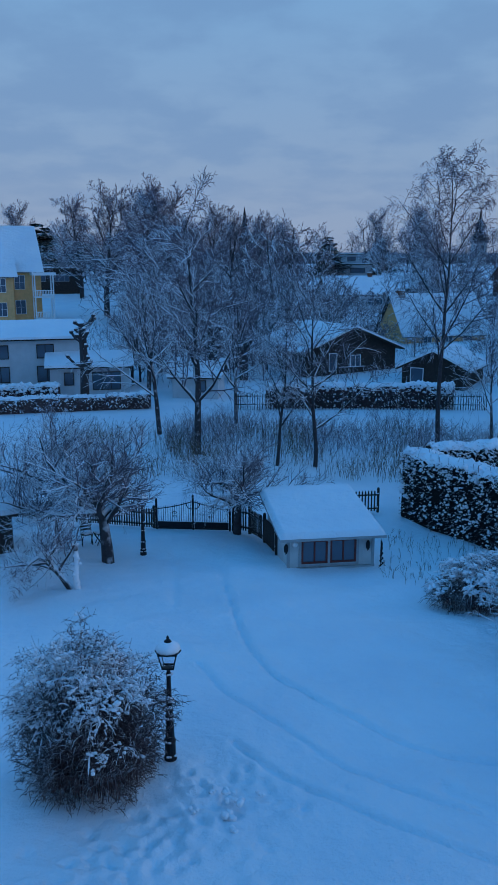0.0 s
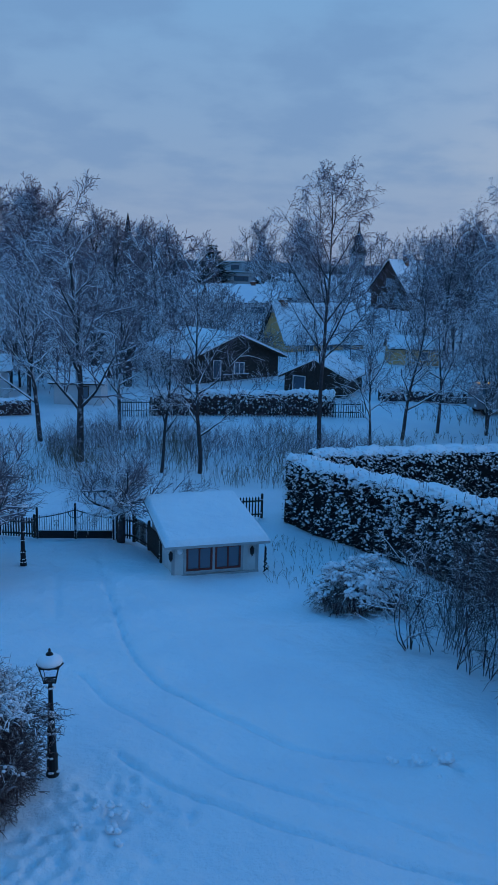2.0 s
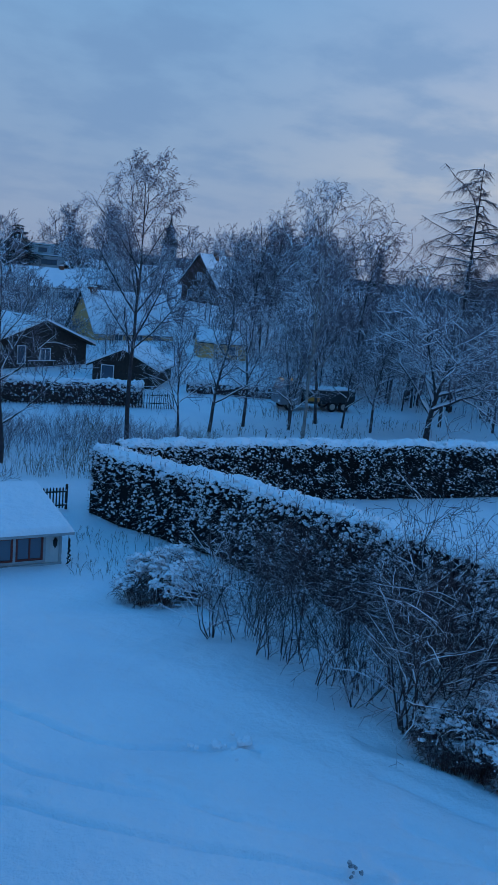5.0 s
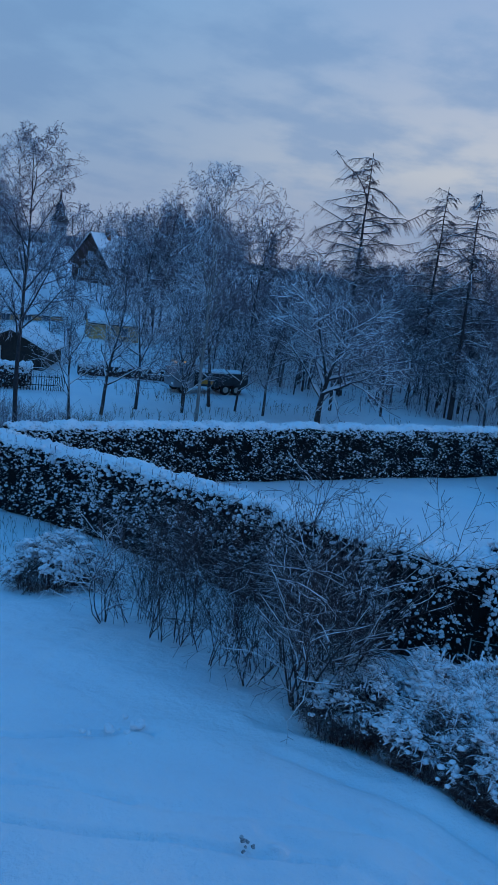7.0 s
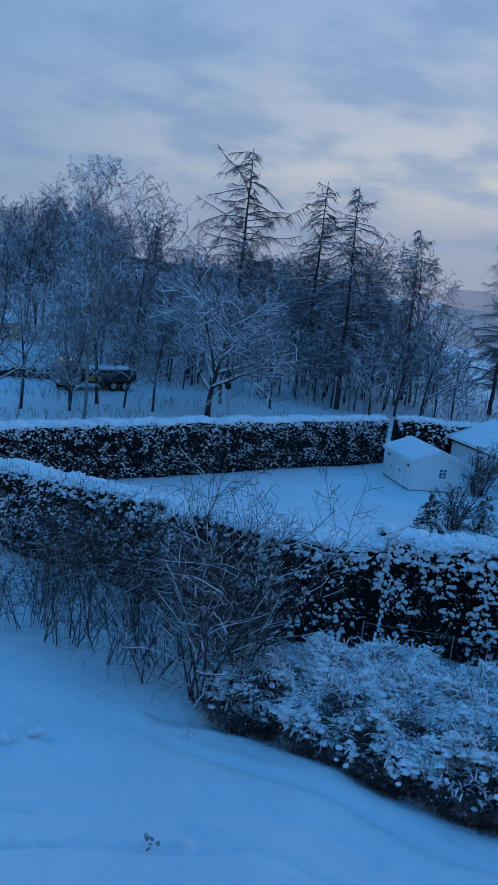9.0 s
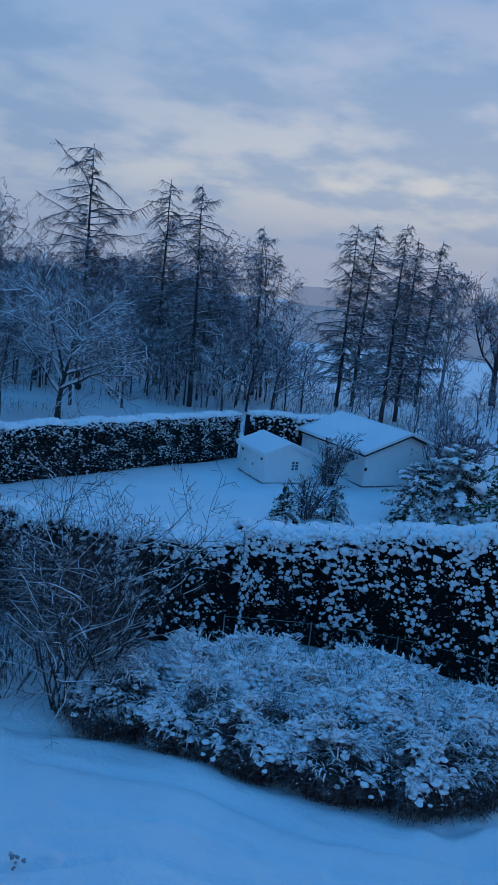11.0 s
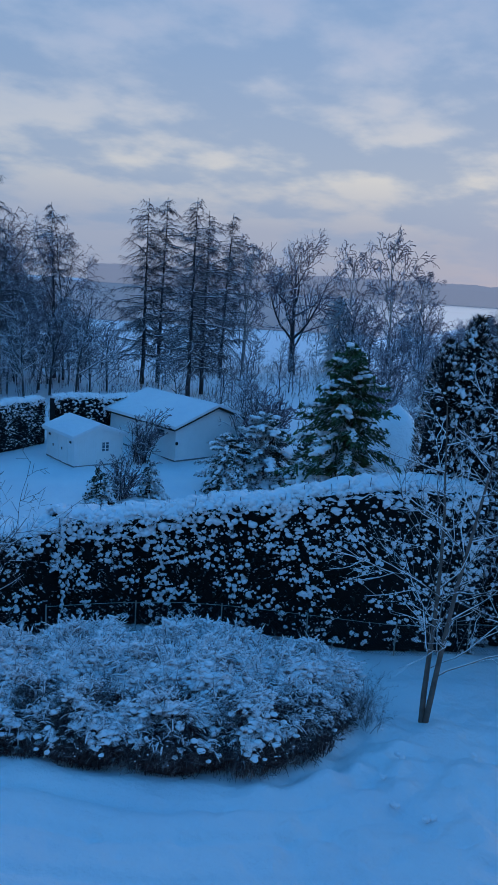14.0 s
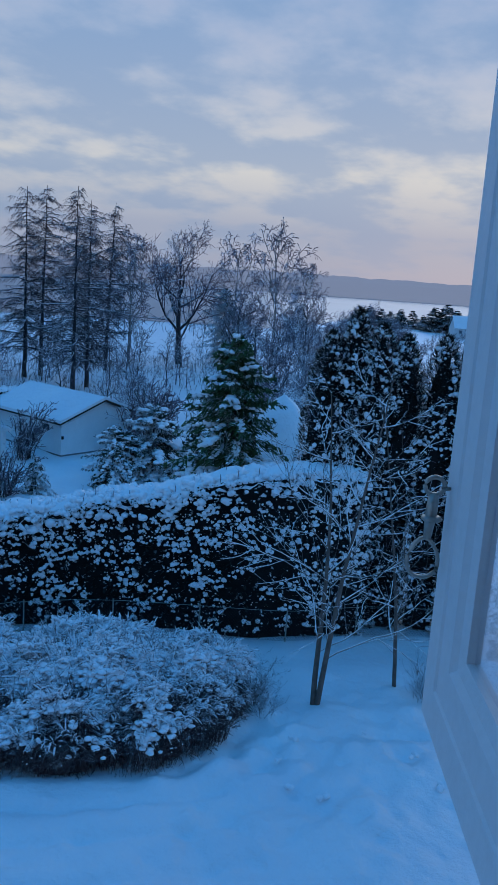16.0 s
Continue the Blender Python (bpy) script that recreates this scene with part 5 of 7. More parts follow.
def make_white_garage():
    b, c = Vector((45.01, 29.63)), Vector((51.46, 27.32))
    d = c - b
    ang = math.degrees(math.atan2(d.y, d.x))
    mid = (b + c) / 2
    ob = gable_house("garage", "white garage with a broad snow-covered gable roof", spot(mid.x, mid.y, ang), d.length, 8.2, 2.25, 1.25, WHITE_WOOD, WHITE_WOOD, [], eave=0.3, snow=0.2, gable_front=True, category="garage")
    window(ob, pose(-d.length / 2 - 0.02, 1.7, 1.55, 0, 0, -90), 0.8, 0.38, IRON, (0, 0), 0.03)
    part("wall_lamp", Mesh().box(-d.length / 2 + 0.08, -0.05, 1.25, 0.14, 0.10, 0.20), IRON, ob)
    part("plinth", Mesh().box(0, 4.1, 0.02, d.length + 0.02, 8.22, 0.10), STONE, ob)


make_white_shed()
make_white_garage()


def wire_fence(points, h):
    """Chain-link: slim posts, a top wire and crossing slanted wires."""
    line = chain(points, 0.09)
    x0, y0 = points[0]
    g0 = ground(x0, y0)
    ob = thing("wire_fence", pose(x0, y0, g0), "low chain-link fence before the thuja hedge", "fence")
    net = Mesh()
    base = [(x - x0, y - y0, ground(x, y) - g0) for x, y in line]
    k = int(h / 0.09)
    for i in range(len(base)):
        for j in (i + k, i - k):
            if 0 <= j < len(base):
                a, b = base[i], base[j]
                net.tube([(a[0], a[1], a[2]), (b[0], b[1], b[2] + h)], [0.0035, 0.0035], 3)
    part("mesh_wire", net, IRON, ob)["kind"] = "stuff"
    part("top_wire", Mesh().tube([(a, b, c + h) for a, b, c in base[::6]], [0.008] * len(base[::6]), 4), STEEL, ob)
    for i in range(0, len(base), 28):
        a, b, c = base[i]
        part("post", Mesh().tube([(a, b, c - 0.2), (a, b, c + h + 0.06)], [0.022, 0.022], 6, True), STEEL, ob)


wire_fence([(16.6, 15.0), (18.6, 13.2), (19.9, 11.2), (20.8, 8.6), (21.8, 6.2), (24.0, 4.2), (25.4, 1.8)], 0.95)


# ---- houses beyond the road ----
def face_to(x, y, extra=0.0):
    """The turn by which a front at (x, y) looks at the villa."""
    return -math.degrees(math.atan2(x, y)) + extra


gable_house("white_house", "two-storey pale rendered house with a snowy roof", spot(-20.9, 75.5, face_to(-20.9, 75.5)), 10.5, 8, 4.9, 1.2, RENDER_WHITE, DARK_WOOD,
            [("f", 2.0, 0.9, 1.9, 1.5, (1, 0)), ("f", 1.9, 3.1, 1.6, 1.3, (1, 0)), ("f", -2.2, 0.9, 1.6, 1.5, (1, 0)), ("f", -2.2, 3.1, 1.6, 1.3, (1, 0))])
gable_house("house_wing", "low pale house wing with big windows and a snowy roof", spot(-14.7, 74.6, face_to(-14.7, 74.6)), 7.2, 5, 2.6, 0.9, RENDER_WHITE, DARK_WOOD,
            [("f", 1.5, 0.4, 2.6, 1.7, (2, 0)), ("f", -1.9, 0.9, 0.9, 1.2, (0, 0))])
gable_house("yellow_villa", "large yellow wooden villa with steep snowy roofs", spot(-38.5, 127.0, face_to(-38.5, 127, 8)), 13, 11, 8.0, 6.5, YELLOW, WHITE_WOOD,
            [("f", 3.2, 1.2, 1.6, 2.2, (1, 1)), ("f", 3.2, 5.0, 1.6, 2.2, (1, 1)), ("f", -1.0, 1.2, 1.6, 2.2, (1, 1)), ("f", -1.0, 5.0, 1.6, 2.2, (1, 1))], chimney=(1, 5.5, 0.9, 1.4))


gable_house("yellow_wing", "projecting yellow wing under a lower snowy roof", spot(-39.6, 123.6, face_to(-39.6, 123.6, 8)), 8.5, 5, 7.6, 2.6, YELLOW, WHITE_WOOD,
            [("f", 2.4, 1.2, 1.5, 2.1, (1, 1)), ("f", 2.4, 4.8, 1.5, 2.1, (1, 1)), ("f", -1.4, 1.2, 1.5, 2.1, (1, 1)), ("f", -1.4, 4.8, 1.5, 2.1, (1, 1))], eave=0.6)


def make_balcony():
    ob = thing("veranda", spot(-31.6, 127.5, face_to(-31.6, 127.5, 8)), "white two-storey wooden veranda with railings", "veranda")
    for x in (-1.4, 1.4):
        for y in (0, 2.4):
            part("post", Mesh().box(x, y, 3.5, 0.18, 0.18, 7.6), WHITE_WOOD, ob)
    for z in (0.6, 3.9):
        part("deck", Mesh().box(0, 1.2, z, 3.0, 2.7, 0.2), WHITE_WOOD, ob)
        for k in range(12):
            part("baluster", Mesh().box(-1.3 + 2.6 * k / 11, -0.05, z + 0.55, 0.10, 0.06, 0.9), WHITE_WOOD, ob)
        part("handrail", Mesh().box(0, -0.05, z + 1.05, 2.9, 0.12, 0.12), WHITE_WOOD, ob)
    part("roof", Mesh().box(0, 1.2, 7.3, 3.6, 3.2, 0.16), WHITE_WOOD, ob)
    part("roof_snow", Mesh().box(0, 1.2, 7.52, 3.6, 3.2, 0.28), SNOW, ob)


make_balcony()
flat_house("brown_house", "dark brown house with a flat snow-laden roof", spot(-42.5, 177.0, face_to(-42.5, 177)), 13, 9, 5.2, DARK_WOOD, GREY_TRIM, [("f", -2.5, 2.6, 3.2, 1.3, (2, 0)), ("f", 2.5, 2.6, 3.0, 1.3, (2, 0))])
gable_house("garden_house", "small pale garden house with a snow-covered roof", spot(-4.9, 73.0, face_to(-4.9, 73, -12)), 4.2, 3.6, 2.1, 1.1, RENDER_WHITE, DARK_WOOD, [("f", 0.6, 0.6, 0.9, 1.1, (0, 0))], gable_front=False)
gable_house("dark_house", "long dark timber house with a broad snowy gable roof", spot(10.9, 85.5, face_to(10.9, 85.5, 34)), 11.2, 10.5, 2.5, 2.2, DARK_WOOD, WHITE_WOOD,
            [("f", -2.4, 0.3, 1.0, 1.9, (0, 0)), ("f", 0.4, 0.6, 1.3, 1.3, (1, 0)), ("l", 3.0, 0.7, 1.4, 1.1, (1, 0)), ("l", 7.0, 0.7, 1.4, 1.1, (1, 0))], gable_front=True, eave=0.7)
gable_house("yellow_house", "yellow house with a wide snow-covered roof", spot(25.8, 107.0, face_to(25.8, 107, 28), -1.2), 11.6, 8.5, 2.4, 4.6, YELLOW, WHITE_WOOD,
            [("f", -2.5, 0.7, 1.2, 1.3, (1, 0)), ("f", 0.5, 0.7, 1.2, 1.3, (1, 0)), ("f", 3.2, 0.7, 1.2, 1.3, (1, 0))], eave=0.5, chimney=(-4.6, 4.2, 0.9, 0.7))
gable_house("carport", "dark timber carport gable with snow on its roof", spot(17.6, 77.0, face_to(17.6, 77, -16)), 6.2, 7, 1.9, 1.5, DARK_WOOD, WHITE_WOOD, [("f", -1.6, 0.1, 1.3, 1.8, (0, 0))], gable_front=True, eave=0.5)
flat_house("modern_house", "flat-roofed modern white house on the hill", spot(28.5, 236.0, face_to(28.5, 236)), 13, 9, 3.0, RENDER_WHITE, DARK_WOOD, [("f", -3.5, 0.7, 3.2, 1.4, (2, 0)), ("f", 2.5, 0.7, 4.2, 1.4, (2, 0))])
flat_house("roof_storey", "set-back top storey of the white hill house", spot(29.5, 238.5, face_to(29.5, 238, 0), 3.3), 6.0, 5, 2.4, RENDER_WHITE, DARK_WOOD, [("f", 0.0, 0.6, 2.4, 1.2, (1, 0))])
gable_house("hill_house", "house on the slope under a wide snowy roof", spot(20.5, 146.0, face_to(20.5, 146, 14)), 13, 9, 2.8, 2.8, RENDER_WHITE, DARK_WOOD, [("f", -3, 0.8, 1.6, 1.2, (1, 0)), ("f", 2, 0.8, 2.6, 1.2, (1, 0))], chimney=(2, 4.5, 0.8, 0.8))
gable_house("hill_house", "dark house on the slope half hidden by trees", spot(29.0, 158.0, face_to(29, 158, -20)), 10, 9, 2.8, 2.4, DARK_WOOD, WHITE_WOOD, [("f", 0, 0.8, 3.6, 1.2, (2, 0))])
gable_house("red_house", "tall dark red-brown house with a steep snowy roof", spot(52.5, 165.0, face_to(52.5, 165, -38)), 9.0, 11, 4.2, 5.6, RED_HOUSE, WHITE_WOOD, [("f", 0, 4.6, 1.2, 1.6, (1, 0)), ("f", -2.2, 1.0, 1.2, 1.5, (1, 0)), ("f", 2.2, 1.0, 1.2, 1.5, (1, 0))], gable_front=True, eave=0.7, chimney=(0.6, 4.5, 0.9, 1.2))
gable_house("yellow_cottage", "low yellow outbuilding under a snowy roof", spot(34.0, 95.0, face_to(34, 95, 10)), 6.0, 4, 2.0, 1.1, YELLOW, WHITE_WOOD, [("f", 1.2, 0.6, 0.9, 1.0, (0, 0))], eave=0.3)
gable_house("tool_shed", "dark old tool shed under a snowy roof", spot(-11.3, 31.3, face_to(-11.3, 31.3, 10)), 3.4, 3.0, 1.7, 0.7, DARK_WOOD, DARK_WOOD, [], category="shed", eave=0.25)


def make_tower(x, y, w, h, label):
    ob = thing("church_tower", spot(x, y, face_to(x, y)), label, "church")
    part("wall", Mesh().box(0, w / 2, h / 2 - 1, w, w, h + 2), RENDER_WHITE if w > 4 else STONE, ob)
    part("cornice", Mesh().box(0, w / 2, h + 0.3, w + 1.0, w + 1.0, 0.6), STONE, ob)
    part("dome", Mesh().lathe([(w * 0.62, h + 0.6), (w * 0.55, h + 2.0), (w * 0.32, h + 3.2), (w * 0.30, h + 5.2), (w * 0.40, h + 5.4), (w * 0.22, h + 6.6), (w * 0.10, h + 7.6), (0.06, h + 11)], 8, (0, w / 2, 0)), DARK_WOOD, ob)
    for s in (-1, 1):
        window(ob, pose(s * w * 0.22, -0.03, h - 3.4), w * 0.2, 2.4, DARK_WOOD, (0, 1))


make_tower(76.0, 275, 5.0, 7.5, "distant church tower with a dark stepped spire")


def make_spire():
    ob = thing("church_spire", spot(-1.2, 250), "thin dark church spire far among the trees", "church")
    part("wall", Mesh().box(0, 0, 4, 3, 3, 10), STONE, ob)
    part("spire", Mesh().lathe([(2.0, 9), (1.2, 12.5), (0.05, 19)], 8), DARK_WOOD, ob)


make_spire()


# ---- the lorry on the road ----
def make_lorry():
    ob = thing("lorry", spot(31.2, 68.6, 0), "white-cabbed lorry with a dark body and amber lamps", "lorry")
    cab = Mesh().prism([(-1.0, 0.55), (1.05, 0.55), (1.05, 2.75), (-0.55, 2.75), (-0.95, 1.7)], -1.15, 1.15)
    c = part("cab", cab, TRUCK_WHITE, ob)
    part("windscreen", Mesh().prism([(-0.97, 1.72), (-0.60, 2.55), (-0.62, 2.56), (-1.0, 1.73)], -1.0, 1.0), GLASS, c)
    part("side_window", Mesh().box(-0.15, -1.16, 2.05, 0.9, 0.03, 0.65), GLASS, c)
    part("headlight", Mesh().box(-1.0, -0.8, 0.85, 0.08, 0.35, 0.2), WHITE_WOOD, c)
    part("beacon", Mesh().lathe([(0.10, 2.76), (0.10, 2.9), (0.04, 2.96)], 8, (0.2, -0.6, 0)), AMBER, c, "lit amber beacon")
    part("marker_lamp", Mesh().box(-0.70, -0.2, 2.82, 0.12, 0.8, 0.12), AMBER, c, "lit amber lamp")
    part("body", Mesh().box(4.0, 0, 1.45, 5.4, 2.3, 1.15), TRUCK_DARK, ob)
    part("side_panel", Mesh().box(2.3, -1.16, 1.15, 1.4, 0.05, 0.4), TRUCK_ORANGE, ob)
    part("chassis", Mesh().box(3.0, 0, 0.75, 7.4, 1.0, 0.25), TRUCK_DARK, ob)
    part("roof_snow", Mesh().box(4.0, 0, 2.08, 5.3, 2.2, 0.10), SNOW, ob)
    for x in (0.0, 4.4, 5.6):
        for y in (-1.0, 1.0):
            wl = part("wheel", Mesh().lathe([(0.30, -0.14), (0.48, -0.14), (0.50, -0.10), (0.50, 0.10), (0.48, 0.14), (0.30, 0.14)], 16).data("wheel", RUBBER), RUBBER, ob)
            wl.matrix_basis = pose(x, y, 0.48, 90)
            part("rim", Mesh().lathe([(0.10, -0.15), (0.28, -0.15), (0.29, 0.15), (0.10, 0.15)], 12), STEEL, wl)


make_lorry()


# ---- fences and low hedges along the road ----
hedge("hedge", "low dark hedge topped with snow beyond the road", [(1.5, 69.0), (8.0, 69.4), (17.5, 68.8)], 2.0, 1.3, 21, density=0.45, clump=0.16, leaf=0.22, face=-1, group="hedges along the road", leaf_mat=TWIG, core_mat=TWIG_BROWN)
hedge("hedge", "low dark hedge along the far side of the road", [(23.5, 75.0), (28.5, 74.0), (34.0, 72.5)], 1.1, 1.2, 22, density=0.45, clump=0.15, leaf=0.22, face=-1, group="hedges along the road", leaf_mat=TWIG, core_mat=TWIG_BROWN)
hedge("hedge", "snowy hedge in front of the pale house", [(-24.5, 70.5), (-20.0, 72.5), (-17.2, 72.8)], 1.2, 1.3, 23, density=0.5, clump=0.16, leaf=0.2, face=-1, group="hedges along the road", leaf_mat=TWIG, core_mat=TWIG_BROWN)


def stake_fence(points, h, gap, seed):
    rng = random.Random(seed)
    line = chain(points, gap)
    x0, y0 = points[0]
    ob = thing("stake_fence", pose(x0, y0, ground(x0, y0)), "dark open fence of thin uprights by the road", "fence")
    me = Mesh()
    for x, y in line:
        z = ground(x, y) - ground(x0, y0)
        me.tube([(x - x0, y - y0, z - 0.2), (x - x0 + rng.gauss(0, 0.02), y - y0, z + h * rng.uniform(0.9, 1.06))], [0.035, 0.03], 4, True)
    p = part("stake", me, FENCE_WOOD, ob)
    p["kind"] = "stuff"
    for f in (0.35, 0.85):
        part("rail", Mesh().tube([(x - x0, y - y0, ground(x, y) - ground(x0, y0) + h * f) for x, y in line[::4]], [0.035] * len(line[::4]), 4), FENCE_WOOD, ob)


hedge("hedge", "dark leafless hedge along the road", [(-24.0, 65.5), (-16.0, 67.6), (-8.5, 69.2)], 1.3, 1.2, 24, density=0.5, clump=0.07, leaf=0.22, face=-1, group="hedges along the road", leaf_mat=TWIG, core_mat=TWIG_UNDER, cap=0.03, amount=12)

stake_fence([(-1.0, 68.0), (8.0, 68.2), (20.0, 67.4)], 1.4, 0.24, 31)

# ---- lake, far shore ----
lake = Mesh()
NL = 48
ring = [(math.sin(radians(44 + 84 * i / NL)), math.cos(radians(44 + 84 * i / NL))) for i in range(NL + 1)]
shore = [375 + 245 * step(0.33, 0.40, i / NL) for i in range(NL + 1)]
lake.add([(r * a, r * b, -10.2) for r, (a, b) in zip(shore, ring)] + [(2700 * a, 2700 * b, -10.2) for a, b in ring], [(i, i + 1, NL + 2 + i, NL + 1 + i) for i in range(NL)])
tagged(new("water", lake.data("water", ICE)), "pale frozen lake under dusk light", "lake", kind="structure")


def far_ridge(name, label, az0, az1, dist, base, heights, seed, mat):
    """A wooded ridge on the skyline: a solid bank with an uneven edge of tree tops."""
    me, n = Mesh(), 260
    rows = []
    for i in range(n + 1):
        u = i / n
        a = radians(az0 + (az1 - az0) * u)
        h = float(np.interp(u, [k / (len(heights) - 1) for k in range(len(heights))], heights))
        h += dist * (0.0016 * noise.noise(Vector((u * 60, seed, 0))) + 0.0010 * noise.noise(Vector((u * 220, seed, 3))))
        s, c = math.sin(a), math.cos(a)
        rows.append([(dist * s, dist * c, base), (dist * 1.002 * s, dist * 1.002 * c, base + h * 0.75), (dist * 1.003 * s, dist * 1.003 * c, base + h), (dist * 1.02 * s, dist * 1.02 * c, base)])
    me.add([v for r in rows for v in r], [(4 * i + k, 4 * i + k + 1, 4 * i + 5 + k, 4 * i + 4 + k) for i in range(n) for k in range(3)])
    tagged(new(name, me.data(name, mat)), label, "hills", kind="structure")


# this ridge glows a little, as haze would lighten it
far_ridge("backdrop", "wooded hills beyond the lake, faintly glowing in place of haze", 50, 130, 2600, -11, (58, 62, 66, 62, 52, 46, 50, 60), 2, FAR_WOOD_GLOW)
far_ridge("backdrop_north", "far wooded skyline behind the town", -50, 46, 900, 5, (26, 24, 22, 14, 18, 16, 10, 0), 5, HILL_WOOD)

# ---- trees ----
rngp = random.Random(77)
tree_thing("tree", spot(-3.35, 51.4, 200), "tall bare tree with snow along its limbs", spread_tree(101, 14.6, 0.26, (15, 7, 6, 3), 0.013, 0.2, 42, 0.05, limb_len=0.36, laden=(1, 2)), BARK_SNOWY, TWIG_SNOWY)
tree_thing("tree", spot(12.64, 52.98, 95), "tall birch with fine hanging twigs", birch_tree(102, 18.8, 0.17, (24, 8, 6, 4), 0.009, 0.27), BARK, TWIG)
tree_thing("tree", spot(26.84, 55.2), "slender birch with snow on its twigs", birch_tree(103, 17.6, 0.16, (20, 7, 5, 4), 0.010), BIRCH_BARK, TWIG_SNOWY)
tree_thing("tree", spot(1.7, 48.35), "slim young bare tree with snowy twigs", spread_tree(104, 9.6, 0.11, (16, 6, 5, 3), 0.011, 0.25, 38, 0.05, limb_len=0.32), BARK, TWIG_SNOWY, "young trees by the road")
tree_thing("tree", spot(4.02, 47.9), "bare young tree with a rounded snowy crown", spread_tree(105, 11.6, 0.14, (16, 6, 5, 3), 0.010, 0.2, 48, 0.05, limb_len=0.42, laden=(1, 2)), BARK, TWIG_SNOWY, "young trees by the road")
tree_thing("tree", spot(38.92, 56.5), "broad bare tree with every branch edged in snow", spread_tree(106, 8.8, 0.30, (15, 9, 6, 3), 0.019, 0.22, 50, 0.02, limb_len=0.98, laden=(1, 2, 3), depth=1.5), BARK_SNOWY, TWIG_SNOWY)
lime = tree_thing("tree", spot(-23.7, 137.0), "large dark bare lime tree", spread_tree(107, 17.6, 0.5, (14, 8, 6, 3), 0.030, 0.16, 50, 0.05, limb_len=0.46), BARK, TWIG, "old trees on the hill")
for x, y, s, a in ((-15.5, 128, 1.02, 70), (-10.5, 118, 0.95, 150), (-34.0, 168, 0.95, 200), (-19, 160, 1.0, 280), (-3.0, 142, 0.8, 30), (2.5, 165, 0.8, 80), (-52, 190, 0.9, 120), (-8, 175, 0.9, 10), (-28, 200, 0.95, 90), (8, 190, 0.72, 200), (45, 225, 0.9, 30), (36, 230, 0.85, 100)):
    copy_thing(lime, spot(x, y, a, 0, s))
grove = tree_thing("tree", spot(-9.2, 73.3), "bare tree with a fine snowy crown by the road", spread_tree(108, 13.6, 0.22, (13, 6, 5, 2), 0.018, 0.2, 46, 0.04, droop=0.05, limb_len=0.5, laden=(1, 2)), BARK_SNOWY, TWIG_SNOWY, "road trees")
for x, y, s, a in ((-1.0, 62.0, 0.72, 50), (-6.5, 58.0, 0.85, 120), (24.0, 60.6, 0.65, 210), (20.2, 58.0, 0.72, 300), (44.0, 62.0, 0.75, 20), (31.5, 62.5, 0.75, 90), (17.0, 55.5, 0.55, 75), (48.5, 60, 0.6, 160), (56, 54, 0.6, 40), (62, 53, 0.72, 280), (35, 59, 0.6, 10), (29.0, 62.5, 0.6, 130), (33.2, 60.8, 0.55, 240), (27.6, 59.5, 0.5, 330)):
    copy_thing(grove, spot(x, y, a, 0, s))

# woodland behind the road and on the hill
wood_kinds = [tree_thing("tree", spot(41.0, 74.0), "bare woodland tree, dark and dense with twigs", birch_tree(111, 16.0, 0.17, (16, 6, 5, 2), 0.018, 0.42), BARK, TWIG, "woodland trees"),
              tree_thing("tree", spot(46.0, 80.0), "bare spreading woodland tree", spread_tree(112, 14.0, 0.2, (14, 6, 5, 2), 0.019, 0.18, 46, 0.06, limb_len=0.48), BARK, TWIG, "woodland trees"),
              tree_thing("tree", spot(36.0, 80.0), "frosted woodland tree with pale twigs", spread_tree(113, 12.0, 0.16, (14, 6, 4, 2), 0.018, 0.22, 52, 0.03, droop=0.08, limb_len=0.56), BARK_SNOWY, TWIG_SNOWY, "woodland trees")]
for i in range(135):
    az, d = rngp.uniform(18, 50), rngp.uniform(84, 150)
    x, y = d * math.sin(radians(az)), d * math.cos(radians(az))
    if az < 24 and d < 108 or az > 46 and d > 110:
        continue
    copy_thing(wood_kinds[rngp.choice((0, 0, 1, 1, 2))], spot(x, y, rngp.uniform(0, 360), 0, rngp.choice((0.5, 0.75, 0.95, 1.05)) * rngp.uniform(0.9, 1.05) * (0.62 if 28 < az < 31.6 else 1.0)))
hill_kinds = [tree_thing("tree", spot(-16.0, 150.0), "frosted tree on the hillside", spread_tree(115, 12.0, 0.2, (13, 5, 3, 2), 0.032, 0.05, 52, 0.04, droop=0.05, limb_len=0.55), BARK_SNOWY, TWIG_SNOWY, "hillside trees"),
              tree_thing("tree", spot(-6.0, 190.0), "dark bare tree on the hillside", spread_tree(116, 14.0, 0.25, (13, 5, 3, 2), 0.034, 0.08, 46, 0.05, limb_len=0.5), BARK, TWIG, "hillside trees")]
far_kinds = [tree_thing("tree", spot(-26.0, 182.0), "frosted tree on the hilltop", spread_tree(117, 12.0, 0.2, (12, 5, 3, 0), 0.036, 0.08, 52, 0.04, limb_len=0.55), BARK_SNOWY, TWIG_SNOWY, "hillside trees"),
             tree_thing("tree", spot(-14.0, 196.0), "dark bare tree on the hilltop", spread_tree(118, 14.0, 0.25, (12, 5, 3, 0), 0.036, 0.1, 46, 0.05, limb_len=0.5), BARK, TWIG, "hillside trees")]


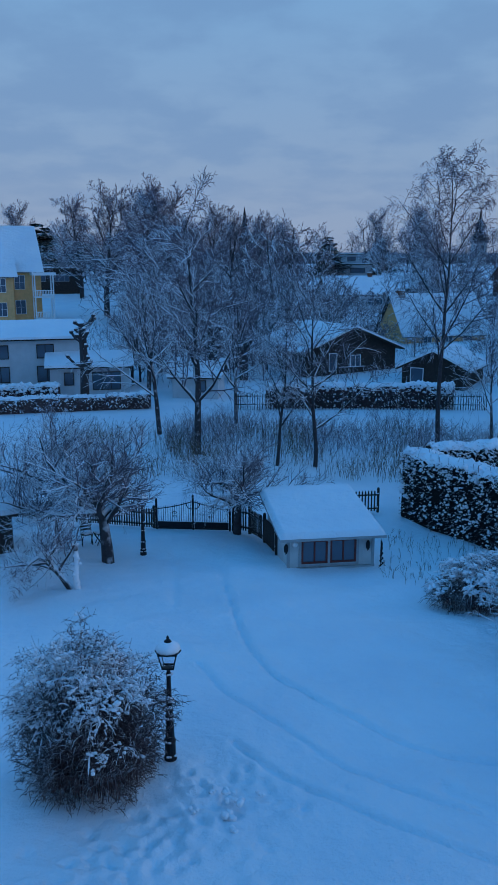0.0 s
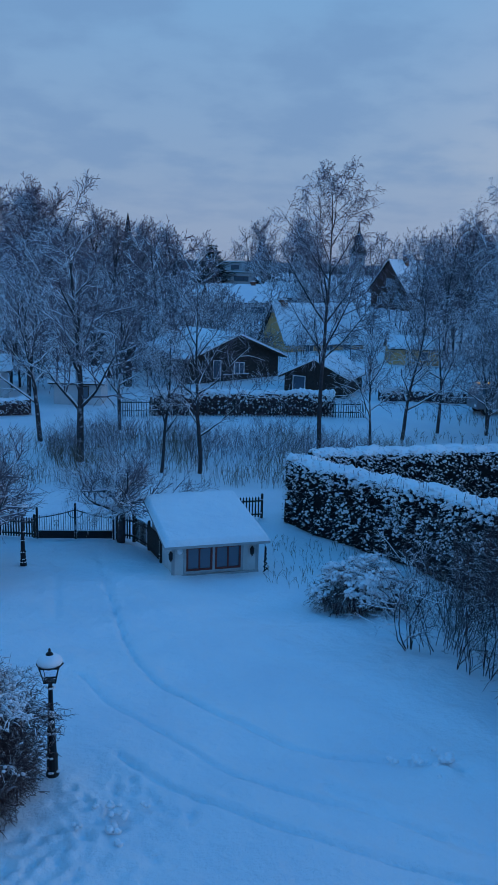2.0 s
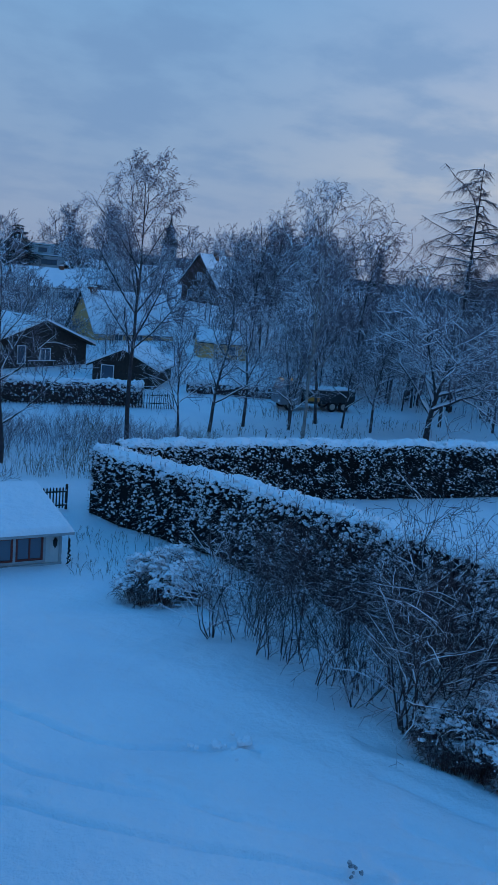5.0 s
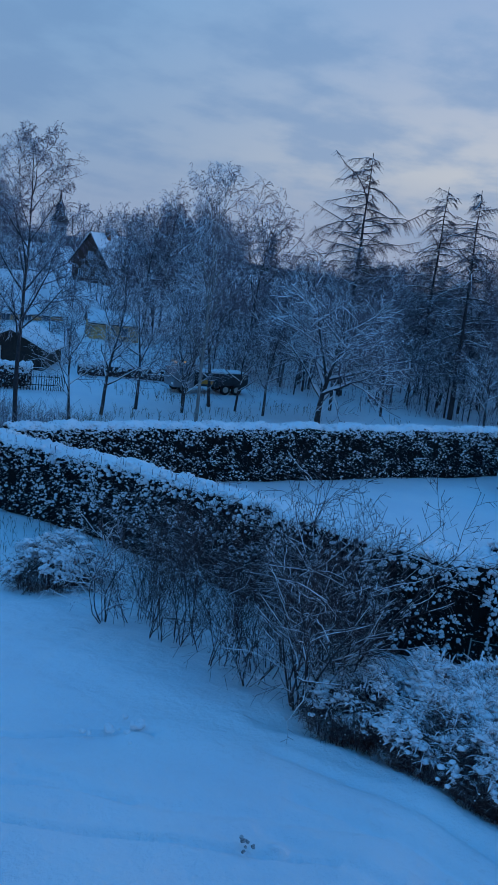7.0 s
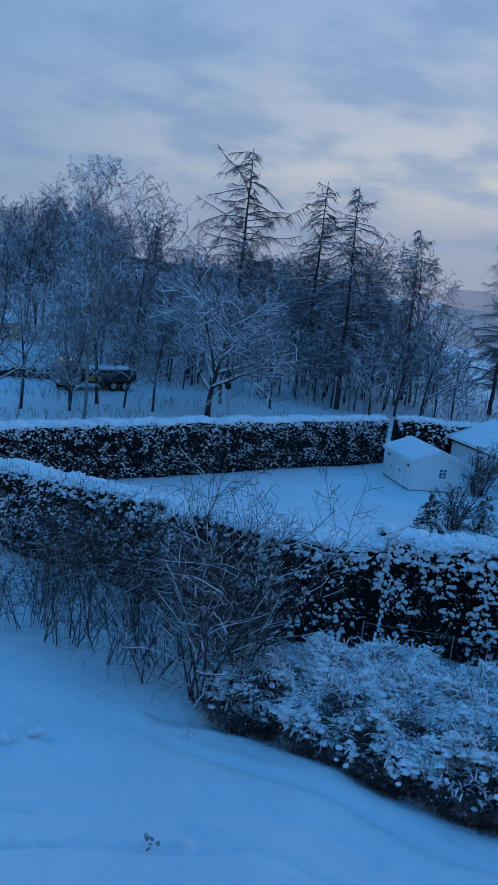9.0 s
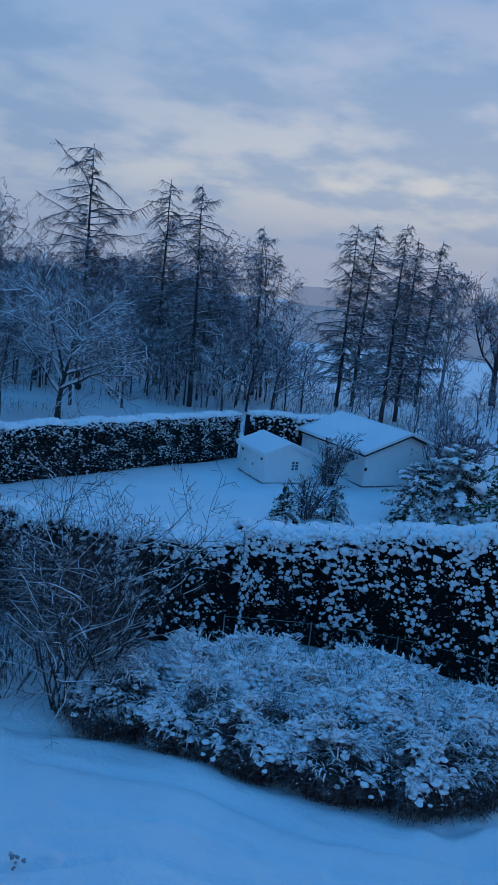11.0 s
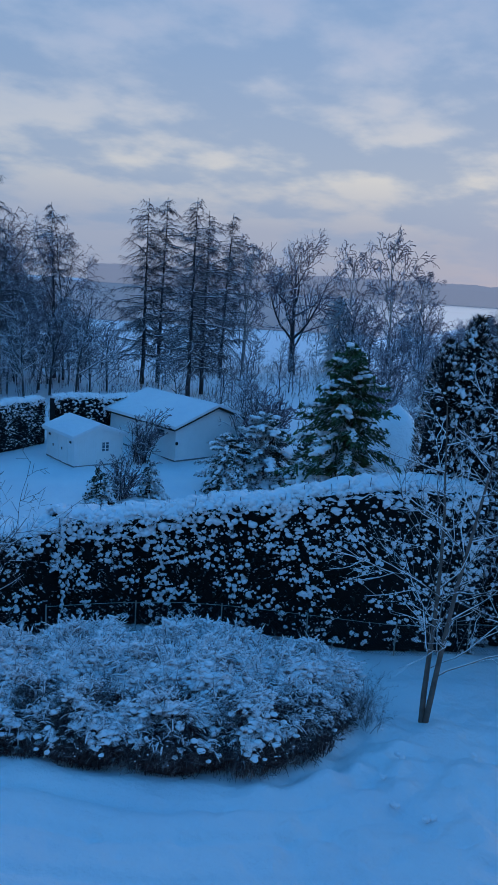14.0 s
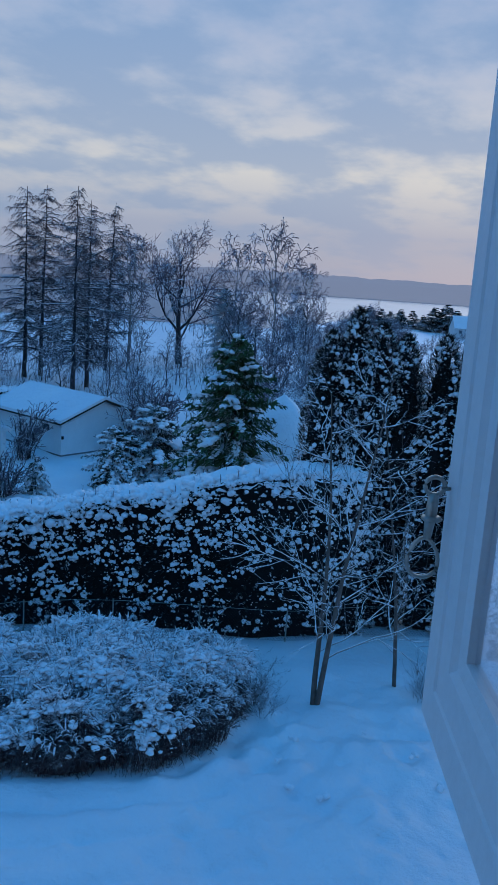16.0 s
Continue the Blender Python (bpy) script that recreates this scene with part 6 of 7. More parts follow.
def woods(name, label, kinds, places, mats):
    """Many alike trees in one mesh for each kind."""
    ob = thing(name, Matrix.Identity(4), label, "woods", kind="stuff")
    for k, kind in enumerate(kinds):
        mine = [m for q, m in places if q == k]
        for child in kind.children:
            me = child.data
            v = np.empty(len(me.vertices) * 3)
            me.vertices.foreach_get("co", v)
            v = np.c_[v.reshape(-1, 3), np.ones(len(me.vertices))]
            f = np.empty(len(me.loops), dtype=np.int64)
            me.loops.foreach_get("vertex_index", f)
            f = f.reshape(-1, 4)
            vs = np.concatenate([(v @ np.array(m).T)[:, :3] for m in mine])
            fs = np.concatenate([f + i * len(v) for i in range(len(mine))])
            far = bpy.data.meshes.new(name)
            far.from_pydata(vs.tolist(), [], fs.tolist())
            far.materials.append(me.materials[0])
            part("tree_" + child.name.split(".")[0] + "s", far, None, ob)


far_places = []
for i in range(190):
    az, d = rngp.uniform(-18, 28), rngp.uniform(125, 300)
    x, y = d * math.sin(radians(az)), d * math.cos(radians(az))
    if 3.5 < az < 10.5 and d < 245 and not (d > 175 and az > 8.6) or az < -10 and d < 205 or 14.5 < az < 19 and 125 < d < 165:
        continue
    far_places.append((rngp.choice((0, 0, 1)), spot(x, y, rngp.uniform(0, 360), 0, rngp.uniform(0.6, 1.1))))
woods("hill_woods", "frosted and dark bare woods over the hill", far_kinds, far_places, None)
for i in range(95):
    az, d = rngp.uniform(-8.5, 19), rngp.uniform(74, 160)
    x, y = d * math.sin(radians(az)), d * math.cos(radians(az))
    if az > 0.5 and (d < 93 or 9.5 < az < 17 and d < 122):
        continue
    copy_thing(hill_kinds[0], spot(x, y, rngp.uniform(0, 360), 0, rngp.uniform(0.3, 0.65)))

for i in range(60):
    az, d = rngp.uniform(-4, 17), rngp.uniform(80, 135)
    copy_thing(hill_kinds[i % 2], spot(d * math.sin(radians(az)), d * math.cos(radians(az)), rngp.uniform(0, 360), 0, rngp.uniform(0.16, 0.34)))


understory = []
for i in range(170):
    az, d = rngp.uniform(19, 52), rngp.uniform(82, 122)
    if az < 24 and d < 106:
        continue
    understory.append((rngp.choice((0, 0, 1)), spot(d * math.sin(radians(az)), d * math.cos(radians(az)), rngp.uniform(0, 360), 0, rngp.uniform(0.28, 0.55))))
woods("wood_brush", "dense leafless brush below the woodland trees", far_kinds, understory, None)

hill_brush = []
for i in range(150):
    az, d = rngp.uniform(-8.5, 5.5), rngp.uniform(80, 150)
    if az > 1.5 and d < 98:
        continue
    hill_brush.append((rngp.choice((0, 0, 0, 1)), spot(d * math.sin(radians(az)), d * math.cos(radians(az)), rngp.uniform(0, 360), 0, rngp.uniform(0.28, 0.55))))
woods("hill_brush", "frosted thicket on the slope between the houses", far_kinds, hill_brush, None)

# larches
larches = [tree_thing("larch_tree", spot(50.8, 70.3, 40), "tall bare larch with broad sagging limbs", larch_tree(121, 24.8, 0.34, 0.36, 6.4, 1.3, 0.024, 0.62, 0.5), BARK, TWIG_DARK, "larches by the shore field"),
           tree_thing("larch_tree", spot(72.2, 46.3, 0), "tall slim bare larch with level limbs", larch_tree(122, 20.5, 0.26, 0.14, 5.0, 0.5, 0.022, 0.75), BARK, TWIG_DARK, "larches by the shore field"),
           tree_thing("larch_tree", spot(56.8, 59.5, 120), "tall bare larch leaning a little", larch_tree(123, 22.0, 0.28, 0.2, 5.4, 0.7, 0.022, 0.7, 0.42, 0.03), BARK, TWIG_DARK, "larches by the shore field")]
for x, y, s, a, k in ((64.1, 73.5, 1.16, 90, 1), (72.0, 64.8, 0.90, 130, 2), (77.1, 55.9, 1.02, 60, 1), (79.6, 55.5, 0.97, 250, 2), (75.2, 46.6, 0.95, 160, 1), (91.1, 53.7, 0.95, 310, 2)):
    copy_thing(larches[k], spot(x, y, a, 0, s))
# trees by the lake
oak = tree_thing("tree", spot(109.6, 52.2, 0), "bare oak on the snowy field above the lake", spread_tree(131, 16.2, 0.5, (14, 8, 5, 2), 0.024, 0.2, 52, 0.05, limb_len=0.60), BARK, TWIG, "field trees")
lake_birch = tree_thing("tree", spot(99.5, 55.0), "thin birch on the snowy field", birch_tree(132, 17.0, 0.18, (13, 5, 4, 3), 0.030), BIRCH_BARK, TWIG, "field trees")
for x, y, s, a in ((118.0, 47.0, 1.05, 40), (124.0, 42.5, 1.2, 130), (104, 57.5, 0.95, 90), (131, 40, 0.95, 20), (137.0, 47.0, 0.8, 250), (96, 60, 0.9, 190)):
    copy_thing(lake_birch, spot(x, y, a, 0, s))
for x, y, s, a in ((112, 44, 0.6, 80), (120, 36, 0.62, 200), (124, 30, 0.5, 30), (104, 38, 0.42, 300), (98, 33, 0.42, 110), (135, 30, 0.55, 10), (95, 28, 0.4, 60), (88, 24, 0.36, 190), (108, 29, 0.4, 240), (128, 24, 0.45, 140), (84, 19, 0.36, 40), (92, 14, 0.36, 310), (75, 26, 0.36, 120), (100, 18, 0.4, 90), (110, 10, 0.4, 170), (70, 20, 0.32, 60), (64, 14, 0.3, 240), (78, 9, 0.33, 100), (66, 24, 0.3, 10), (72, 13, 0.32, 150), (82, 4, 0.34, 70), (58, 17, 0.28, 200)):
    copy_thing(oak, spot(x, y, a, 0, s))
brush_places = []
for i in range(80):
    az, d = rngp.uniform(55, 86), rngp.uniform(56, 125)
    x, y = d * math.sin(radians(az)), d * math.cos(radians(az))
    brush_places.append((rngp.choice((0, 1, 1)), spot(x, y, rngp.uniform(0, 360), 0, rngp.uniform(0.2, 0.36))))
for i in range(60):
    az, d = rngp.uniform(60, 85), rngp.uniform(150, 420)
    x, y = d * math.sin(radians(az)), d * math.cos(radians(az))
    brush_places.append((rngp.choice((0, 1, 1)), spot(x, y, rngp.uniform(0, 360), 0, rngp.uniform(0.35, 0.7))))
woods("shore_brush", "dense leafless brush between the garden and the lake", far_kinds, brush_places, None)
shore_pine = conifer("pine_tree", spot(488, 100), "dark pine on the far shore", 135, 11, 6.5, 9, 14, "pines on the shore", snow_amount=0.0, foliage=NEEDLE, size=9.0, droop=-0.1)
for x, y, s, a in ((470, 66, 1.3, 50), (472, 60, 1.5, 150), (474, 54, 1.2, 250), (486, 94, 0.9, 30), (484, 88, 1.05, 80), (486, 112, 0.85, 130), (490, 82, 1.0, 200), (488, 75, 0.8, 260), (485, 106, 1.1, 310), (492, 118, 0.7, 20)):
    copy_thing(shore_pine, spot(x, y, a, 0, s))
gable_house("shore_villa", "distant villa with steep snowy roofs by the lake", spot(418, 42.5, face_to(418, 42.5, 20), 1.0), 12, 9, 4.5, 5.5, RENDER_WHITE, DARK_WOOD, [("f", -3, 1.5, 1.6, 1.8, (1, 0)), ("f", 1, 1.5, 1.6, 1.8, (1, 0))], chimney=(2, 4.5, 1, 1.2))
conifer("spruce_tree", spot(94.9, 165.0), "dark spruce standing above the wood", 134, 19.0, 3.6, 20, 14, snow_amount=0.2, foliage=NEEDLE, size=4.5)
copy_thing(shore_pine, spot(-46, 186, 40, 0, 1.35))
copy_thing(shore_pine, spot(22.5, 232, 80, 0, 1.0))
copy_thing(shore_pine, spot(38.0, 240, 150, 0, 0.9))

# pollards in the garden beyond the road
def make_pollard(x, y, h, seed):
    rng = random.Random(seed)
    ob = thing("pollard_tree", spot(x, y), "cut-back pollard tree with knobbed stumps and snow", "tree", "pollards")
    tr, sn = Mesh(), Mesh()
    tr.tube([(0, 0, -0.4), (0.1, 0, h * 0.5), (0.0, 0.1, h)], [0.42, 0.36, 0.30], 8)
    for i in range(16):
        z = h * rng.uniform(0.35, 1.0)
        a = rng.uniform(0, 6.28)
        l = rng.uniform(0.5, 1.5) * (1.3 - z / h * 0.5)
        e = (l * math.cos(a), l * math.sin(a), z + l * rng.uniform(0.4, 0.9))
        tr.tube([(0, 0, z), (e[0] * 0.6, e[1] * 0.6, z + (e[2] - z) * 0.35), e], [0.16, 0.12, 0.11], 6)
        tr.clump(*e, 0.2, 0.2, 0.2, rng)
        sn.clump(e[0], e[1], e[2] + 0.16, 0.19, 0.19, 0.11, rng)
    part("trunk", tr, BARK, ob)
    part("snow", sn, SNOW_CLUMP, ob, smooth=True)


make_pollard(-14.5, 70.8, 7.0, 1)
make_pollard(-3.5, 74.6, 6.2, 2)
make_pollard(-0.5, 82.0, 4.0, 3)

# ---- trees and bushes in the garden ----
def fruit_tree(seed, h, r, lean=0.0, kids=(11, 12, 8, 3), laden=(1, 2)):
    t = Tree(seed, laden)
    spec = [
        dict(n=5, wander=0.10, lift=0.0, sides=8, kids=kids[0], **{"from": 0.5}, shape=lambda u: 1.0, taper=0.45, least=0.05),
        dict(n=7, wander=0.15, lift=0.03, sides=5, kids=kids[1], angle=58, len=1.0, thin=0.5, least=0.018, **{"from": 0.12}),
        dict(n=4, wander=0.13, lift=0.09, sides=3, kids=kids[2], angle=55, len=0.58, thin=0.42, least=0.009, **{"from": 0.08}),
        dict(n=3, wander=0.12, lift=0.08, sides=3, kids=kids[3], angle=42, len=0.66, thin=0.5, least=0.007, **{"from": 0.1}),
        dict(n=2, wander=0.12, lift=0.05, sides=3, kids=0, angle=38, len=0.7, thin=0.6, least=0.006, **{"from": 0.1}),
    ]
    t.limb((0, 0, -0.2), (lean, 0, 1), h * 0.5, r, 0, spec)
    return t


tree_thing("apple_tree", spot(-5.59, 30.4), "old apple tree with a wide snowy crown", fruit_tree(141, 6.2, 0.26), BARK_SNOWY, TWIG_SNOWY, "fruit trees in the garden")
tree_thing("apple_tree", spot(-0.54, 34.85, 60), "rounded apple tree beside the gate, edged with snow", fruit_tree(142, 5.2, 0.20), BARK_SNOWY, TWIG_SNOWY, "fruit trees in the garden")
leaning_tree = tree_thing("apple_tree", spot(-5.96, 26.2), "leaning old apple tree in the snow", fruit_tree(143, 4.0, 0.13, -0.9, (8, 8, 7, 3), (0, 1, 2)), BARK_SNOWY, TWIG_SNOWY, "fruit trees in the garden")
tree_thing("apple_tree", spot(-8.2, 33.5, 90), "apple tree with many thin upright shoots", fruit_tree(144, 6.4, 0.18), BARK_SNOWY, TWIG_SNOWY, "fruit trees in the garden")


def make_stub(tree):
    """The sawn-off upright limb of the leaning tree, plastered with snow."""
    stub = part("sawn_limb", Mesh().tube([(0.04, 0, -0.2), (0.0, 0, 0.6), (0.05, 0, 1.25), (0.04, 0, 1.62)], [0.11, 0.10, 0.08, 0.075], 8, True), BARK, tree, smooth=True)
    coat, rng = Mesh(), random.Random(144)
    coat.tube([(0.06, -0.05, 0.0), (0.02, -0.06, 0.6), (0.07, -0.05, 1.2), (0.06, -0.04, 1.44)], [0.13, 0.10, 0.09, 0.075], 8, True)
    for k in range(26):
        z = 1.75 * rng.random()
        coat.clump(0.04 + rng.gauss(0, 0.06), -0.08 + rng.gauss(0, 0.04), z if z < 1.45 else 1.68, 0.07, 0.07, 0.06, rng)
    part("snow_coat", coat, SNOW_CLUMP, stub, "snow plastered on the cut limb", smooth=True)


make_stub(leaning_tree)


def make_garden_chair(m):
    """A slatted folding chair left out in the snow."""
    ob = thing("garden_chair", m, "dark slatted folding chair standing in the snow", "chair")
    for x in (-0.22, 0.22):
        part("leg", Mesh().tube([(x, -0.22, -0.25), (x, 0.10, 0.42), (x, 0.22, 0.95)], [0.02, 0.02, 0.018], 6, True), IRON, ob)
        part("leg", Mesh().tube([(x * 0.9, 0.24, -0.25), (x * 0.9, -0.20, 0.44)], [0.02, 0.02], 6, True), IRON, ob)
    for k in range(4):
        part("seat_slat", Mesh().box(0, -0.18 + 0.11 * k, 0.45, 0.46, 0.08, 0.025), FENCE_WOOD, ob)
    for k in range(3):
        part("back_slat", Mesh().box(0, 0.14 + 0.03 * k, 0.62 + 0.13 * k, 0.46, 0.025, 0.08), FENCE_WOOD, ob)
    pad, rng = Mesh(), random.Random(145)
    for k in range(14):
        pad.clump(rng.uniform(-0.2, 0.2), rng.uniform(-0.16, 0.14), 0.49, 0.08, 0.08, 0.05, rng)
    part("snow", pad, SNOW_CLUMP, ob, "snow on the seat", smooth=True)
    return ob


garden_chair = make_garden_chair(spot(-7.0, 33.3, 25))
copy_thing(garden_chair, spot(-6.5, 33.4, -70))
dome_shrub("large_shrub", spot(-2.85, 13.1), "big rounded lilac shrub covered in snow", 151, 1.5, 1.4, 2.85, 240, 6500, 0.0046, 0.32, 0.75, 0.020, heaps=0.35, brown=TWIG_BROWN, waist=0.66, drifts=12, bare=0.48, ragged=0.36, skirt=420)
dome_shrub("spreading_shrub", spot(7.5, 24.4), "low spreading shrub bowed under snow", 152, 1.75, 1.4, 1.55, 110, 3000, 0.005, 0.42, 1.1, 0.042, heaps=0.5, brown=TWIG_BROWN, drifts=14, skirt=400)
tall = [tree_thing("tall_shrub", spot(10.02, 13.72), "tall leafless shrub with snow along its branches", shrub(153, 11, 5.6, 0.5, 0.22, (10, 5, 3), 0.0046, 0.006, 0.030, 0.3, 0.42, (0, 1)), BARK, TWIG_BROWN, "shrubs along the hedge", "shrub", "stem_mass", "crown"),
        tree_thing("tall_shrub", spot(9.05, 18.56), "tangled leafless shrub before the hedge", shrub(154, 17, 4.0, 1.2, 0.20, (8, 4, 1), 0.0046, 0.0, 0.015, 0.7, 0.36, ()), TWIG_BROWN, TWIG_BROWN, "shrubs along the hedge", "shrub", "stem_mass", "crown"),
        tree_thing("tall_shrub", spot(7.7, 20.29), "slim shrub of few stems edged with snow", shrub(155, 5, 4.0, 0.4, 0.24, (8, 4, 2), 0.0055, 0.01, 0.024, 0.3, 0.42, (0, 1)), BARK, TWIG_SNOWY, "shrubs along the hedge", "shrub", "stem_mass", "crown")]
for x, y, s, a, k in ((9.75, 17.0, 1.0, 40, 1), (8.6, 20.2, 0.9, 120, 1), (10.4, 15.7, 1.05, 210, 1), (10.9, 19.3, 1.0, 80, 1), (9.8, 22.2, 0.85, 200, 1), (11.25, 14.0, 0.85, 250, 0), (12.0, 17.0, 0.95, 330, 1), (11.3, 22.5, 0.8, 10, 1), (9.5, 15.2, 0.62, 90, 2), (12.4, 15.0, 0.85, 150, 1), (16.6, 5.5, 0.30, 50, 1), (16.2, 5.0, 0.24, 190, 1), (19.3, 1.9, 0.28, 100, 1), (13.1, 9.9, 0.42, 20, 2), (14.3, 7.4, 0.40, 140, 2)):
    copy_thing(tall[k], spot(x, y, a, 0, s))

# the snowed-under bed of shrubs below the thuja hedge
short = dome_shrub("snowy_shrub", spot(10.9, 12.6), "dense low shrub pressed down by snow", 161, 1.25, 1.2, 1.15, 150, 3600, 0.0046, 0.34, 1.0, 0.028, "shrubs below the thuja hedge", heaps=0.04, brown=TWIG_BROWN, drifts=90, bare=0.54, ragged=0.36, blades=12, waist=0.95, skirt=800, heart=0.30)
high = dome_shrub("snowy_shrub", spot(12.7, 12.3), "tall grass-like shrub bent under thick snow", 162, 1.5, 1.4, 1.36, 140, 3200, 0.0046, 0.46, 1.3, 0.034, "shrubs below the thuja hedge", lift=0.25, heaps=0.04, brown=TWIG_BROWN, drifts=300, bare=0.40, ragged=0.42, blades=45, waist=1.0, skirt=300, heart=0.34)
for x, y, s, a in ((11.55, 11.0, 1.0, 60), (12.0, 9.5, 1.0, 130), (12.7, 8.1, 1.05, 200), (13.6, 6.9, 1.05, 290), (14.7, 6.35, 0.92, 30), (15.8, 6.1, 0.62, 110)):
    copy_thing(short, spot(x, y, a, 0, s))
for x, y, s, a in ((13.3, 10.8, 1.0, 100), (13.8, 9.4, 1.0, 220), (14.6, 8.1, 1.05, 340), (15.9, 7.3, 0.95, 50), (15.2, 9.8, 1.0, 160), (14.4, 11.8, 1.0, 280), (11.9, 13.7, 0.75, 20), (16.2, 8.6, 1.0, 10), (17.0, 6.9, 0.85, 190), (16.4, 9.9, 0.95, 75)):
    copy_thing(high, spot(x, y, a, 0, s))


# two-stemmed young tree and its neighbour in front of the tall thujas
def stem_tree(seed, h, r, lean, kids=(16, 6, 3)):
    t = Tree(seed, (1, 2))
    spec = [
        dict(n=9, wander=0.035, lift=0.02, sides=8, kids=kids[0], **{"from": 0.15}, shape=lambda u: 1.05 - 0.72 * u, taper=0.88, least=0.012),
        dict(n=9, wander=0.13, lift=0.05, sides=5, kids=kids[1], angle=64, len=0.46, thin=0.26, least=0.007, **{"from": 0.2}),
        dict(n=5, wander=0.12, lift=0.03, sides=4, kids=kids[2], angle=42, len=0.5, thin=0.45, least=0.005, **{"from": 0.1}),
        dict(n=2, wander=0.10, lift=0.02, sides=3, kids=0, angle=36, len=0.55, thin=0.6, least=0.004, **{"from": 0.1}),
    ]
    for d in lean:
        t.limb((d[0] * 0.5, d[1] * 0.5, -0.2), (d[0], d[1], 1), h * d[2], r, 0, spec)
    return t


tree_thing("young_tree", spot(17.35, 4.14, -80), "young bare tree of two stems, snow along its branches", stem_tree(171, 8.4, 0.072, ((0.09, 0.0, 1.0), (-0.05, 0.02, 0.92))), BARK_PALE, TWIG_SNOWY, "young garden trees")
tree_thing("young_tree", spot(19.72, 2.61, 30), "slim young bare tree with snowy branches", stem_tree(172, 7.4, 0.06, ((0.02, 0.05, 1.0),), (15, 4, 2)), BARK_PALE, TWIG_SNOWY, "young garden trees")

# tall thujas, fir and small conifers
def thuja(x, y, h, w, seed, label):
    rng = random.Random(seed)
    ob = thing("thuja_tree", spot(x, y), label, "tree", "tall thujas")
    part("trunk", Mesh().tube([(0, 0, -0.3), (0, 0, h * 0.9)], [0.12, 0.02], 6), BARK, ob)
    core, green, snow = Mesh(), Mesh(), Mesh()

    def rad(u, a):
        return w * (0.86 + 0.20 * u) * max(0.0, 1 - u ** 6.0) ** 0.75 * (1 + 0.12 * math.sin(3 * a + 5 * u + seed) + 0.10 * math.sin(7 * a - 9 * u) + 0.12 * noise.noise(Vector((math.cos(a) * 1.5, math.sin(a) * 1.5, u * 5 + seed))))

    # solid near-black body in place of the shade deep in the thuja
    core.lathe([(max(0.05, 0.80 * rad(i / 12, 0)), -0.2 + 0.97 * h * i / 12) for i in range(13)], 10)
    for _ in range(int(h * w * 1000)):
        u, a = rng.random() ** 0.9, rng.uniform(0, 6.28)
        r = rad(u, a) * rng.uniform(0.84, 1.08)
        x1, y1, z1 = r * math.cos(a), r * math.sin(a), h * u
        l, wd = rng.uniform(0.12, 0.30), rng.uniform(0.03, 0.08)
        dx, dy, dz = math.cos(a + rng.gauss(0, 0.5)) * 0.6, math.sin(a + rng.gauss(0, 0.5)) * 0.6, rng.uniform(-0.2, 0.9)
        green.add([(x1 - dy * wd, y1 + dx * wd, z1), (x1 + dy * wd, y1 - dx * wd, z1), (x1 + dx * l + dy * wd * 0.4, y1 + dy * l, z1 + dz * l), (x1 + dx * l - dy * wd * 0.4, y1 + dy * l, z1 + dz * l)], [(0, 1, 2, 3)])
    for _ in range(int(h * w * 120)):
        # sprays bent down under pads of snow
        u, a = rng.random() ** 0.75, rng.uniform(0, 6.28)
        r = rad(u, a) * rng.uniform(0.99, 1.07)
        if noise.noise(Vector((r * math.cos(a) * 1.1 + seed, r * math.sin(a) * 1.1, h * u * 0.9))) < -0.30:
            continue
        k = 0.085 * (0.3 + 0.85 * rng.random() ** 1.8)
        for _c in range(rng.choice((1, 2, 3, 4))):
            e, o, j = rng.gauss(0, k * 0.9), rng.uniform(-0.1, 1.1) * k, k * rng.uniform(0.5, 1.0)
            snow.clump((r + o) * math.cos(a) - e * math.sin(a), (r + o) * math.sin(a) + e * math.cos(a), h * u - abs(e) * 0.5 - o * 0.7, j, j, j * rng.uniform(0.7, 1.1), rng)
    part("branch_core", core, INNER_SHADE, ob)
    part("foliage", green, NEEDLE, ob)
    part("snow", snow, SNOW_CLUMP, ob, "clumps of snow in the leaves", smooth=True)["kind"] = "stuff"


thuja(25.0, 6.45, 9.5, 0.85, 1, "tall dark thuja dotted with clumps of snow")
thuja(25.4, 5.75, 10.3, 0.80, 2, "tall dark thuja beside the hedge, snow in its leaves")
thuja(25.6, 5.0, 9.9, 0.85, 3, "tall dark columnar thuja with snow in its leaves")
thuja(25.8, 4.25, 9.6, 0.80, 4, "tall dark thuja with a ragged snowy top")
thuja(26.1, 3.05, 9.7, 0.75, 5, "tall dark thuja with a loose snowy top")
thuja(26.3, 1.9, 10.0, 0.95, 6, "broad dark thuja with snow in its leaves")


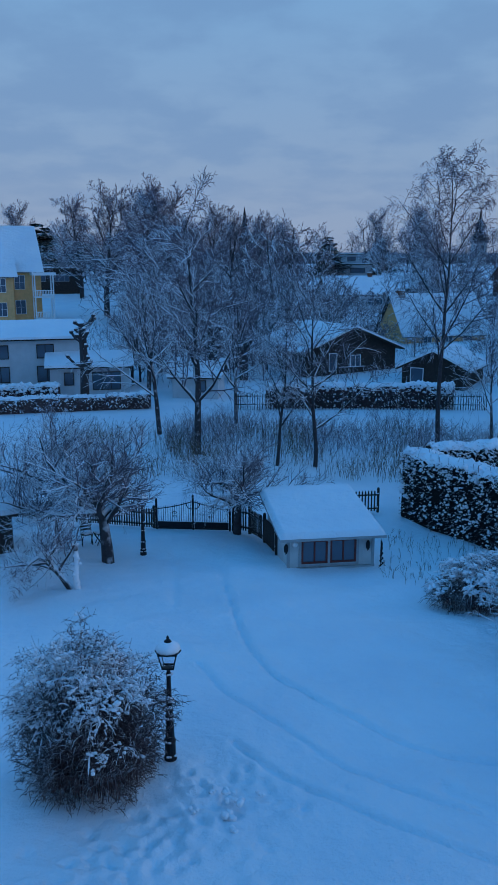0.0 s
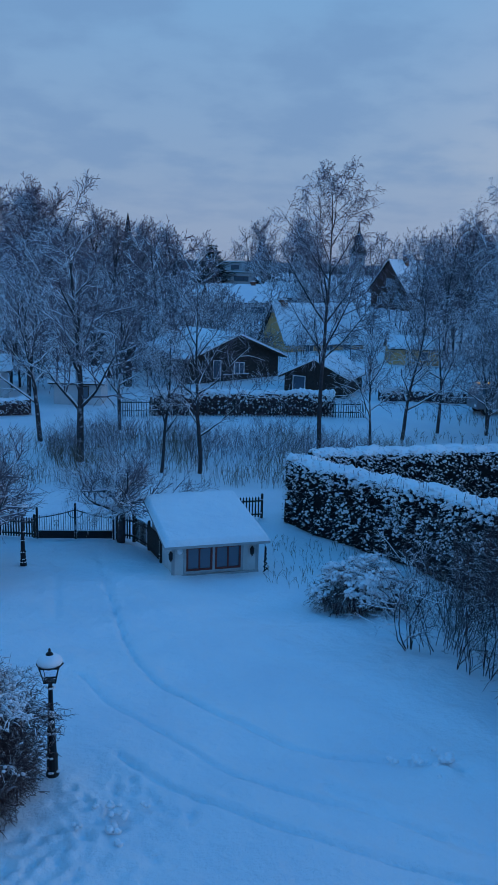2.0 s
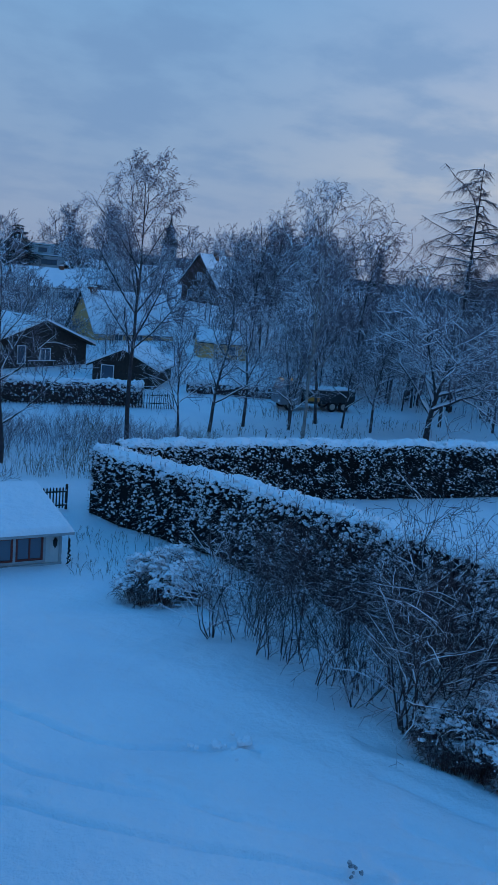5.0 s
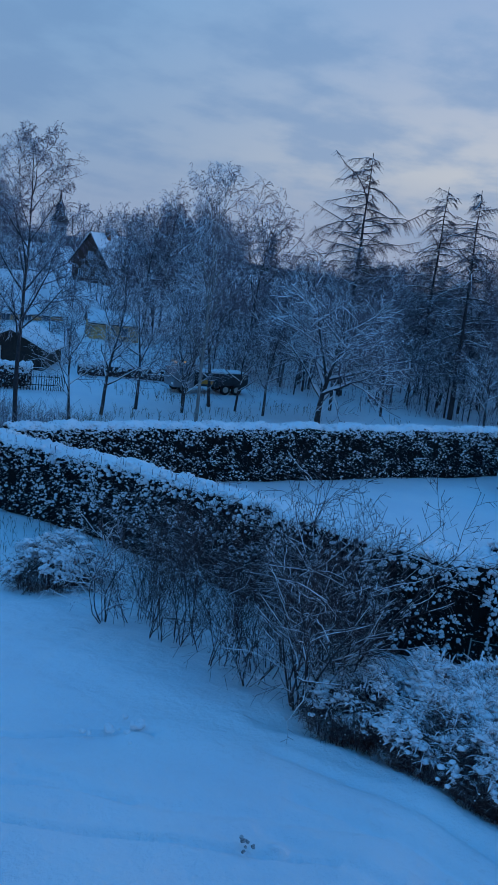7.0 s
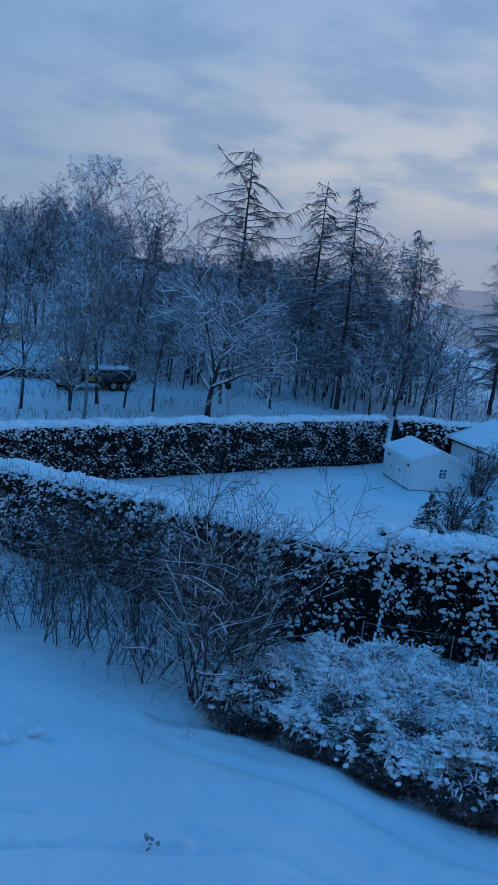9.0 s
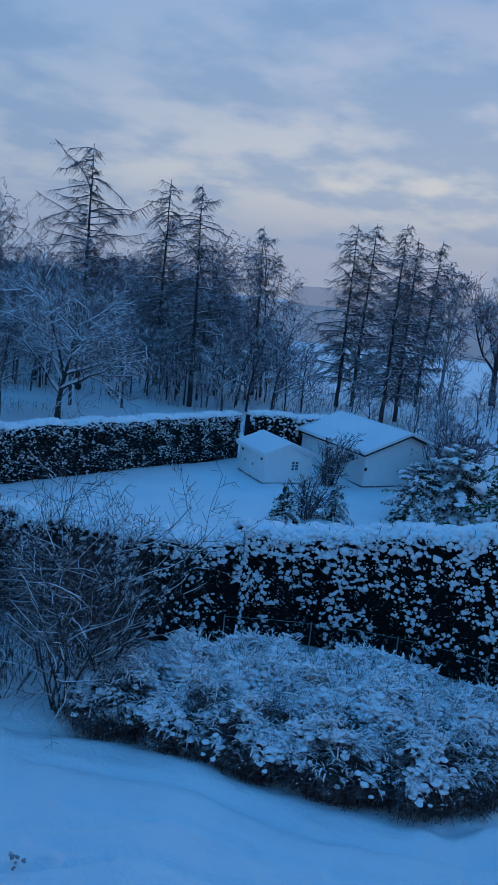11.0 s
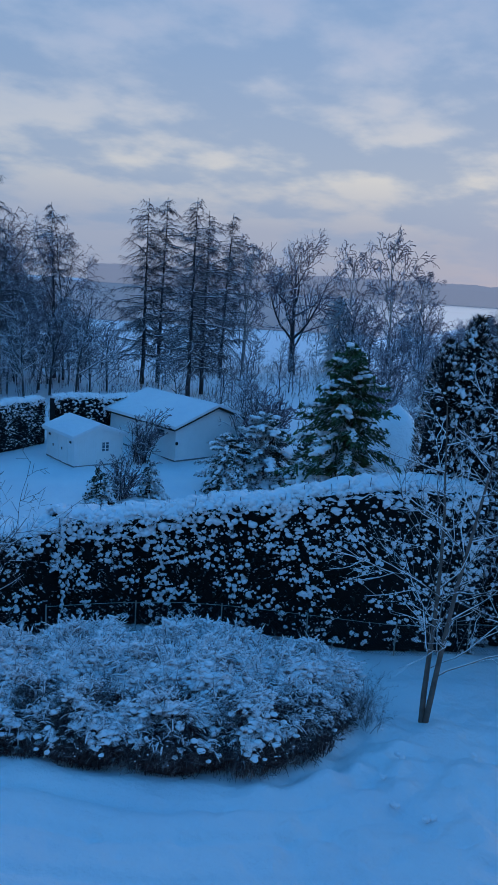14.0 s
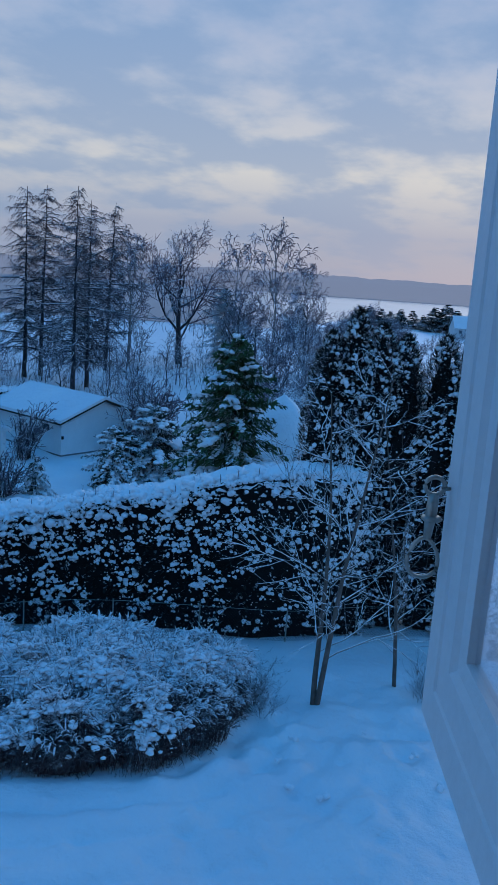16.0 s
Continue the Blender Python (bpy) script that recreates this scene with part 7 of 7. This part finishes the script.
def laden_fir(name, m, label, seed, h, width, boughs, group="", laden=0.75, pad=0.12, foliage=None):
    """An uneven fir: drooping boughs hung with needle sprays, long pads of snow on the lower ones."""
    rng = random.Random(seed)
    ob = thing(name, m, label, "tree", group)
    part("trunk", Mesh().tube([(0, 0, -0.3), (0.03, 0, h * 0.5), (0, 0, h * 0.97)], [h * 0.018, h * 0.011, 0.012], 6), BARK, ob, smooth=True)
    green, snow = Mesh(), Mesh()
    for b in range(boughs):
        u = (b + rng.random()) / boughs
        a = 2.4 * b + rng.uniform(-0.4, 0.4)
        l = width * max(0.0, 1 - u ** 3.4) ** 0.8 * (0.72 + 0.28 * math.sin(math.pi * min(1.0, 0.3 + 0.6 * u))) * rng.uniform(0.55, 1.15) + 0.15
        z0, droop = h * (0.05 + 0.93 * u), rng.uniform(0.25, 0.75) * (1.25 - u)
        rise = 0.35 * u + rng.gauss(0.05, 0.1)
        n = 7
        arc = []
        for k in range(n + 1):
            f = k / n
            turn = a + 0.25 * f * math.sin(seed + b)
            arc.append((l * f * math.cos(turn), l * f * math.sin(turn), max(0.05, z0 + l * (rise * f - droop * f * f))))
        for k in range(1, n + 1):
            f = k / n
            x, y, z = arc[k]
            for q in range(14):
                side = rng.choice((-1, 1))
                g = a + side * rng.uniform(0.2, 1.4)
                w = (0.28 * l * (1.2 - f) + 0.12 * h / 10) * rng.uniform(0.4, 1.1)
                ox, oy, oz = rng.gauss(0, 0.05), rng.gauss(0, 0.05), rng.gauss(0, 0.06)
                ex, ey, ez = x + w * math.cos(g), y + w * math.sin(g), z - w * rng.uniform(0.0, 0.9)
                t = 0.010 * h * rng.uniform(0.3, 0.75)
                tx, ty = -math.sin(g) * t, math.cos(g) * t
                green.add([(x + ox - tx, y + oy - ty, z + oz), (x + ox + tx, y + oy + ty, z + oz - 0.02), (ex + tx * 0.4, ey + ty * 0.4, ez - 0.03), (ex - tx * 0.4, ey - ty * 0.4, ez + 0.02)], [(0, 1, 2, 3)])
        if rng.random() < laden * (1.15 - 0.75 * u):
            k0 = rng.choice((1, 2, 3))
            top = pad * rng.uniform(0.5, 1.25) * (1.2 - 0.5 * u)
            for k in range(k0, n):
                for g in (0.0, 0.5):
                    p = [arc[k][c] + (arc[k + 1][c] - arc[k][c]) * g for c in range(3)]
                    w = top * rng.uniform(0.7, 1.15)
                    for _s in range(2):
                        e = rng.gauss(0, w * 0.8)
                        snow.clump(p[0] - e * math.sin(a), p[1] + e * math.cos(a), p[2] + 0.5 * w - 0.4 * abs(e), w, w, w * 0.62, rng)
    part("foliage", green, foliage or NEEDLE_FIR, ob)
    part("snow", snow, SNOW_CLUMP, ob, "pillows of fresh snow on the boughs", smooth=True)["kind"] = "stuff"
    return ob


laden_fir("fir_tree", spot(31.5, 12.2), "green fir with boughs weighed down by thick snow", 181, 9.8, 2.45, 130, laden=1.0, pad=0.16)


def make_snow_heap(x, y, w, h, seed):
    """A steep rounded heap of snow over something buried."""
    ob = thing("snow_heap", spot(x, y), "steep smooth heap of snow beside the fir", "snow heap")
    me, n, k = Mesh(), 28, 14
    pts = []
    for i in range(k + 1):
        u = i / k
        for j in range(n):
            a = 2 * math.pi * j / n
            r = w * (1 - u) ** 0.6 * (1 + 0.10 * noise.noise(Vector((1.3 * math.cos(a), 1.3 * math.sin(a), 2 * u + seed))))
            pts.append((r * math.cos(a), r * math.sin(a), -0.3 + (h + 0.3) * u + 0.12 * noise.noise(Vector((r * math.cos(a), r * math.sin(a), seed)))))
    me.add(pts, [(i * n + j, i * n + (j + 1) % n, (i + 1) * n + (j + 1) % n, (i + 1) * n + j) for i in range(k) for j in range(n)])
    part("snow_body", me, SNOW, ob, smooth=True)


make_snow_heap(37.6, 12.0, 3.4, 6.9, 4)
small_fir = conifer("small_fir", spot(36.5, 25.6), "small conifer loaded with snow", 182, 2.1, 1.1, 9, 10, group="small conifers on the lawn", size=0.8, snow_amount=3.2, foliage=NEEDLE_SNOWY)
for x, y, s, a in ((33.4, 26.6, 1.0, 90), (39.6, 22.6, 1.3, 300), (44.6, 19.5, 1.7, 130)):
    copy_thing(small_fir, spot(x, y, a, 0, s))
lawn_shrub = tree_thing("lawn_shrub", spot(34.8, 26.4), "leafless upright shrub on the lawn", shrub(183, 24, 2.6, 0.8, 0.22, (5, 3, 2), 0.014, 0.02, 0.018, 0.4), BARK, TWIG, "lawn shrubs", "shrub", "stem_mass", "crown")
laden_fir("pine_tree", spot(117.5, 48.5), "dark rounded pine among the bare field trees", 133, 12.0, 3.8, 70, laden=0.15, foliage=NEEDLE_SNOWY)
laden_conifer = laden_fir("small_fir", spot(41.3, 23.5), "conifer on the lawn bowed under pads of snow", 184, 3.3, 1.6, 60, "small conifers on the lawn", 1.0, 0.13, NEEDLE_SNOWY)
copy_thing(laden_conifer, spot(44.0, 22.3, 70, 0, 1.35))
copy_thing(laden_conifer, spot(42.7, 23.2, 200, 0, 0.8))
copy_thing(lawn_shrub, spot(47.8, 25.4, 30, 0, 1.6))
copy_thing(lawn_shrub, spot(50.0, 25.2, 130, 0, 1.7))
copy_thing(lawn_shrub, spot(52.6, 26.2, 230, 0, 1.7))
copy_thing(lawn_shrub, spot(43.0, 31.0, 60, 0, 1.3))


# ---- rough growth between the gate and the road ----
def thicket(name, label, az0, az1, d0, d1, count, h, seed, mat, thick=1.0, lean=0.22):
    rng = random.Random(seed)
    ob = thing(name, Matrix.Identity(4), label, "undergrowth", kind="stuff")
    me = Mesh()
    for _ in range(count):
        az, d = radians(rng.uniform(az0, az1)), rng.uniform(d0, d1)
        x, y = d * math.sin(az), d * math.cos(az)
        if noise.noise(Vector((x * 0.22, y * 0.22, seed))) < -0.05:
            continue
        z = ground(x, y)
        k = h * rng.uniform(0.4, 1.1)
        lx, ly = rng.gauss(0, lean) * k, rng.gauss(0, lean) * k
        me.tube([(x, y, z - 0.05), (x + lx * 0.4, y + ly * 0.4, z + k * 0.55), (x + lx, y + ly, z + k)], [0.016 * thick, 0.013 * thick, 0.009 * thick], 3)
        for _k in range(2):
            f = rng.uniform(0.35, 0.8)
            bx, by, bz = x + lx * f, y + ly * f, z + k * f
            me.tube([(bx, by, bz), (bx + rng.gauss(0, 0.2) * k, by + rng.gauss(0, 0.2) * k, bz + 0.3 * k)], [0.011 * thick, 0.008 * thick], 3)
    part("stalks", me, mat, ob)


thicket("roadside_scrub", "bare stalks and saplings standing in snow by the road", -14, 20, 45, 58, 3400, 1.5, 41, DRY_GRASS, 0.6)
thicket("roadside_scrub", "dark saplings and bramble along the road bank", -6, 17, 51, 61, 2300, 1.9, 48, TWIG, 0.6, 0.45)
thicket("roadside_scrub", "bare stalks and saplings below the trees", 20, 51, 58, 74, 1000, 0.9, 42, DRY_GRASS, 0.9)
thicket("ditch_grass", "dry grass tufts poking through snow behind the hut", 5, 11, 42.5, 44.5, 260, 0.9, 43, DRY_GRASS)
thicket("field_scrub", "low scrub on the field by the lake", 50, 84, 68, 130, 2400, 1.1, 44, DRY_GRASS, 1.3)
thicket("hedge_foot_scrub", "dry stalks along the hedge foot", 10, 27, 26, 35, 500, 0.5, 45, DRY_GRASS, 0.5)
thicket("hill_scrub", "scrub between the houses on the hill", -12, 18, 78, 130, 1800, 1.5, 46, TWIG_SNOWY, 1.5)
thicket("wood_floor", "leafless undergrowth between the woodland trunks", 19, 54, 80, 112, 2600, 1.3, 47, TWIG, 1.0)


# ---- clods of snow kicked up on the drive ----
def make_clods(x, y, spread, count, size, seed, mat=None):
    rng = random.Random(seed)
    ob = thing("snow_clod", spot(x, y), "clods of kicked-up snow lying on the drive", "snow clod", "clods on the drive")
    for _ in range(count):
        k = size * rng.uniform(0.5, 1.1)
        me = Mesh()
        for _k in range(3):
            me.clump(rng.gauss(0, k * 0.5), rng.gauss(0, k * 0.5), k * 0.25, k * 0.7, k * 0.7, k * 0.6, rng, True)
        c = part("clod", me, mat or SNOW_CLUMP, ob, smooth=True)
        c.matrix_basis = pose(rng.gauss(0, spread), rng.gauss(0, spread), 0.03)


make_clods(6.4, 9.7, 0.12, 5, 0.055, 1, MOTTLED_SNOW)
make_clods(5.9, 13.6, 0.35, 9, 0.11, 2)
make_clods(-0.2, 12.2, 0.5, 12, 0.09, 3)
make_clods(14.6, 3.4, 1.3, 12, 0.09, 4)
